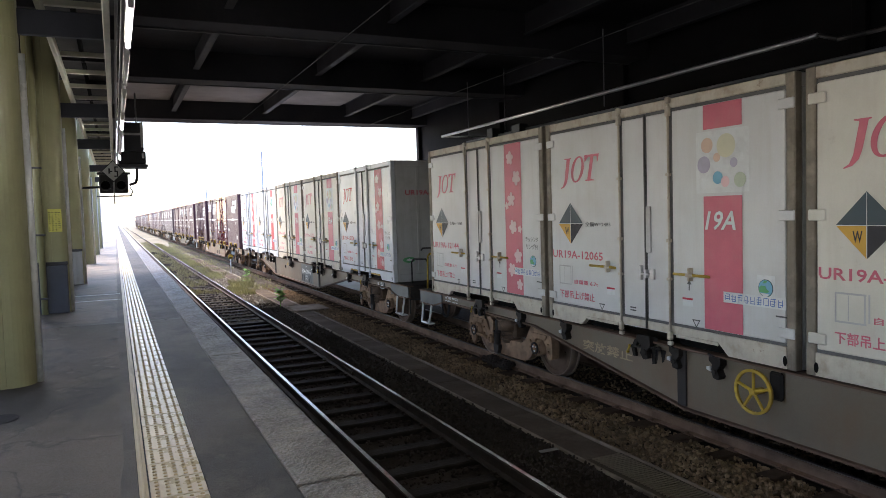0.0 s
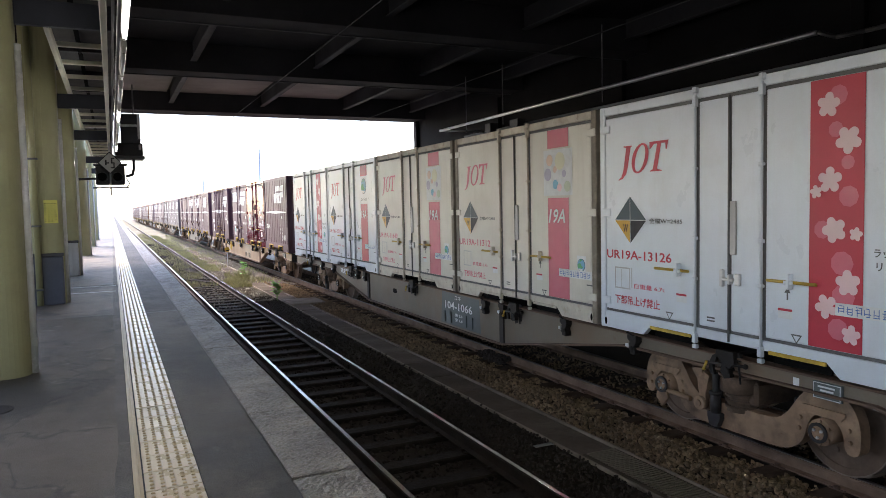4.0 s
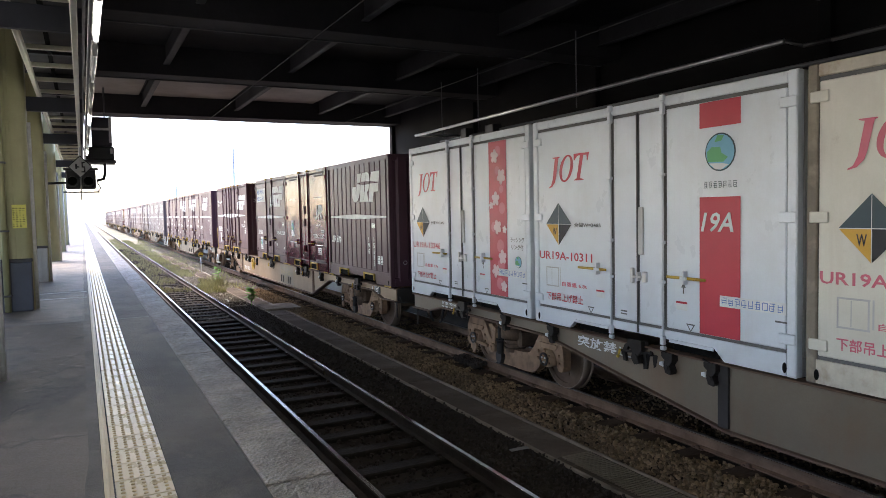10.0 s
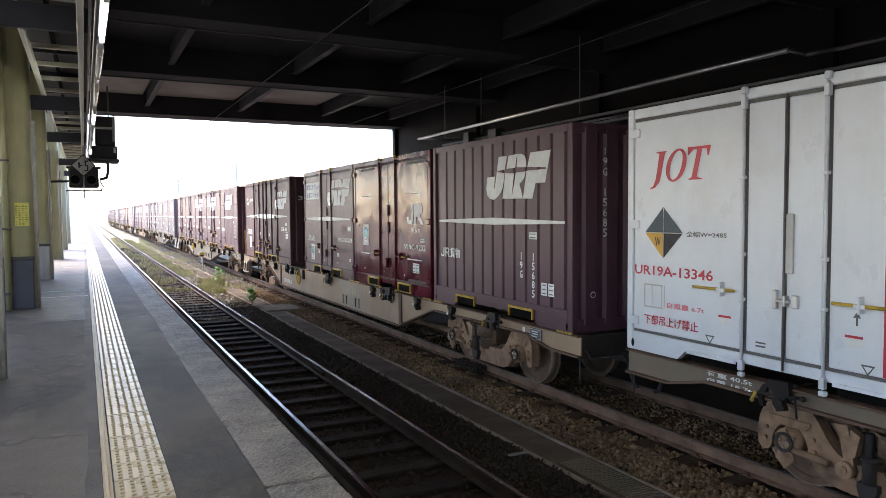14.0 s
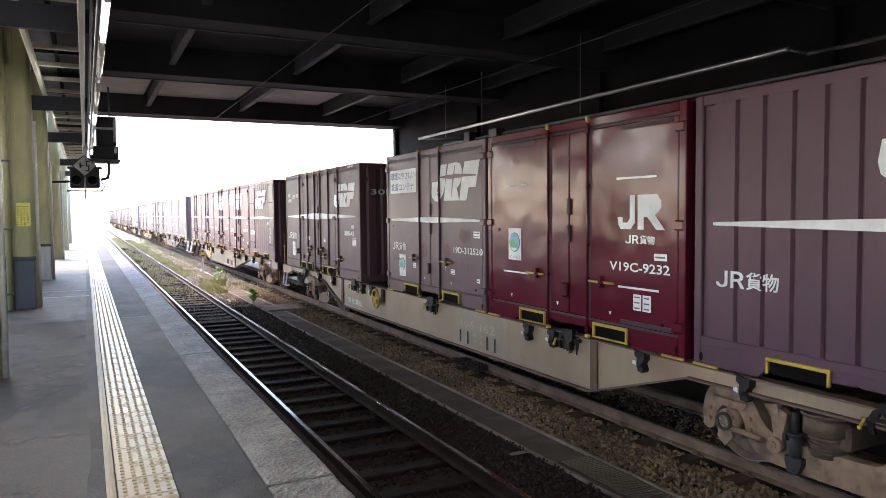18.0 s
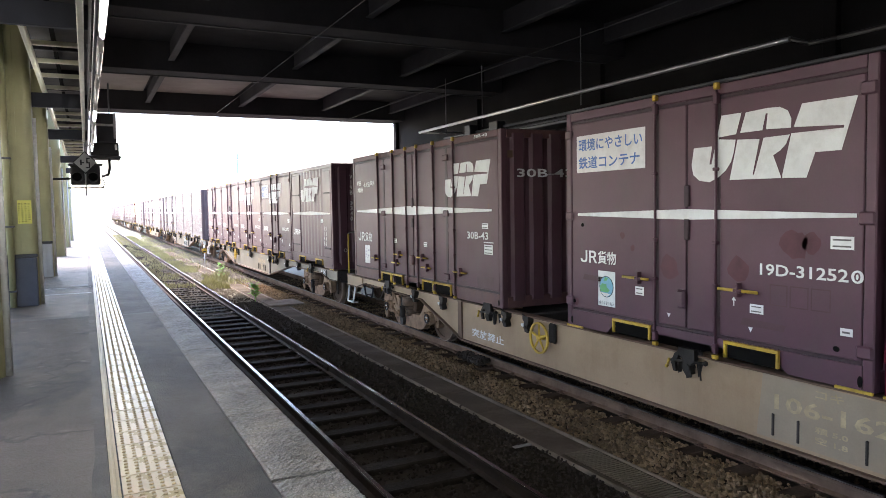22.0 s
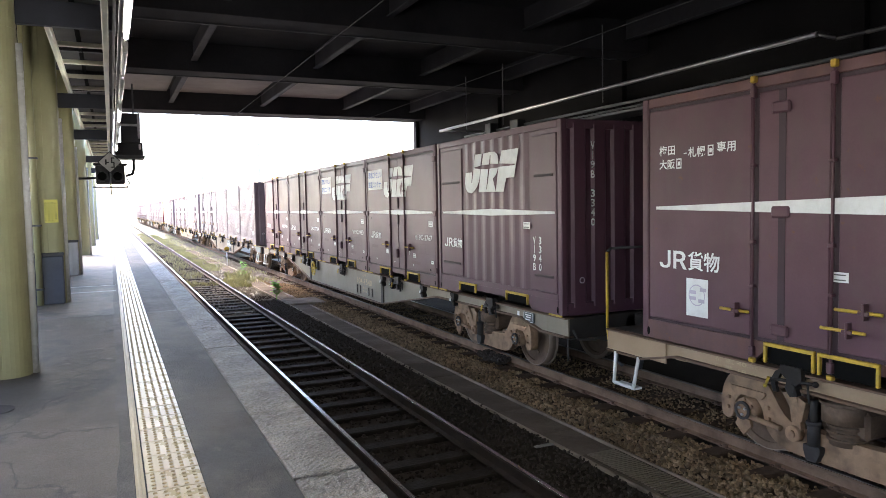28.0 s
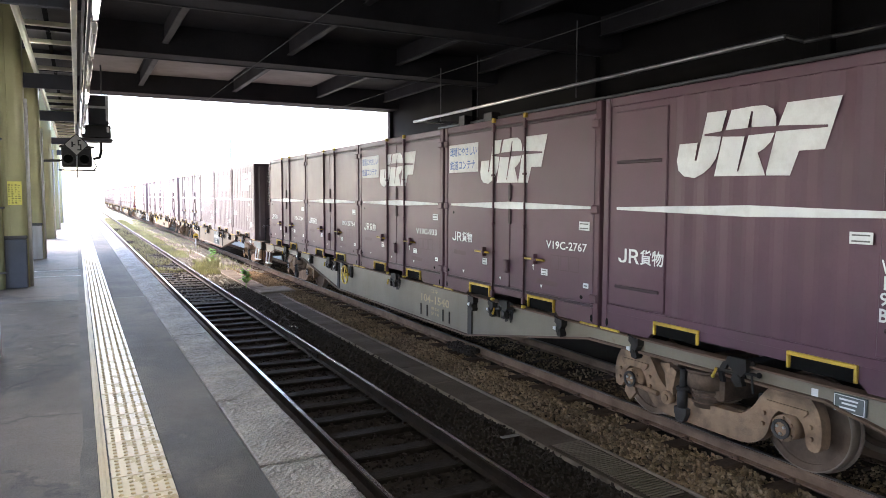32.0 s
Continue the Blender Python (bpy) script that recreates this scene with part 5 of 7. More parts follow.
def doors(b, paint, trim, panels, rods, cap, levers, gap="gasket"):
    """Door leaves in a dark seal, locking rods with caps and guides, yellow levers."""
    L = b.length
    b.add("door_seal", gap, lambda bm: b.box(bm, 0.022, 0.04, 0.09, L - 0.09, 1.195, 3.40), key=("seal", L, gap))
    for u0, u1 in panels:
        b.add("door_leaf", paint, lambda bm: b.box(bm, 0.006, 0.03, u0, u1, 1.225, 3.365, 0.008), key=("leaf", L, u0, u1))
    for u in rods:
        b.add("lock_rod", trim, lambda bm: b.rod(bm, u, 1.08, 3.44), key=("rod", L, u))
        for z, h in ((1.05, 0.09), (1.66, 0.03), (2.05, 0.035), (2.72, 0.03), (3.32, 0.10)):
            b.add("rod_guide", trim, lambda bm: b.box(bm, -0.04, 0.006, u - 0.024, u + 0.024, z, z + h, 0.006), key=("guide", L, u, z))
        b.add("rod_cap", cap, lambda bm: b.box(bm, -0.04, 0.01, u - 0.025, u + 0.025, 3.45, 3.51, 0.008), key=("cap", L, u))
        b.add("rod_foot", cap, lambda bm: b.box(bm, -0.035, 0.01, u - 0.03, u + 0.03, 0.995, 1.035, 0.008), key=("foot", L, u))
    for u0, u1, z in levers:
        b.add("lever", "yellow", lambda bm: b.bar(bm, u0, u1, z, 0.014), "yellow door lever", key=("lever", L, u0, u1, z))
        m = u1 - 0.14 if u1 < L / 2 else u0 + 0.22
        b.add("lever_latch", trim, lambda bm: [b.box(bm, -0.055, 0.006, m - 0.012, m + 0.012, z - 0.06, z + 0.07, 0.005), b.box(bm, -0.05, 0.006, m - 0.045, m + 0.045, z - 0.022, z + 0.012, 0.005)], key=("latch", L, m, z))


def wing_logo(b, u0, u1, z0, z1, material="decal_white", to_end=False, d=0.004):
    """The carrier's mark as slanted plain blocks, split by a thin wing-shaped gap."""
    w, h = u1 - u0, z1 - z0
    def draw(bm, to):
        for q in ([(0.217, 1.0), (0.352, 1.0), (0.318, 0.694), (0.20, 0.675), (0.20, 0.646), (0.315, 0.614), (0.303, 0.429), (0.284, 0.286), (0.25, 0.168), (0.20, 0.072), (0.136, 0.0), (0.058, 0.033), (0.014, 0.127), (0.0, 0.282), (0.018, 0.55), (0.153, 0.551), (0.134, 0.277), (0.148, 0.272)],
                  [(0.38, 0.994), (0.517, 1.01), (0.589, 1.0), (0.636, 0.935), (0.656, 0.819), (0.655, 0.693), (0.508, 0.713), (0.517, 0.934), (0.505, 0.937), (0.486, 0.705), (0.344, 0.704)],
                  [(0.327, 0.611), (0.469, 0.586), (0.427, 0.081), (0.436, 0.079), (0.494, 0.597), (0.649, 0.602), (0.627, 0.476), (0.592, 0.393), (0.553, 0.337), (0.597, 0.052), (0.601, 0.011), (0.276, 0.02)],
                  [(0.715, 1.0), (1.0, 1.0), (0.924, 0.331), (0.79, 0.332), (0.744, 0.0), (0.608, 0.01), (0.608, 0.056), (0.657, 0.616), (0.934, 0.613), (0.935, 0.647), (0.67, 0.697)]):
            flat(bm, [(u0 + w * p[0], z0 + h * p[1]) for p in q], to)
    if to_end:
        return b.print_end("carrier_mark", material, draw, "pale slanted block-shaped mark", 0.02)
    b.print("carrier_mark", material, draw, "pale slanted block-shaped mark", d)


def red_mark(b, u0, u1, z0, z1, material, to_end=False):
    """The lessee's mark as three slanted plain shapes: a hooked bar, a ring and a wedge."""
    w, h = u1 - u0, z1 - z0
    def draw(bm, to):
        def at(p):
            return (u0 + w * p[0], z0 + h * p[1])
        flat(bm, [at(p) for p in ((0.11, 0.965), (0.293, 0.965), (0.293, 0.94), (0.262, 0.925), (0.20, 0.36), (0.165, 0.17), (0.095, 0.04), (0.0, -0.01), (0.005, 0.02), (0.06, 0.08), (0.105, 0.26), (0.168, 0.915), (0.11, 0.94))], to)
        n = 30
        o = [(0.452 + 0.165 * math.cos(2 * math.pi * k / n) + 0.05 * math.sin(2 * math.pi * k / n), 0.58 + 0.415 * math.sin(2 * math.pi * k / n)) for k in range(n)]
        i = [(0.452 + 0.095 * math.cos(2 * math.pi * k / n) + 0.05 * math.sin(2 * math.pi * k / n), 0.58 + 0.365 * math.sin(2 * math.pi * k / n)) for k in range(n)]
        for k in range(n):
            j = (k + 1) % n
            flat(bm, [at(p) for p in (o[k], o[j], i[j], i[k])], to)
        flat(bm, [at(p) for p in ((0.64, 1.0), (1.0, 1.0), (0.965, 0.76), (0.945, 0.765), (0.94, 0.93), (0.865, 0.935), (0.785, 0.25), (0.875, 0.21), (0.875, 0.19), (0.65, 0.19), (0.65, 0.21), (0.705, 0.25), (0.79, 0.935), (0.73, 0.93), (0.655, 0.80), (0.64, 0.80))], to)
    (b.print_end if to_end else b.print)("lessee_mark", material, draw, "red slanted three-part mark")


def bars(b, name, material, rows, label="unreadable line of small print", to_end=False, d=0.004):
    """Writing that stays unreadable: rows of (u0, u1, z0, z1, count)."""
    q = random.Random(len(name) + len(rows))
    def draw(bm, to):
        for u0, u1, z0, z1, n in rows:
            p, h = (u1 - u0) / n, z1 - z0
            for k in range(n):
                a = u0 + k * p
                for z in (0.02, 0.30, 0.60, 0.90):
                    e, f = q.uniform(0.0, 0.3), q.uniform(0.6, 0.88)
                    if q.random() < 0.8:
                        rect(bm, a + e * p, a + f * p, z0 + z * h, z0 + (z + 0.09) * h, to)
                for e in (q.uniform(0.05, 0.25), q.uniform(0.55, 0.75)):
                    rect(bm, a + e * p, a + (e + 0.09) * p, z0 + q.uniform(0, 0.2) * h, z0 + q.uniform(0.75, 1.0) * h, to)
    (b.print_end if to_end else b.print)(name, material, draw, label, d)


def company_line(b, u0, u1, z0, z1, d=0.004):
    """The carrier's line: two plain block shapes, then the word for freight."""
    w, h = u1 - u0, z1 - z0
    def draw(bm, to):
        for q in ([(0.0, 0.30), (0.02, 0.08), (0.07, 0.0), (0.14, 0.0), (0.19, 0.10), (0.20, 0.25), (0.20, 1.0), (0.15, 1.0), (0.15, 0.25), (0.12, 0.14), (0.08, 0.14), (0.05, 0.30)],
                  [(0.25, 0.0), (0.30, 0.0), (0.30, 0.40), (0.36, 0.40), (0.42, 0.0), (0.48, 0.0), (0.41, 0.44), (0.45, 0.55), (0.46, 0.75), (0.43, 0.93), (0.38, 1.0), (0.25, 1.0), (0.25, 0.84), (0.36, 0.84), (0.40, 0.76), (0.40, 0.62), (0.36, 0.55), (0.30, 0.55), (0.30, 0.84), (0.25, 0.84)]):
            flat(bm, [(u0 + w * p[0], z0 + h * p[1]) for p in q], to)
        write(bm, "貨物", u0 + 0.50 * w, u1, z0 - 0.02 * h, z1 + 0.02 * h, to)
    b.print("company_line", "decal_white", draw, "white company line", d)


def notices(b, rows, d=0.004):
    """Small pale cards with a few unreadable dark lines."""
    for u0, u1, z0, z1 in rows:
        b.print("notice", "decal_white", lambda bm, to: rect(bm, u0, u1, z0, z1, to), "", d)
        if z1 - z0 > 0.05:
            n = max(1, round((z1 - z0) / 0.05))
            b.print("notice_print", "gasket", lambda bm, to: [rect(bm, u0 + 0.02, u1 - 0.02, z0 + (k + 0.35) * (z1 - z0) / n, z0 + (k + 0.6) * (z1 - z0) / n, to) for k in range(n)], "", d + 0.004)


def globe(b, u, z, r, backing=True):
    """A round green and blue ecology badge on a pale card."""
    if backing:
        b.print("badge_card", "decal_white", lambda bm, to: rect(bm, u - r * 1.25, u + r * 1.25, z - r * 1.9, z + r * 1.5, to), "pale badge card")
    b.print("badge_rim", "decal_teal", lambda bm, to: disc(bm, u, z, r * 1.04, to, 24), "dark rim", 0.007)
    b.print("badge", "decal_sky", lambda bm, to: disc(bm, u, z, r * 0.96, to, 24), "blue round badge", 0.010)
    b.print("badge_land", "decal_green", lambda bm, to: flat(bm, [(u - 0.82 * r, z - 0.50 * r), (u + 0.25 * r, z - 0.55 * r), (u + 0.55 * r, z - 0.30 * r), (u + 0.12 * r, z - 0.05 * r), (u + 0.05 * r, z + 0.25 * r), (u - 0.55 * r, z + 0.30 * r), (u - 0.88 * r, z + 0.05 * r)], to), "green patch on the badge", 0.013)
    b.print("badge_land", "decal_green", lambda bm, to: flat(bm, [(u - 0.35 * r, z + 0.55 * r), (u + 0.10 * r, z + 0.60 * r), (u + 0.30 * r, z + 0.88 * r), (u - 0.15 * r, z + 0.92 * r)], to), "green patch on the badge", 0.013)
    b.print("badge_foot", "decal_white", lambda bm, to: flat(bm, [(u - 0.75 * r, z - 0.58 * r), (u - 0.3 * r, z - 0.92 * r), (u + 0.1 * r, z - 0.96 * r), (u + 0.62 * r, z - 0.70 * r), (u + 0.2 * r, z - 0.62 * r)], to), "white foot of the badge", 0.013)
    if backing:
        bars(b, "badge_caption", "decal_teal", ((u - 1.1 * r, u + 1.1 * r, z - 1.75 * r, z - 1.45 * r, 7),))


def white_container(label, number, stripe, dirty, tare="6.7t"):
    """A white 12-foot container with side doors, a red stripe and a red mark."""
    L = 3.715
    b = Box("white_dirty" if dirty else "white", label, L)
    paint, trim, cap = ("white_worn" if dirty == "worn" else "white_cream", "white_rust", "white_rust") if dirty else ("white_clean", "white_clean", "yellow")
    frame_of(b, paint, trim, "end_grey", 0.0, 0.0, post="post_brown" if dirty else None)
    trim = cap = "white_rust" if dirty else "white_clean"
    doors(b, paint, trim, ((0.10, 1.455), (1.515, 1.875), (1.905, 2.225), (2.285, L - 0.10)), (1.487, 2.257), cap, ((0.94, 1.41, 1.74), (2.33, 2.80, 1.735)))
    for z in (1.27, 2.27, 3.20):
        for u in (0.0, L - 0.19):
            b.add("hinge", paint, lambda bm: b.box(bm, -0.012, 0.004, u + 0.03, u + 0.19, z, z + 0.09, 0.007), key=("hinge", u, z))
    b.add("seam_cover", "end_grey", lambda bm: b.box(bm, -0.016, 0.006, 1.905, 1.975, 1.93, 2.42, 0.006), key="own")
    b.add("seam_rod", "gasket", lambda bm: b.rod(bm, 1.89, 1.12, 3.38, 0.011, -0.006), key=("seamrod",))
    b.add("seam_latch", "galv", lambda bm: [b.box(bm, -0.035, 0.006, 1.80, 1.84, 1.63, 1.79, 0.008), b.box(bm, -0.03, 0.006, 1.97, 2.03, 1.65, 1.76, 0.008), b.box(bm, -0.045, 0.006, 1.84, 1.97, 1.69, 1.715, 0.005), b.box(bm, -0.05, 0.006, 1.91, 1.935, 1.66, 1.75, 0.005)], key=("seamlatch",))
    for u0, u1 in ((0.84, 1.42), (2.33, 2.88)):
        b.add("sill_line", "yellow" if number.endswith("13126") else trim, lambda bm: b.box(bm, -0.012, 0.004, u0, u1, 1.085, 1.118, 0.004), key=("sillline", u0))
    for u0, u1 in ((0.84, 1.42), (2.33, 2.88)):
        # black panel paints the shade inside the pocket
        b.add("fork_pocket", "void", lambda bm: b.box(bm, 0.06, 0.08, u0, u1, 1.005, 1.1), "flat black panel painting a fork pocket's shade", key=("wpocket", u0))
    red = "decal_pink" if dirty else "decal_red"
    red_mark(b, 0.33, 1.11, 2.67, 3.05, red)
    b.print("diamond_upper", "decal_teal", lambda bm, to: flat(bm, [(0.27, 2.235), (0.775, 2.235), (0.52, 2.49)], to), "dark diamond badge")
    b.print("diamond_left", "decal_orange", lambda bm, to: flat(bm, [(0.27, 2.23), (0.52, 1.98), (0.52, 2.23)], to), "orange quarter of the diamond")
    b.print("diamond_right", "ink", lambda bm, to: flat(bm, [(0.525, 1.98), (0.775, 2.23), (0.525, 2.23)], to), "dark quarter of the diamond")
    b.print("diamond_line", "decal_white", lambda bm, to: [rect(bm, 0.27, 0.775, 2.229, 2.236, to), rect(bm, 0.519, 0.524, 1.99, 2.48, to)], "thin pale cross line", 0.006)
    b.print("diamond_letter", "ink", lambda bm, to: write(bm, "W", 0.41, 0.49, 2.10, 2.19, to), "", 0.008)
    b.print("width_note", "gasket", lambda bm, to: write(bm, "全幅W=2485", 0.82, 1.30, 2.20, 2.255, to))
    b.print("number", red, lambda bm, to: write(bm, number, 0.12, 1.15, 1.80, 1.90, to), "red serial number")
    b.print("tare", "decal_pink", lambda bm, to: write(bm, "自重量 " + tare, 0.58, 1.05, 1.49, 1.545, to), "faded red small print")
    b.print("lift_note", "decal_pink" if dirty else "decal_red", lambda bm, to: write(bm, "下部吊上げ禁止", 0.26, 0.98, 1.30, 1.40, to), "red warning text")
    def outline(bm, to):
        for u0, u1, z0, z1 in ((0.26, 0.275, 1.47, 1.71), (0.50, 0.515, 1.47, 1.71), (0.535, 0.55, 1.49, 1.71), (0.27, 0.52, 1.695, 1.71), (0.27, 0.52, 1.47, 1.485), (0.37, 0.378, 1.49, 1.69)):
            rect(bm, u0, u1, z0, z1, to)
    b.print("frame_print", "end_grey", outline, "pale worn outline print")
    for u in (1.22, 2.42):
        b.print("notice", "decal_white", lambda bm, to: rect(bm, u, u + 0.14, 1.42, 1.50, to))
        b.print("notice_head", "decal_red", lambda bm, to: rect(bm, u, u + 0.14, 1.485, 1.505, to), "", 0.008)
    for u in (1.12, 2.60):
        b.print("triangle_mark", "gasket", lambda bm, to: [flat(bm, q, to) for q in ([(u - 0.055, 1.30), (u, 1.22), (u, 1.238), (u - 0.035, 1.288)], [(u, 1.22), (u + 0.055, 1.30), (u + 0.035, 1.288), (u, 1.238)], [(u - 0.055, 1.30), (u - 0.035, 1.288), (u + 0.035, 1.288), (u + 0.055, 1.30)])], "small dark triangle outline")
    b.print("arrow", "gasket", lambda bm, to: flat(bm, [(2.502, 1.58), (2.518, 1.58), (2.518, 1.64), (2.54, 1.64), (2.51, 1.69), (2.48, 1.64), (2.502, 1.64)], to), "small dark arrow")
    for u, z, w in ((1.62, 1.28, 0.10), (1.62, 1.31, 0.10), (3.52, 1.44, 0.13)):
        b.print("mark_line", "gasket", lambda bm, to: rect(bm, u, u + w, z, z + 0.015, to))
    s0, s1 = 2.71, 3.17
    if stripe == "blossom":
        b.print("stripe", "decal_pink" if dirty else "decal_red", lambda bm, to: rect(bm, s0, s1, 1.23, 3.36, to), "red stripe with pale blossoms")
        r = random.Random(5)
        for k in range(8):
            b.print("stripe_fade", "decal_pink", lambda bm, to: disc(bm, s0 + 0.23 + r.uniform(-0.12, 0.12), 1.4 + 0.26 * k, r.uniform(0.05, 0.1), to, 9), "pink mottling", 0.006)
        for u, z, q, a in ((0.16, 3.155, 0.10, 0.2), (0.33, 2.87, 0.11, 0.9), (0.18, 2.57, 0.105, 0.3), (0.06, 2.48, 0.055, 0.5), (0.22, 2.18, 0.105, 0.7), (0.40, 2.15, 0.055, 0.1), (0.34, 1.77, 0.105, 0.4), (0.16, 1.57, 0.10, 0.8), (0.37, 1.37, 0.08, 0.2)):
            b.print("blossom_print", "decal_pale", lambda bm, to: blossom(bm, s0 + u, z, q, to, a), "pale pink blossom", 0.009)
        b.print("lashing_note", "gasket", lambda bm, to: [write(bm, "ラッシング", 3.25, 3.58, 1.98, 2.05, to), write(bm, "リング付", 3.27, 3.56, 1.88, 1.95, to)])
        globe(b, 3.44, 1.72, 0.075, False)
    else:
        for z0, z1 in ((1.23, 2.50), (3.13, 3.36)):
            b.print("stripe", "decal_pink" if dirty else "decal_red", lambda bm, to: rect(bm, s0, s1, z0, z1, to), "red stripe")
        b.print("type_number", "decal_white", lambda bm, to: write(bm, "19A", s0 + 0.04, s1 - 0.05, 2.18, 2.36, to, 0.25), "white type number", 0.009)
        if stripe == "globe":
            globe(b, 2.95, 2.90, 0.165, False)
            bars(b, "badge_caption", "decal_teal", ((2.76, 3.14, 2.58, 2.64, 7),))
        else:
            b.print("balloon_card", "decal_white", lambda bm, to: rect(bm, s0 - 0.09, s1 + 0.08, 2.53, 3.11, to), "pale card")
            for col, u, z, q in (("decal_lemon", 2.99, 2.96, 0.13), ("decal_peach", 2.76, 2.98, 0.085), ("decal_lilac", 2.72, 2.80, 0.095), ("decal_peach", 2.88, 2.86, 0.05), ("decal_sky", 2.89, 2.67, 0.07), ("decal_pale", 2.98, 2.63, 0.06), ("decal_lime", 3.15, 2.64, 0.08), ("decal_lilac", 3.08, 2.80, 0.052)):
                b.print("balloon_print", col, lambda bm, to: disc(bm, u, z, q * 0.85, to), "coloured ball print", 0.008 + 0.001 * (u > 2.95))
            globe(b, 3.42, 1.68, 0.075)
    b.print("owner_band", "decal_white", lambda bm, to: rect(bm, s0 + 0.24, 3.63, 1.51, 1.61, to), "", 0.010)
    bars(b, "owner_line", "decal_blue", ((s0 + 0.26, 3.61, 1.525, 1.595, 9),), "blue unreadable line", d=0.013)
    b.print_end("end_number", "decal_red", lambda bm, to: write(bm, number, 0.30, 1.30, 2.78, 2.89, to), "dark red faded number", 0.014)
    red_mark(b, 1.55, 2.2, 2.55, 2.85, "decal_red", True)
    b.print_end("end_badge", "decal_green", lambda bm, to: disc(bm, 0.35, 1.45, 0.14, to, 16, 0.06), "green oval badge")
    b.print_end("end_badge_core", "decal_white", lambda bm, to: flat(bm, [(0.27, 1.45), (0.35, 1.42), (0.43, 1.45), (0.35, 1.48)], to), "pale diamond", 0.008)
    return b.ob


def purple_side(b, L, band=(0.22, 3.57), d=0.004):
    m = (band[0] + band[1]) / 2
    b.print("white_band", "decal_white", lambda bm, to: flat(bm, [(band[0], 2.305), (m, 2.275), (band[1], 2.305), (band[1], 2.335), (m, 2.375), (band[0], 2.335)], to), "white tapering band", 0.010 if b.kind in ("door", "red") else d)


def door_container(label, number, paint="purple", mark="wing", slogan=None, badge=None, mark_u=(1.95, 3.56), band=True, trim=None, touched=False):
    """A 12-foot container with flat side doors, in purple or red."""
    L = 3.715
    b = Box("red" if paint == "red" else "door", label, L)
    trim = trim or paint
    frame_of(b, paint, trim, paint, 0.0, 0.035)
    doors(b, paint, trim, ((0.10, 1.455), (1.515, 1.875), (1.895, 2.225), (2.285, L - 0.10)), (1.487, 2.257), "yellow", ((1.02, 1.40, 1.66), (2.30, 2.72, 1.655)), "purple_dark")
    # duller pocket frames on the pale containers paint in the same glare
    fork_pockets(b, "yellow" if paint in ("purple", "red") else "decal_faded", ((0.84, 1.42), (2.36, 2.93)))
    for u in (0.0, L - 0.30):
        b.add("corner_shoe", "yellow", lambda bm: b.box(bm, -0.012, 0.01, u, u + 0.30, 0.988, 1.012, 0.004), "yellow corner edge", key=("shoe", L, u))
    for z in (2.08, 2.40):
        b.add("seam_plate", "purple_dark", lambda bm: b.box(bm, -0.02, 0.006, 1.87, 1.93, z, z + 0.2, 0.006), key=("seamplate", z))
    b.add("seam_latch", trim, lambda bm: b.box(bm, -0.05, 0.006, 1.80, 1.90, 1.42, 1.60, 0.02), key=("dlatch",))
    for z in (1.25, 2.25, 3.20):
        for u in (0.0, L - 0.13):
            b.add("hinge", trim, lambda bm: b.box(bm, -0.025, 0.004, u, u + 0.13, z, z + 0.10, 0.015), key=("dhinge", u, z))
    if mark == "wing":
        wing_logo(b, mark_u[0], mark_u[1], 2.62, 3.21)
    elif mark == "jr":
        def letters2(bm, to):
            flat(bm, [(2.76, 2.30), (2.80, 2.25), (2.95, 2.25), (3.02, 2.32), (3.02, 2.61), (2.94, 2.61), (2.94, 2.36), (2.90, 2.32), (2.83, 2.32), (2.83, 2.38), (2.75, 2.38)], to)
            flat(bm, [(3.06, 2.25), (3.15, 2.25), (3.15, 2.38), (3.20, 2.38), (3.33, 2.25), (3.45, 2.25), (3.31, 2.40), (3.40, 2.47), (3.40, 2.55), (3.34, 2.61), (3.06, 2.61)], to)
        b.print("carrier_mark", "decal_white", letters2, "white two-part mark")
    if band:
        purple_side(b, L)
    if paint == "red":
        company_line(b, 2.87, 3.31, 2.10, 2.19)
        for u0, u1, z in ((0.42, 1.00, 2.78), (2.73, 3.33, 2.78), (0.42, 1.02, 1.63), (2.76, 3.37, 1.62)):
            b.print("panel_line", "decal_white", lambda bm, to: rect(bm, u0, u1, z, z + 0.022, to), "thin white line")
        b.print("number", "decal_white", lambda bm, to: write(bm, number, 2.62, 3.52, 1.80, 1.90, to), "white serial number")
        notices(b, ((3.30, 3.48, 1.94, 2.01), (3.00, 3.12, 1.40, 1.57), (3.14, 3.26, 1.40, 1.57)))
        for u, z in ((0.45, 3.30), (2.8, 3.30), (2.8, 1.235)):
            # thin dark strip painted for the shade of a recessed slot
            b.add("grab_slot", "purple_dark", lambda bm: b.box(bm, -0.002, 0.008, u, u + 0.75, z, z + 0.045), key=("slot", u, z))
    else:
        company_line(b, 0.26, 0.88, 1.77, 1.91)
        b.print("number", "decal_white", lambda bm, to: write(bm, number, 2.72, 3.51, 1.81, 1.91, to), "white serial number")
        notices(b, ((3.36, 3.55, 2.06, 2.16), (1.18, 1.31, 1.48, 1.57), (2.62, 2.76, 1.47, 1.55), (3.45, 3.55, 1.40, 1.46)))
    for u, z in ((0.14, 1.30), (3.42, 1.29), (0.30, 2.20)):
        # drain hole as a flat black disc, its shade painted
        b.add("drain_hole", "void", lambda bm: disc(bm, u, z, 0.028, b.side(0.003), 12, 0.022), key=("drain", u, z))
    for u in (0.62, 2.63, 1.66):
        b.print("triangle_mark", "decal_white", lambda bm, to: flat(bm, [(u - 0.025, 1.345), (u, 1.30), (u + 0.025, 1.345)], to), "small white triangle")
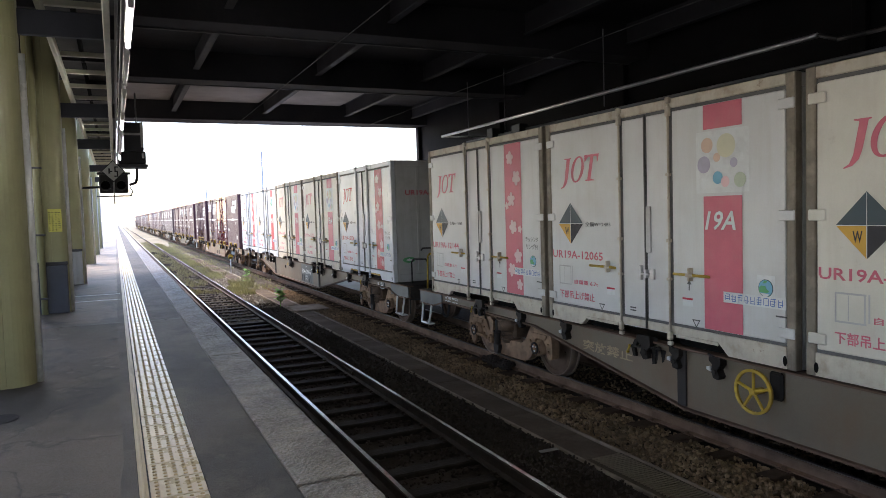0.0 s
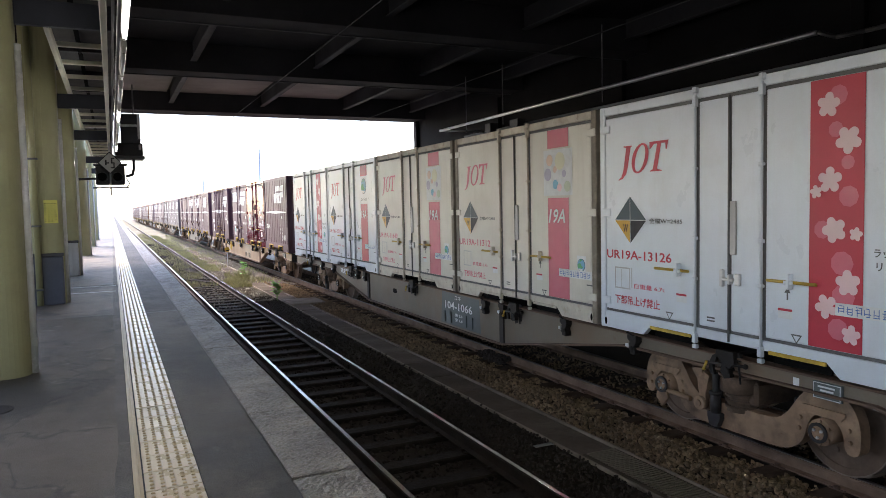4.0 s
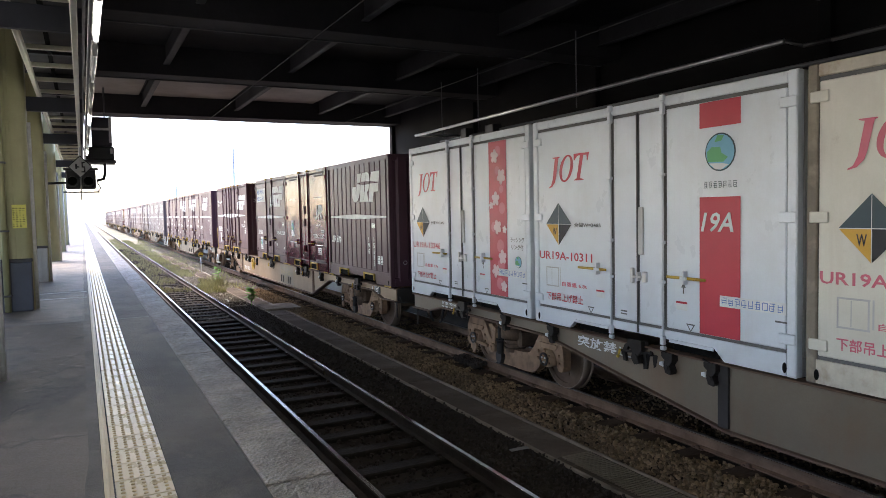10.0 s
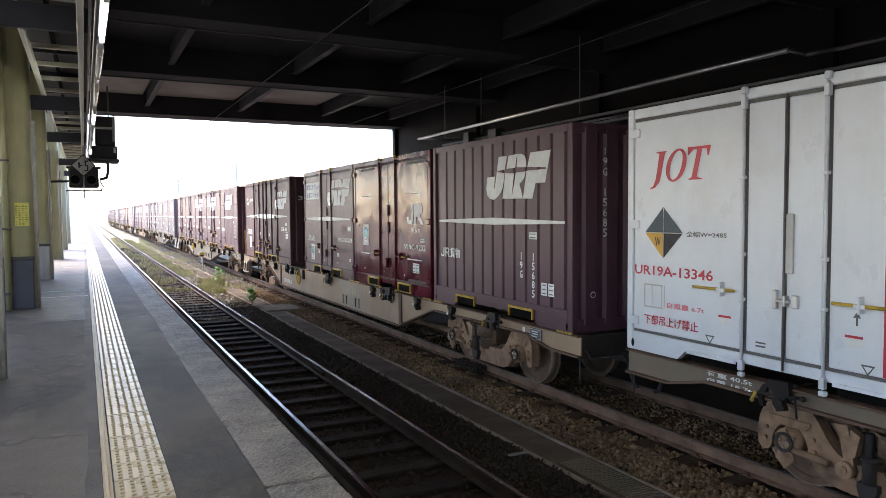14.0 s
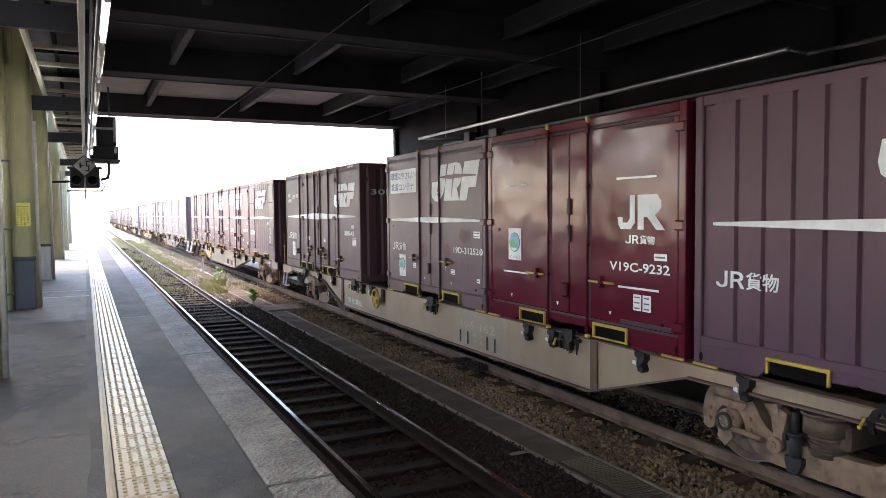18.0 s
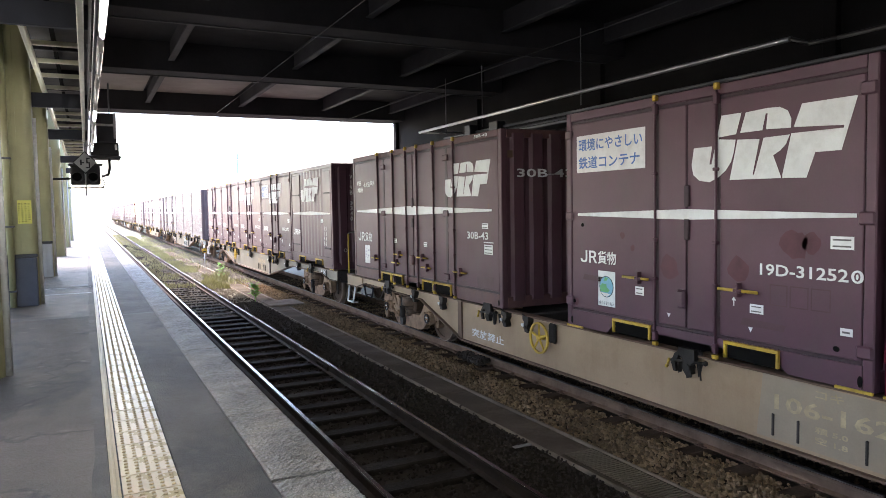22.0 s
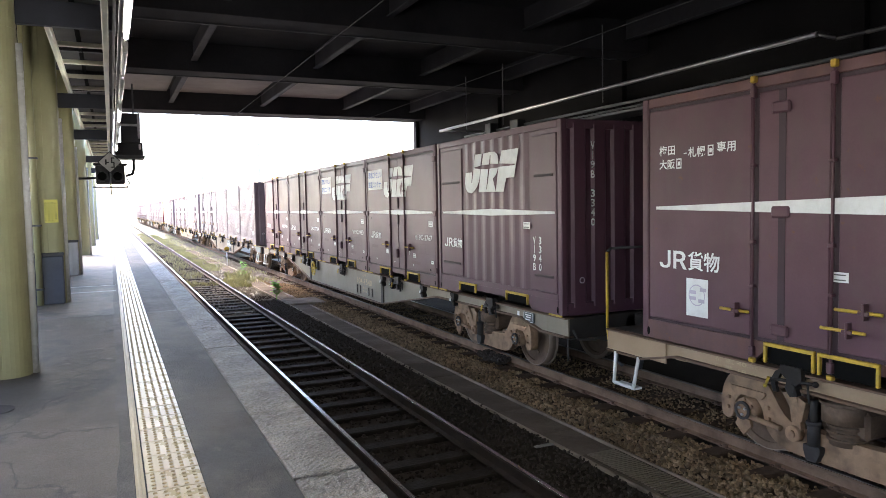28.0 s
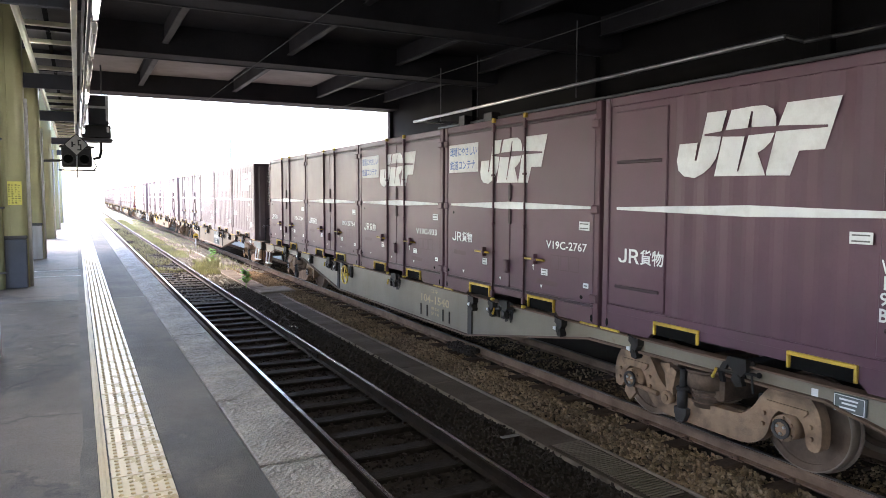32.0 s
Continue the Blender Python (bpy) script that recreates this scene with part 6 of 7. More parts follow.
    if paint != "red":
        for k in range(3):
            b.print("worn_frame", "purple_patch", lambda bm, to: [rect(bm, 2.82 + 0.19 * k, 2.83 + 0.19 * k, 1.56, 1.74, to), rect(bm, 2.98 + 0.19 * k, 2.99 + 0.19 * k, 1.56, 1.74, to), rect(bm, 2.83 + 0.19 * k, 2.98 + 0.19 * k, 1.73, 1.74, to), rect(bm, 2.83 + 0.19 * k, 2.98 + 0.19 * k, 1.56, 1.57, to)], "faint worn frame")
        for u0, u1, z in ((2.52, 2.98, 1.385), (0.30, 0.70, 1.60)):
            b.print("overpainted_line", "purple_patch", lambda bm, to: flat(bm, [(u0, z - 0.03), (u1 - 0.02, z - 0.035), (u1, z + 0.02), (u0 + 0.03, z + 0.035)], to), "overpainted line")
        if touched:
            b.print("check_disc", "decal_white", lambda bm, to: disc(bm, 3.58, 1.86, 0.05, to), "white disc with a nought")
            b.print("check_digit", paint, lambda bm, to: write(bm, "0", 3.555, 3.605, 1.825, 1.895, to), "", 0.008)
            for u, z, r in ((1.66, 1.80, 0.13), (2.50, 1.84, 0.12), (3.05, 2.08, 0.13), (3.20, 2.10, 0.09), (0.98, 2.10, 0.04), (1.14, 1.97, 0.035), (0.18, 1.30, 0.05)):
                q = random.Random(int(u * 100))
                b.print("touch_up", "purple_touch", lambda bm, to: flat(bm, [(u + r * q.uniform(0.75, 1.15) * math.cos(k * 0.45), z + r * q.uniform(0.7, 1.1) * math.sin(k * 0.45)) for k in range(14)], to), "redder touched-up paint", 0.0025)
        for u, z in ((2.45, 1.56), (2.44, 1.53)):
            b.print("arrow", "decal_white", lambda bm, to: flat(bm, [(u - 0.006, z - 0.05), (u + 0.006, z - 0.05), (u + 0.006, z), (u + 0.025, z), (u, z + 0.035), (u - 0.025, z), (u - 0.006, z)], to)) if z > 1.55 else None
    if badge:
        globe(b, badge[0], badge[1], 0.125 if paint == "red" else 0.115)
    if slogan:
        b.print("slogan_card", "decal_white", lambda bm, to: rect(bm, slogan[0], slogan[1], 2.80, 3.22, to), "white slogan card")
        b.print("slogan", "decal_blue", lambda bm, to: [write(bm, "環境にやさしい", slogan[0] + 0.04, slogan[1] - 0.04, 3.04, 3.18, to), write(bm, "鉄道コンテナ", slogan[0] + 0.04, slogan[1] - 0.08, 2.84, 2.98, to)], "dark blue slogan text", 0.008)
    return b.ob


def stacked(bm, body, u, z, size, step, to):
    for k, c in enumerate(body):
        if c != "·":
            write(bm, c, u - size * 0.32, u + size * 0.32, z - k * step - size, z - k * step, to) if c not in "1I-" else rect(bm, u - size * 0.08, u + size * 0.08, z - k * step - size, z - k * step, to)


def ribbed_container(label, number, paint="purple", full=True):
    """A 12-foot container with a corrugated side."""
    L = 3.715
    b = Box("ribbed", label, L)
    spans = ((0.20, L - 0.14),) if full else ((1.00, 2.96),)
    frame_of(b, paint, paint, paint, 0.03 if full else 0.014, 0.035, spans)
    d = -0.001 if full else 0.003
    # pale containers: pocket frames washed out in colour, as by glare
    fork_pockets(b, "yellow" if paint == "purple" else "decal_faded", ((0.82, 1.40), (2.33, 2.92)), 1.06, 1.20)
    for u in (0.0, L - 0.30):
        b.add("corner_shoe", "yellow", lambda bm: b.box(bm, -0.012, 0.01, u, u + 0.30, 0.988, 1.012, 0.004), "yellow corner edge", key=("shoe", L, u))
    b.add("side_foot", paint, lambda bm: b.box(bm, 0.0, 0.02, 0.09, L - 0.09, 1.19, 1.27, 0.006), key=("sfoot",))
    if not full:
        for u0, u1 in ((0.16, 0.93), (3.03, 3.60)):
            b.add("side_panel", paint, lambda bm: b.box(bm, 0.0, 0.03, u0, u1, 1.28, 3.34, 0.01), key=("spanel", u0))
            for z in (2.79, 1.47):
                b.add("vent_slot", "purple_dark", lambda bm: b.box(bm, -0.016, 0.0, u0 + 0.06, u1 - 0.06, z, z + 0.035, 0.008), key=("vent", u0, z))
    u = (1.72, 3.28) if full else (1.06, 2.70)
    wing_logo(b, u[0], u[1], 2.62, 3.21, d=d)
    purple_side(b, L, d=d)
    for k, u in ((0, 2.62 if full else 3.08), (1, 2.90 if full else 3.22)):
        b.print("number", "decal_white", lambda bm, to: stacked(bm, number[k], u, 1.92 if full else 2.0, 0.10, 0.118, to), "white stacked serial number", d)
    company_line(b, 0.26, 0.92, 1.75, 1.90, d)
    notices(b, ((2.80, 2.98, 2.10, 2.19),) + (((3.08, 3.20, 1.40, 1.56), (3.23, 3.35, 1.40, 1.56)) if full else ()), d)
    b.print_end("end_number", "decal_white", lambda bm, to: stacked(bm, number[2], 0.47, 3.22, 0.10, 0.122, to), "pale stacked serial number", 0.02)
    wing_logo(b, 1.42, 2.18, 2.80, 3.10, to_end=True)
    b.print_end("end_badge", "decal_white", lambda bm, to: disc(bm, 0.30, 1.45, 0.04, to, 16), "small round mark", 0.012)
    b.print_end("end_badge_core", paint, lambda bm, to: disc(bm, 0.30, 1.45, 0.030, to, 16), "", 0.015)
    return b.ob


def long_container(label, number):
    """A 20-foot purple container with four door leaves."""
    L = 6.058
    b = Box("long", label, L)
    frame_of(b, "purple_worn", "purple_rust", "purple_worn", 0.0, 0.045, (), post="purple_worn")
    rods = (1.45, 2.21, 2.81, 3.28, 3.93, 4.65)
    doors(b, "purple_worn", "purple_worn", ((0.10, 1.41), (1.49, 2.17), (2.25, 2.77), (2.85, 3.05), (3.09, 3.24), (3.32, 3.89), (3.97, 4.61), (4.69, L - 0.10)), rods, "yellow", ((1.10, 1.42, 1.44), (2.25, 2.63, 1.57), (2.13, 2.50, 1.41), (3.27, 3.69, 1.57), (3.45, 3.80, 1.41), (4.63, 5.05, 1.42)), "purple_dark")
    for u in (1.73, 4.38):
        b.add("panel_joint", "purple_dark", lambda bm: b.box(bm, 0.002, 0.01, u - 0.035, u + 0.035, 1.23, 3.36), key=("ljoint", u))
        for z in (1.27, 2.28, 3.16):
            b.add("hinge", "purple_worn", lambda bm: b.box(bm, -0.03, 0.004, u - 0.09, u + 0.09, z, z + 0.10, 0.015), key=("lhinge", u, z))
    for z in (2.08, 2.44):
        b.add("seam_plate", "purple_dark", lambda bm: b.box(bm, -0.02, 0.006, 3.04, 3.10, z, z + 0.16, 0.006), key=("lseam", z))
    b.add("seam_latch", "purple_rust", lambda bm: b.box(bm, -0.05, 0.006, 2.98, 3.12, 1.42, 1.60, 0.02), key=("llatch",))
    fork_pockets(b, "yellow", ((1.58, 2.07), (2.10, 2.61), (3.45, 3.88), (3.91, 4.53)), 1.02, 1.20)
    for u0, u1, z0, z1 in ((5.35, 5.80, 1.24, 1.42), (4.75, 5.0, 1.225, 1.30)):
        b.print("overpainted_patch", "purple_patch", lambda bm, to: flat(bm, [(u0, z0), (u1, z0 - 0.01), (u1 + 0.03, z1), (u0 - 0.02, z1 - 0.02)], to), "overpainted patch", 0.002)
    wing_logo(b, 4.33, 5.77, 2.58, 3.10)
    m = 3.0
    b.print("white_band", "decal_white", lambda bm, to: flat(bm, [(0.22, 2.355), (m, 2.30), (5.80, 2.36), (5.80, 2.39), (m, 2.46), (0.22, 2.385)], to), "white tapering band", 0.012)
    company_line(b, 0.26, 1.06, 1.76, 1.94)
    b.print("number", "decal_white", lambda bm, to: write(bm, number, 5.05, 5.68, 1.95, 2.06, to), "white serial number")
    notices(b, ((5.50, 5.68, 2.11, 2.19), (5.56, 5.80, 1.74, 1.88), (5.55, 5.82, 1.905, 1.92), (2.20, 2.34, 1.78, 1.86), (3.50, 3.64, 1.76, 1.84)))
    b.print("route_note", "decal_white", lambda bm, to: [write(bm, "梅田", 0.26, 0.48, 2.90, 3.00, to), write(bm, "大阪", 0.26, 0.48, 2.76, 2.86, to), write(bm, "札幌", 0.66, 0.88, 2.86, 2.96, to), write(bm, "専用", 1.02, 1.24, 2.88, 2.98, to), rect(bm, 0.60, 0.64, 2.90, 2.91, to)] + [rect(bm, u0, u1, z0, z1, to) for u, z in ((0.50, 2.76), (0.91, 2.86)) for u0, u1, z0, z1 in ((u, u + 0.07, z, z + 0.012), (u, u + 0.07, z + 0.088, z + 0.10), (u, u + 0.012, z, z + 0.10), (u + 0.058, u + 0.07, z, z + 0.10), (u + 0.02, u + 0.05, z + 0.03, z + 0.07))], "white route note")
    b.print("badge_card", "decal_white", lambda bm, to: rect(bm, 0.64, 0.92, 1.31, 1.68, to), "pale worn badge card")
    def faint(bm, to):
        for k in range(22):
            p = [(0.78 + r * math.cos(2 * math.pi * q / 22), 1.52 + r * math.sin(2 * math.pi * q / 22)) for r, q in ((0.105, k), (0.105, k + 1), (0.095, k + 1), (0.095, k))]
            flat(bm, p, to)
        for u, z in ((0.69, 1.53), (0.69, 1.47), (0.80, 1.45), (0.82, 1.56)):
            rect(bm, u, u + 0.08, z, z + 0.035, to)
    b.print("badge_ring", "decal_lilac", faint, "faint worn badge print", 0.008)
    b.print("top_number", "decal_white", lambda bm, to: write(bm, number, 5.30, 5.68, 3.43, 3.475, to))
    b.print_end("end_number", "decal_white", lambda bm, to: write(bm, number, 0.24, 1.20, 2.83, 2.95, to), "white serial number", 0.022)
    wing_logo(b, 1.42, 2.18, 2.70, 3.00, to_end=True)
    b.print_end("corner_plate", "rust_brown", lambda bm, to: rect(bm, 0.1, 0.3, 3.1, 3.2, to))
    return b.ob


def wagon(label, paint, number, wheel_side, deck_far, patch=None, deep=(2.95, 5.8)):
    """A flat container wagon: v runs along it from its middle towards the far end, z is the height over the rail."""
    t = thing("container_wagon", label, "freight wagon", "train wagons")
    X = lambda x: x - WIDTH / 2
    f = 1 if deck_far else -1
    o = 0.30 * f
    lo, hi = o - 9.8, o + 9.8
    half, flare = deep
    low = [(lo, 0.74), (o - 9.2, 0.74), (o - 8.7, 0.855), (o - flare, 0.83), (o - half, 0.365), (o + half, 0.365), (o + flare, 0.83), (o + 8.7, 0.855), (o + 9.2, 0.74), (hi, 0.74)]
    def sill(x0, x1):
        return bm_of(prism, low + [(hi, 0.975), (lo, 0.975)], X(x0), X(x1), "x")
    part("side_sill", sill(0.07, 0.095), paint, t)
    part("side_sill", sill(WIDTH - 0.095, WIDTH - 0.07), paint, t)
    bm = bmesh.new()
    for (a, za), (b2, zb) in zip(low, low[1:]):
        prism(bm, [(a, za - 0.018), (b2, zb - 0.018), (b2, zb + 0.004), (a, za + 0.004)], X(0.02), X(0.15), "x")
    part("lower_flange", bm, "rust_brown", t, "rusty lower flange")
    bm = bmesh.new()
    box(bm, X(0.02), X(0.16), lo, hi, 0.962, 0.982, 0.004)
    box(bm, X(WIDTH - 0.16), X(WIDTH - 0.02), lo, hi, 0.962, 0.982, 0.004)
    part("upper_flange", bm, "rust_brown", t)
    part("centre_sill", bm_of(box, X(1.0), X(1.45), lo, hi, 0.52, 0.93, 0.01), "under", t)
    for k in range(13):
        v = -9.0 + 1.5 * k
        part("cross_member", bm_of(box, X(0.1), X(WIDTH - 0.1), v - 0.07, v + 0.07, 0.80, 0.96, 0.006), paint if k % 3 == 0 else "under", t)
    for v in (o - half - 0.06, o + half + 0.06):
        part("web_post", bm_of(box, X(0.045), X(0.07), v - 0.06, v + 0.06, 0.38, 0.96, 0.004), "rust_brown" if paint == "wagon_beige" else "under", t)
    for s in (lo, hi):
        part("end_beam", bm_of(box, X(0.08), X(WIDTH - 0.08), s - 0.12 if s > 0 else s, s if s > 0 else s + 0.12, 0.70, 0.97, 0.01), "under", t)
        d = 1 if s > 0 else -1
        bm = bmesh.new()
        box(bm, X(1.12), X(1.33), s, s + d * 0.22, 0.70, 0.95, 0.02)
        box(bm, X(1.08), X(1.34), s + d * 0.20, s + d * 0.42, 0.68, 0.97, 0.04)
        part("coupler", bm, "under", t)
        for x in (0.7, 1.75):
            bm = bmesh.new()
            pipe(bm, [(X(x), s, 0.72), (X(x), s + d * 0.12, 0.62), (X(x), s + d * 0.2, 0.40), (X(x), s + d * 0.28, 0.36)], 0.022, 8)
            part("brake_hose", bm, "ink", t)
        bm = bmesh.new()
        pipe(bm, [(X(0.15), s - d * 0.05, 0.85), (X(0.15), s + d * 0.10, 0.72), (X(0.4), s + d * 0.14, 0.70)], 0.016, 8)
        cyl(bm, (X(0.1), s - d * 0.05, 0.86), (X(0.1), s - d * 0.05, 0.42), 0.012, 6)
        part("uncoupling_lever", bm, "under", t)
    # container locks and brackets on the side that shows
    def lock_shape(bm):
        box(bm, -0.02, 0.03, -0.13, 0.13, -0.04, 0.04, 0.015)
        prism(bm, [(-0.10, 0.05), (-0.11, -0.05), (-0.05, -0.11), (-0.07, -0.19), (0.0, -0.21), (0.05, -0.15), (0.03, -0.07), (0.11, -0.01), (0.10, 0.05)], -0.075, -0.02, "x")
        prism(bm, [(0.09, 0.02), (0.12, -0.06), (0.16, -0.12), (0.14, -0.20), (0.18, -0.20), (0.21, -0.11), (0.16, -0.02)], -0.06, -0.025, "x")
        cyl(bm, (-0.05, -0.22, -0.06), (-0.05, 0.24, -0.10), 0.014, 8)
        cyl(bm, (-0.09, -0.02, -0.13), (0.0, -0.02, -0.13), 0.035, 12)
        ball(bm, (-0.05, -0.22, -0.06), 0.026, 8)
        cyl(bm, (-0.055, -0.15, -0.07), (-0.055, -0.17, -0.23), 0.010, 6)
    def cleat_shape(bm):
        prism(bm, [(-0.06, 0.04), (-0.06, -0.03), (-0.02, -0.08), (-0.05, -0.14), (-0.03, -0.17), (0.03, -0.16), (0.05, -0.08), (0.04, -0.03), (0.08, 0.0), (0.08, 0.04)], -0.065, 0.02, "x")
        cyl(bm, (-0.08, 0.01, -0.10), (0.0, 0.01, -0.10), 0.025, 10)
        cyl(bm, (-0.05, 0.0, 0.03), (-0.05, 0.10, 0.06), 0.012, 6)
    LOCK = shared("lock", "container_lock", "grease", lock_shape)
    HOOK = shared("hook", "lock_lever", "yellow", lambda bm: [cyl(bm, (-0.09, 0.20, -0.08), (-0.09, 0.23, -0.15), 0.013, 8), ball(bm, (-0.09, 0.235, -0.16), 0.02, 8)])
    SMALL = shared("cleat", "cleat", "grease", cleat_shape)
    TIP = shared("tip", "cleat_tip", "decal_white", lambda bm: prism(bm, [(0.05, -0.10), (0.10, -0.09), (0.10, -0.06), (0.06, -0.05)], -0.075, -0.055, "x"))
    for v in (-7.6, -3.76, 0.0, 3.80, 7.6):
        lk = part("container_lock", LOCK, "", t)
        lk.location = (X(0.05), v, 0.985)
        part("lock_lever", HOOK, "", lk)
    for v in (-6.3, -5.0, -3.42, -2.87, 2.80, 3.34, 5.3, 6.4):
        lk = part("cleat", SMALL, "", t)
        lk.location = (X(0.05), v, 0.93)
        part("cleat_tip", TIP, "", lk)
    for v in (-3.7, 0.06, 3.74):
        for u0, u1, z in ((-0.16, -0.13, 0.78), (-0.05, 0.02, 0.74), (0.08, 0.13, 0.77)):
            part("grease_stain", bm_of(prism, [(v + u0, z), (v + u1, z - 0.02), (v + u1 + 0.02, 0.9), (v + u0 - 0.03, 0.9)], X(0.066), X(0.0685), "x"), "grease", t, "dark grease run")
    # bogies
    for c in (o - (7.2 if paint == "wagon_green" else 7.1), o + 7.1):
        half_out = [(1.27, 0.27), (1.28, 0.45), (1.26, 0.58), (1.20, 0.69), (1.10, 0.765), (0.98, 0.79), (0.86, 0.775), (0.75, 0.72), (0.67, 0.62), (0.60, 0.51), (0.52, 0.43), (0.42, 0.385)]
        half_in = [(0.42, 0.13), (0.58, 0.15), (0.70, 0.22), (0.76, 0.31), (0.79, 0.45), (0.86, 0.54), (0.95, 0.57), (1.04, 0.54), (1.12, 0.45), (1.14, 0.27)]
        out = [(y, z + 0.02) for y, z in [(-y, z) for y, z in half_out] + half_out[::-1] + half_in[::-1] + [(-y, z) for y, z in half_in]]
        for _ in range(2):
            out = [(a[0] * k + b2[0] * (1 - k), a[1] * k + b2[1] * (1 - k)) for a, b2 in zip(out, out[1:] + out[:1]) for k in (0.75, 0.25)]
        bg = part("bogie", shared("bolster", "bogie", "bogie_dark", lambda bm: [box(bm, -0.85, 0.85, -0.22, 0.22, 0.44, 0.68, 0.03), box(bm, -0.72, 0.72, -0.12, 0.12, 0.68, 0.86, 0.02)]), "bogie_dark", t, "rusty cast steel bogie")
        bg.location = (0, c, 0)
        for s in (-1, 1):
            part("side_frame", shared(("sframe", s), "side_frame", "bogie", lambda bm: prism(bm, out, s * 0.76, s * 0.88, "x")), "", bg)
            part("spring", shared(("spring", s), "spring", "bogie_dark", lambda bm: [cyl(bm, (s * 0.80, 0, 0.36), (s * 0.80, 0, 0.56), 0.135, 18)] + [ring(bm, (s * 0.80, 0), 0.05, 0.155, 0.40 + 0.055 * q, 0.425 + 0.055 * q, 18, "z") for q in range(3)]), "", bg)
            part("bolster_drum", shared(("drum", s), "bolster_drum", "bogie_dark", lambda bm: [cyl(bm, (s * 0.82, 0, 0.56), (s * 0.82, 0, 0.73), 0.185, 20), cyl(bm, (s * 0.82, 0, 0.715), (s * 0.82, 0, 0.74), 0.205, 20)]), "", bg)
            part("brake_bracket", shared(("bbracket", s), "brake_bracket", "bogie", lambda bm: [prism(bm, [(0.34, 0.40), (0.42, 0.38), (0.46, 0.60), (0.54, 0.70), (0.40, 0.72), (0.36, 0.58)], s * 0.875, s * 0.93, "x"), prism(bm, [(0.28, 0.66), (0.32, 0.48), (0.36, 0.48), (0.36, 0.70)], s * 0.88, s * 0.95, "x")]), "", bg)
            part("damper", shared(("damper", s), "damper", "under", lambda bm: [cyl(bm, (s * 0.92, 0.22, 0.30), (s * 0.92, 0.22, 0.50), 0.052, 12), cyl(bm, (s * 0.92, 0.22, 0.50), (s * 0.92, 0.22, 0.70), 0.032, 10), cyl(bm, (s * 0.92, 0.22, 0.485), (s * 0.92, 0.22, 0.515), 0.062, 12), prism(bm, [(0.14, 0.30), (0.14, 0.25), (0.18, 0.16), (0.27, 0.16), (0.30, 0.25), (0.30, 0.30)], s * 0.885, s * 0.95, "x")]), "", bg)
            for a in (-0.95, 0.95):
                part("axle_box", shared(("abox", s, a), "axle_box", "bogie", lambda bm: [cyl(bm, (s * 0.74, a, 0.43), (s * 0.93, a, 0.43), 0.115, 20), cyl(bm, (s * 0.93, a, 0.43), (s * 0.96, a, 0.43), 0.075, 12)] + [cyl(bm, (s * 0.93, a + 0.095 * math.cos(q), 0.43 + 0.095 * math.sin(q)), (s * 0.95, a + 0.095 * math.cos(q), 0.43 + 0.095 * math.sin(q)), 0.018, 6) for q in (0.5, 1.57, 2.6, 3.7, 4.7, 5.8)]), "", bg)
                part("axle_cap", shared(("acap", s, a), "axle_cap", "under", lambda bm: [ring(bm, (a, 0.43), 0.062, 0.088, s * 0.955, s * 0.972, 20)]), "", bg)
                part("cap_bolts", shared(("abolt", s, a), "cap_bolts", "galv", lambda bm: [cyl(bm, (s * 0.955, a + 0.04 * math.cos(q), 0.43 + 0.04 * math.sin(q)), (s * 0.975, a + 0.04 * math.cos(q), 0.43 + 0.04 * math.sin(q)), 0.014, 6) for q in (0.5, 2.6, 4.7)]), "", bg)
                part("guide_plate", shared(("gplate", s, a), "guide_plate", "bogie", lambda bm: [prism(bm, [(a - 0.20, 0.60), (a - 0.16, 0.56), (a + 0.16, 0.56), (a + 0.20, 0.60), (a + 0.20, 0.63), (a - 0.20, 0.63)], s * 0.87, s * 0.90, "x")] + [cyl(bm, (s * 0.87, a + y, z), (s * 0.905, a + y, z), 0.02, 6) for y, z in ((-0.23, 0.50), (0.23, 0.50), (-0.24, 0.40), (0.24, 0.40))]), "", bg)
                part("brake_block", shared(("brake", s, a), "brake_block", "under", lambda bm: box(bm, s * 0.50, s * 0.62, a * 0.50 - 0.05, a * 0.50 + 0.05, 0.22, 0.58, 0.02)), "", bg)
            part("tie_rod", shared(("tie", s), "tie_rod", "bogie", lambda bm: [cyl(bm, (s * 0.93, 0.93, 0.38), (s * 0.93, 0.55, 0.36), 0.028, 8), cyl(bm, (s * 0.89, 0.40, 0.36), (s * 0.97, 0.40, 0.36), 0.07, 14), cyl(bm, (s * 0.97, 0.40, 0.36), (s * 0.985, 0.40, 0.36), 0.035, 12), prism(bm, [(0.84, 0.30), (0.93, 0.20), (1.02, 0.28), (1.00, 0.36), (0.86, 0.36)], s * 0.94, s * 0.97, "x")]), "", bg)
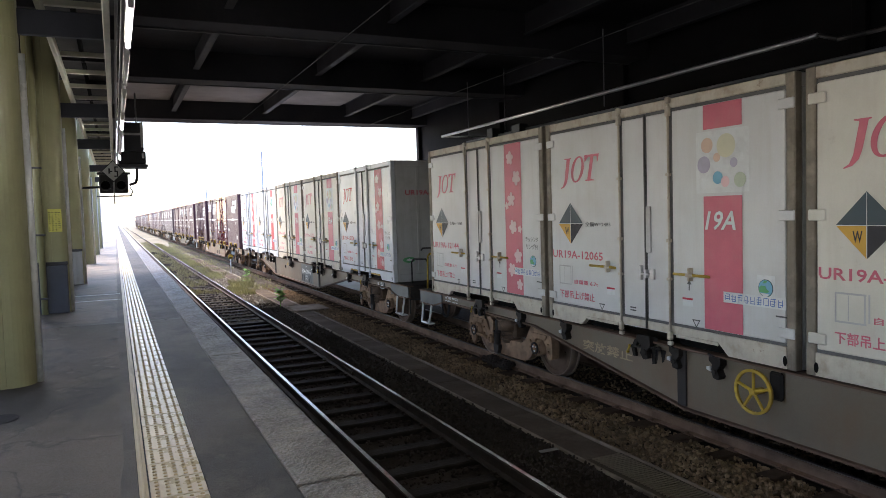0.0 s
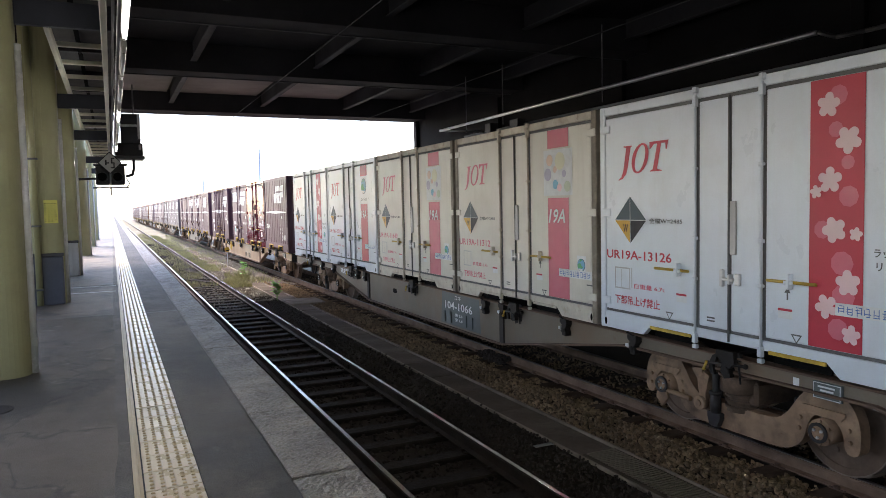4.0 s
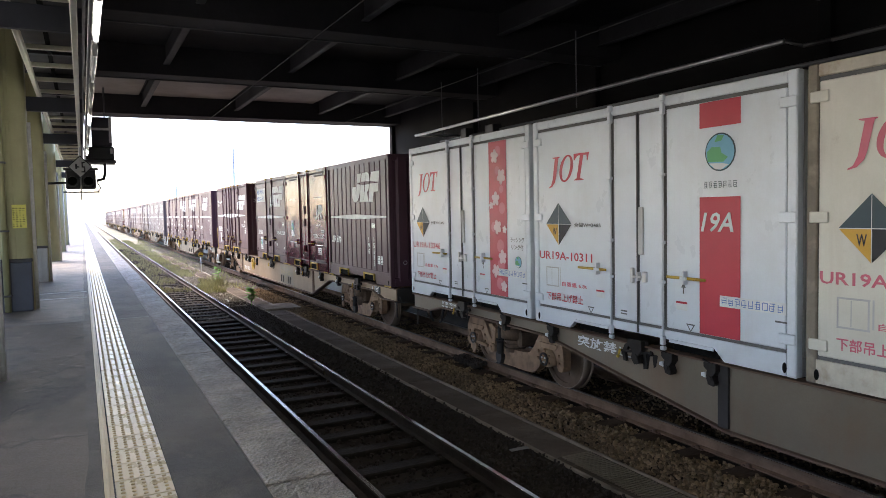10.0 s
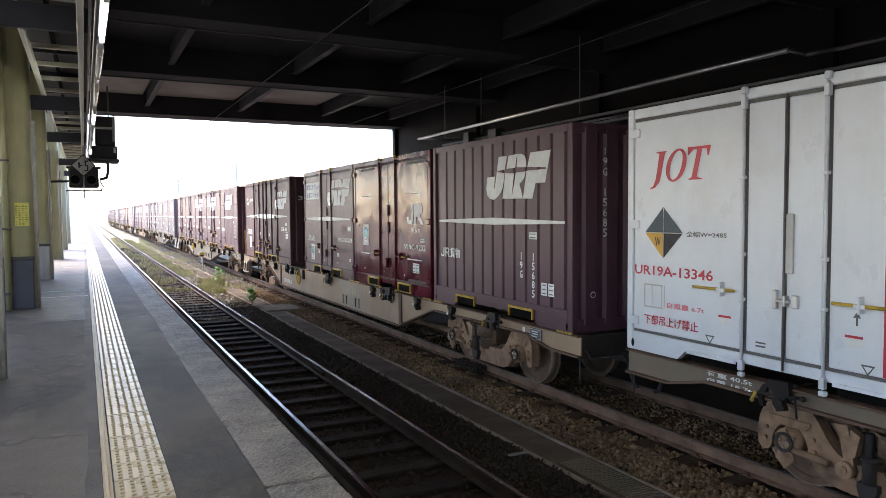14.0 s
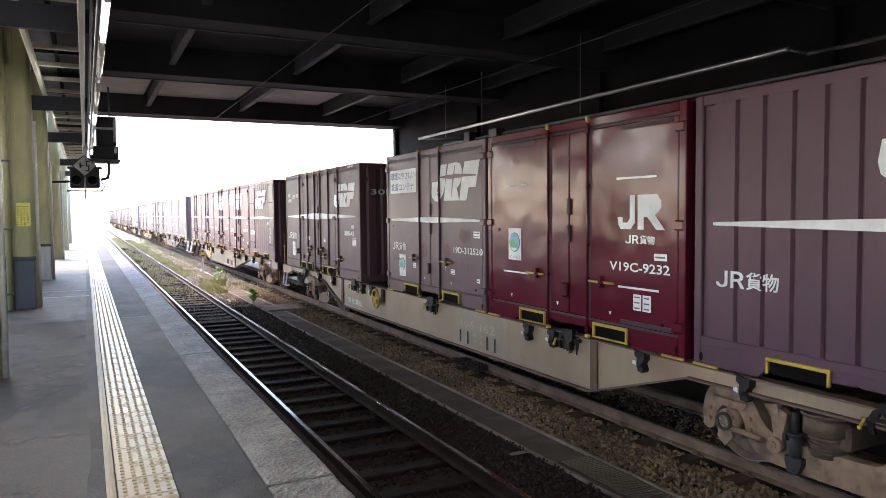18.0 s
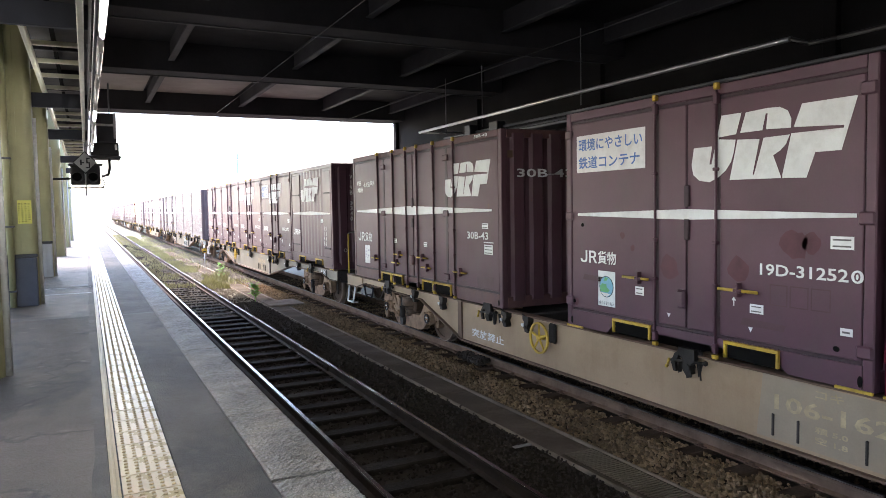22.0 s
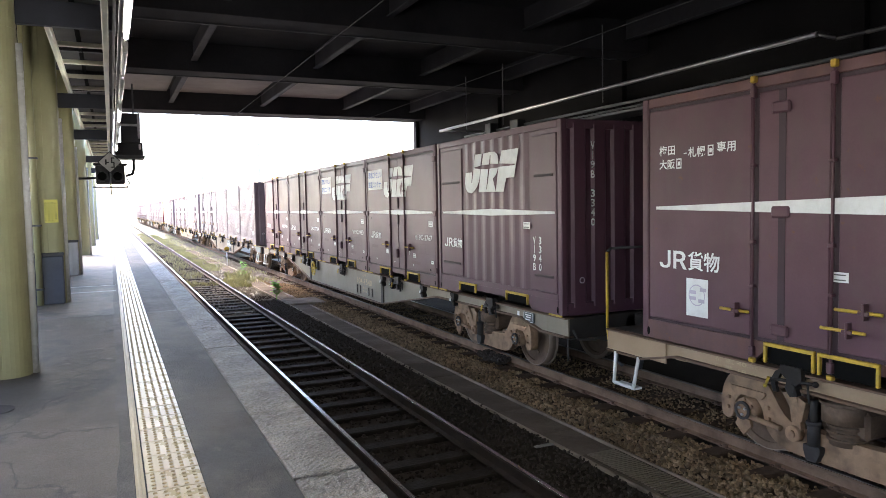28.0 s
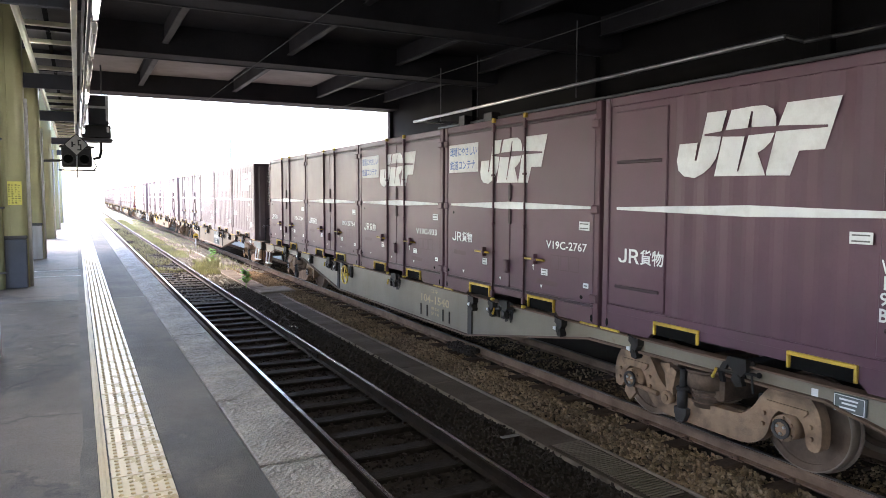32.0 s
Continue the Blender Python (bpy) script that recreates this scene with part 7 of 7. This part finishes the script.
        for a in (-0.95, 0.95):
            w = part("wheelset", shared("axle", "wheelset", "wheel", lambda bm: cyl(bm, (-0.78, 0, 0), (0.78, 0, 0), 0.07, 12)), "", t)
            w.location = (0, c + a, 0.43)
            for s in (-1, 1):
                def disc_of(bm):
                    ring(bm, (0, 0), 0.0705, 0.37, s * 0.56, s * 0.60, 36)
                    ring(bm, (0, 0), 0.0705, 0.12, s * 0.54, s * 0.68, 24)
                    ring(bm, (0, 0), 0.36, 0.419, s * 0.50, s * 0.625, 40)
                    for q in range(3):
                        g = 2 * math.pi * q / 3
                        cyl(bm, (s * 0.60, 0.24 * math.cos(g), 0.24 * math.sin(g)), (s * 0.612, 0.24 * math.cos(g), 0.24 * math.sin(g)), 0.03, 8)
                part("wheel", shared(("wdisc", s), "wheel", "wheel", disc_of), "", w)
                part("tread", shared(("wtread", s), "tread", "tread", lambda bm: [ring(bm, (0, 0), 0.418, 0.43, s * 0.505, s * 0.63, 40), ring(bm, (0, 0), 0.40, 0.455, s * 0.488, s * 0.51, 40)]), "", w, "polished steel tread")
    # hand brake wheel
    if wheel_side is not None:
        bm = bmesh.new()
        ring(bm, (wheel_side, 0.75), 0.178, 0.203, X(-0.06), X(-0.033), 32)
        hw = part("hand_wheel", bm, "yellow", t, "yellow five-spoked brake wheel")
        bm = bmesh.new()
        for k in range(5):
            a = math.pi / 2 + 2 * math.pi * k / 5
            cyl(bm, (X(-0.045), wheel_side, 0.75), (X(-0.045), wheel_side + 0.185 * math.cos(a), 0.75 + 0.185 * math.sin(a)), 0.015, 6)
        cyl(bm, (X(-0.07), wheel_side, 0.75), (X(0.08), wheel_side, 0.75), 0.03, 10)
        part("spokes", bm, "yellow", hw)
        part("bracket", bm_of(box, X(0.02), X(0.07), wheel_side - 0.24, wheel_side - 0.10, 0.70, 0.95, 0.02), "grease", t)
    # deck end with steps and rails
    s = hi if deck_far else lo
    d = f
    part("end_deck", bm_of(box, X(0.1), X(WIDTH - 0.1), s - d * 0.75, s - d * 0.02, 0.95, 0.985, 0.005), "under", t)
    bm = bmesh.new()
    q = s - d * 0.36
    pipe(bm, [(X(0.03), q - 0.19, 0.74), (X(-0.02), q - 0.165, 0.40), (X(-0.02), q + 0.165, 0.40), (X(0.03), q + 0.19, 0.74)], 0.02, 8)
    part("stirrup_step", bm, "steel_white", t, "white stirrup step")
    part("step_tread", bm_of(box, X(-0.02), X(0.10), q - 0.17, q + 0.17, 0.375, 0.40, 0.004), "steel_white", t)
    bm = bmesh.new()
    pipe(bm, [(X(0.30), s - d * 0.40, 0.97), (X(0.30), s - d * 0.40, 1.42), (X(0.33), s - d * 0.36, 1.48), (X(0.50), s - d * 0.14, 1.48), (X(0.52), s - d * 0.10, 1.42), (X(0.52), s - d * 0.10, 0.80)], 0.016, 8)
    part("grab_rail", bm, "black_steel", t)
    bm = bmesh.new()
    pipe(bm, [(X(0.62), s - d * 0.06, 0.97), (X(0.62), s - d * 0.06, 1.60), (X(2.1), s - d * 0.06, 1.60), (X(2.1), s - d * 0.06, 0.97)], 0.02, 8)
    part("end_rail", bm, "black_steel", t)
    if wheel_side is not None:
        bm = bmesh.new()
        pipe(bm, [(X(0.12), s + d * 0.06, 0.78), (X(0.12), s + d * 0.10, 0.98), (X(0.12), s + d * 0.10, 1.86)] if paint == "wagon_beige" else [(X(0.22), s + d * 0.05, 0.97), (X(0.24), s + d * 0.05, 1.58), (X(0.28), s + d * 0.05, 1.63), (X(0.37), s + d * 0.05, 1.63), (X(0.41), s + d * 0.05, 1.58), (X(0.46), s + d * 0.05, 0.97)], 0.018, 8)
        part("lever_rail", bm, "yellow", t, "yellow rail")
        z = 1.90 if paint == "wagon_beige" else 1.74
        bm = bmesh.new()
        pipe(bm, [(X(0.12), s + d * 0.10, z - 0.04), (X(0.16), s + d * 0.08, z), (X(2.2), s + d * 0.08, z), (X(2.2), s - d * 0.02, 0.9)], 0.016, 8)
        part("end_handrail", bm, "black_steel", t, "black handrail across the wagon end")
    # writing on the sill
    to = lambda v, z: (X(0.07) - 0.004, -v, z)
    def at(v):
        return lambda u, z: (X(0.07) - 0.008, v - u, z)
    v = number[2]
    if patch:
        part("paint_patch", bm_of(lambda bm: flat(bm, [(-v - 0.18, 0.40), (-v + 1.3, 0.40), (-v + 1.25, 0.93), (-v - 0.12, 0.95)], to)), patch, t, "fresher blue-grey paint patch")
    col = "decal_white" if patch == "patch_blue" else "decal_faded"
    part("wagon_number", bm_of(lambda bm: write(bm, number[0] + "-" + number[1], 0.0, 1.02, 0.665, 0.80, at(v))), col, t)
    part("wagon_class", bm_of(lambda bm: write(bm, "コキ", 0.38, 0.62, 0.845, 0.915, at(v))), col, t)
    part("load_note", bm_of(lambda bm: write(bm, "積 5.0", 0.38, 0.66, 0.56, 0.615, at(v))), col, t)
    part("load_note", bm_of(lambda bm: write(bm, "空 1.8", 0.38, 0.66, 0.48, 0.535, at(v))), col, t)
    for q0 in (-0.02, 0.22, 0.80, 1.02):
        part("card_holder", bm_of(box, X(0.05), X(0.068), v - q0, v - q0 - 0.018, 0.43, 0.62, 0.003), "under" if patch != "patch_blue" else "patch_blue", t)
    v = o + 8.72 if patch == "patch_blue" else o + 8.2
    part("weight_note", bm_of(lambda bm: [write(bm, "荷重 40.5t", 0.0, 0.50, 0.905, 0.958, at(v)), write(bm, "自重 18.7t", 0.0, 0.50, 0.835, 0.888, at(v))]), col, t, "pale weight note")
    v = number[3]
    if v:
        part("shunt_note", bm_of(lambda bm: write(bm, "突放禁止", 0.0, 0.92, number[4], number[4] + 0.13, at(v))), "decal_faded" if number[1] == "1540" else "decal_white", t, "white warning text")
    part("inspection_plate", bm_of(box, X(0.045), X(0.068), -8.72, -8.46, 0.80, 0.94, 0.004), "patch_blue", t, "blue-grey plate with a pale border")
    part("plate_border", bm_of(lambda bm: [rect(bm, a, b2, z, z2, lambda v2, z3: (X(0.045) - 0.003, -v2, z3)) for a, b2, z, z2 in ((8.47, 8.71, 0.805, 0.811), (8.47, 8.71, 0.929, 0.935), (8.47, 8.476, 0.811, 0.929), (8.704, 8.71, 0.811, 0.929), (8.51, 8.66, 0.895, 0.910), (8.53, 8.65, 0.865, 0.880), (8.51, 8.64, 0.832, 0.845))]), "decal_white", t)
    part("end_mark", bm_of(lambda bm: rect(bm, 8.26, 8.32, 0.85, 0.92, to)), "decal_white", t)
    if patch == "patch_blue" and not deck_far:
        # slot in the sill drawn as flat black shapes, shade painted
        part("sill_hole", bm_of(lambda bm: [rect(bm, -1.16, -1.02, 0.67, 0.76, to), disc(bm, -1.16, 0.715, 0.045, to), disc(bm, -1.02, 0.715, 0.045, to)]), "void", t, "flat black patch painted as a slotted hole")
    part("end_plate", bm_of(box, X(0.045), X(0.066), min(s, s - d * 0.95), max(s, s - d * 0.95), 0.745, 0.955, 0.004), "patch_blue" if patch == "patch_blue" else paint, t, "end plate")
    return t


TRAIN = []


def put(ob, y, z):
    """Sets a train thing at its place when the train's travel is nought."""
    ob.location = (WIDTH / 2, y, z)
    TRAIN.append((ob, y, z))


def load(ob, far, length):
    put(ob, far - length / 2, BASE)


S12, S20 = 3.715, 6.058
WHITE = "white 12-foot freight container with "
c_b5 = white_container("clean " + WHITE + "a red blossom stripe", "UR19A-13346", "blossom", False)
c_b4 = white_container("clean " + WHITE + "a red striped globe badge", "UR19A-10311", "globe", False, "6.8t")
c_b3 = white_container("cream-stained " + WHITE + "a pink balloon stripe", "UR19A-11649", "balloons", True, "6.7t")
c_b2 = white_container("rusty cream-stained " + WHITE + "a pink balloon stripe", "UR19A-11312", "balloons", True)
c_b1 = white_container("clean " + WHITE + "red blossoms and an end greyed for shade", "UR19A-13126", "blossom", False)
for _ob, _far in ((c_b5, -1.23), (c_b4, -5.04), (c_b3, -8.84), (c_b2, -12.64), (c_b1, -16.43)):
    load(_ob, _far, S12)
c_a5 = white_container("weathered " + WHITE + "a red blossom stripe", "UR19A-12144", "blossom", "worn")
c_a4 = white_container("rusty cream-stained " + WHITE + "a pink balloon stripe", "UR19A-12065", "balloons", "worn")
load(c_a5, -22.05, S12)
load(c_a4, -25.85, S12)
for _ob, _far in ((c_b3, -29.66), (c_b2, -33.46), (c_b4, -37.26)):
    load(copy_thing(_ob, pose(0, 0, 0)), _far, S12)

PURPLE = "purple-brown 12-foot freight container with a white slanted mark"
c_c1 = ribbed_container("corrugated " + PURPLE, ("19G", "15685", "19G·15685"))
c_c2 = door_container("glossy dented wine-red 12-foot freight container with a white mark", "V19C-9232", "red", "jr", badge=(0.70, 2.04), band=False)
c_c3 = door_container(PURPLE + " and slogan", "19D-31252", slogan=(0.20, 1.33), badge=(0.72, 1.52), touched=True)
c_c4 = long_container("worn purple-brown 20-foot freight container with a corrugated end", "30B-43")
load(c_c1, 3.43, S12)
load(c_c2, 7.26, S12)
load(c_c3, 11.05, S12)
load(c_c4, 18.59, S20)
c_d1 = ribbed_container("half-corrugated " + PURPLE, ("V19B", "3340", "V19B·3340"), full=False)
c_d2 = door_container(PURPLE + " and slogan card", "V19C-2767", slogan=(0.15, 1.04), mark_u=(1.10, 2.72), trim="purple_worn")
c_d3 = door_container(PURPLE + " and dark doors", "V19C-933", mark_u=(1.10, 2.72), slogan=(0.15, 1.04))
c_d4 = door_container("purple-brown 12-foot freight container with dark doors and no large mark", "19D-27784", mark=None)
for _ob, _far in ((c_d1, 23.80), (c_d2, 27.58), (c_d3, 31.36), (c_d4, 35.15)):
    load(_ob, _far, S12)
# farther containers get paler paint in place of haze and glare
GLARED = "grey-lilac 12-foot freight container, glare painted in, with white slanted mark"
_kinds = [door_container(GLARED, "19D-26410", "purple_faded"), ribbed_container("corrugated " + GLARED, ("19G", "15022", "19G·15022"), "purple_faded"), door_container(GLARED + " and slogan", "V19C-3120", "purple_faded", slogan=(0.15, 1.04), mark_u=(1.10, 2.72))]
_used = set()
_pick = random.Random(11)
# milder glare paint for the first wagon behind the detailed ones
_near = [door_container("grey-purple 12-foot freight container, glare painted in, with white slanted mark", "19D-26410", "purple_bleached"), ribbed_container("corrugated grey-purple 12-foot freight container with glare painted in", ("19G", "15022", "19G·15022"), "purple_bleached")]
c_d5 = copy_thing(c_d4, pose(0, 0, 0))
load(c_d5, 38.94, S12)

WAGONS = [
    (wagon("grey flat container wagon with a yellow brake wheel", "wagon_grey", ("104", "1540", -1.2, 5.0, 0.68), 2.33, True, "patch_blue"), -31.5),
    (wagon("grey flat container wagon with a blue number patch", "wagon_grey", ("104", "1066", -1.33, 4.86, 0.80), None, False, "patch_blue"), -10.69),
    (wagon("beige flat container wagon with a yellow brake wheel", "wagon_beige", ("106", "162", -0.92, 4.40, 0.46), 2.45, True, "patch_grey", (4.41, 5.9)), 9.14),
    (wagon("grey-green flat container wagon with a yellow brake wheel", "wagon_green", ("104", "1540", -1.01, 0.0, 0.46), 2.6, True), 29.56),
]
for _w, _y in WAGONS:
    put(_w, _y, 0.0)
_y = 29.56
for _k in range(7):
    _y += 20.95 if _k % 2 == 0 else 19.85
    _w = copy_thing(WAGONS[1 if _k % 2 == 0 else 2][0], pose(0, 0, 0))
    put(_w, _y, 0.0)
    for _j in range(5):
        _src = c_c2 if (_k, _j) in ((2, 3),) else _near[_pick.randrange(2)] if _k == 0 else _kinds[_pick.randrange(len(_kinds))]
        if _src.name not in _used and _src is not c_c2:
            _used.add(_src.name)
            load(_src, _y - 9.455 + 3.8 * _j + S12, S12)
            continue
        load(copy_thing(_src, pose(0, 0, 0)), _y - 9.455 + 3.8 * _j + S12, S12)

# how far the train has come, in metres, at each time
TRAVEL = [(0, -33.633), (0.5, -32.073), (1, -30.568), (1.5, -29.131), (2, -27.776), (2.5, -26.505), (3, -25.306), (3.5, -24.166), (4.5, -21.93), (5.5, -19.802), (6, -18.815), (6.5, -17.885), (7, -17.009), (7.5, -16.188), (8, -15.396), (9, -13.906), (10, -12.485), (11, -11.084), (12, -9.696), (13, -8.328), (14, -6.966), (15.5, -4.872), (17, -2.776), (18, -1.396), (19, 0.005), (20, 1.415), (21, 2.812), (22, 4.211), (23, 5.613), (24, 7.024), (25, 8.433), (26.5, 10.55), (28, 12.686), (29, 14.019), (30, 15.351), (30.5, 15.997), (31, 16.61), (31.5, 17.193), (32, 17.759)]


def travelled(t):
    """The travel between the rows, by a smooth curve through them."""
    ts, ss = np.array(TRAVEL).T
    k = int(np.clip(np.searchsorted(ts, t) - 1, 0, len(ts) - 2))
    slope = np.gradient(ss, ts)
    h = ts[k + 1] - ts[k]
    q = (t - ts[k]) / h
    return float((2 * q**3 - 3 * q**2 + 1) * ss[k] + (q**3 - 2 * q**2 + q) * h * slope[k] + (3 * q**2 - 2 * q**3) * ss[k + 1] + (q**3 - q**2) * h * slope[k + 1])


def motions():
    for ob, y, z in TRAIN:
        walk(ob, [(t, pose(WIDTH / 2, y - s, z)) for t, s in TRAVEL])
    times = [0.2 * k for k in range(35)] + [7 + 0.5 * k for k in range(51)]
    for w, _ in WAGONS:
        for c in w.children:
            if c.name.startswith("wheelset"):
                at = c.location.copy()
                walk(c, [(t, pose(*at, math.degrees(travelled(t) / 0.43) % 360)) for t in times])


motions()
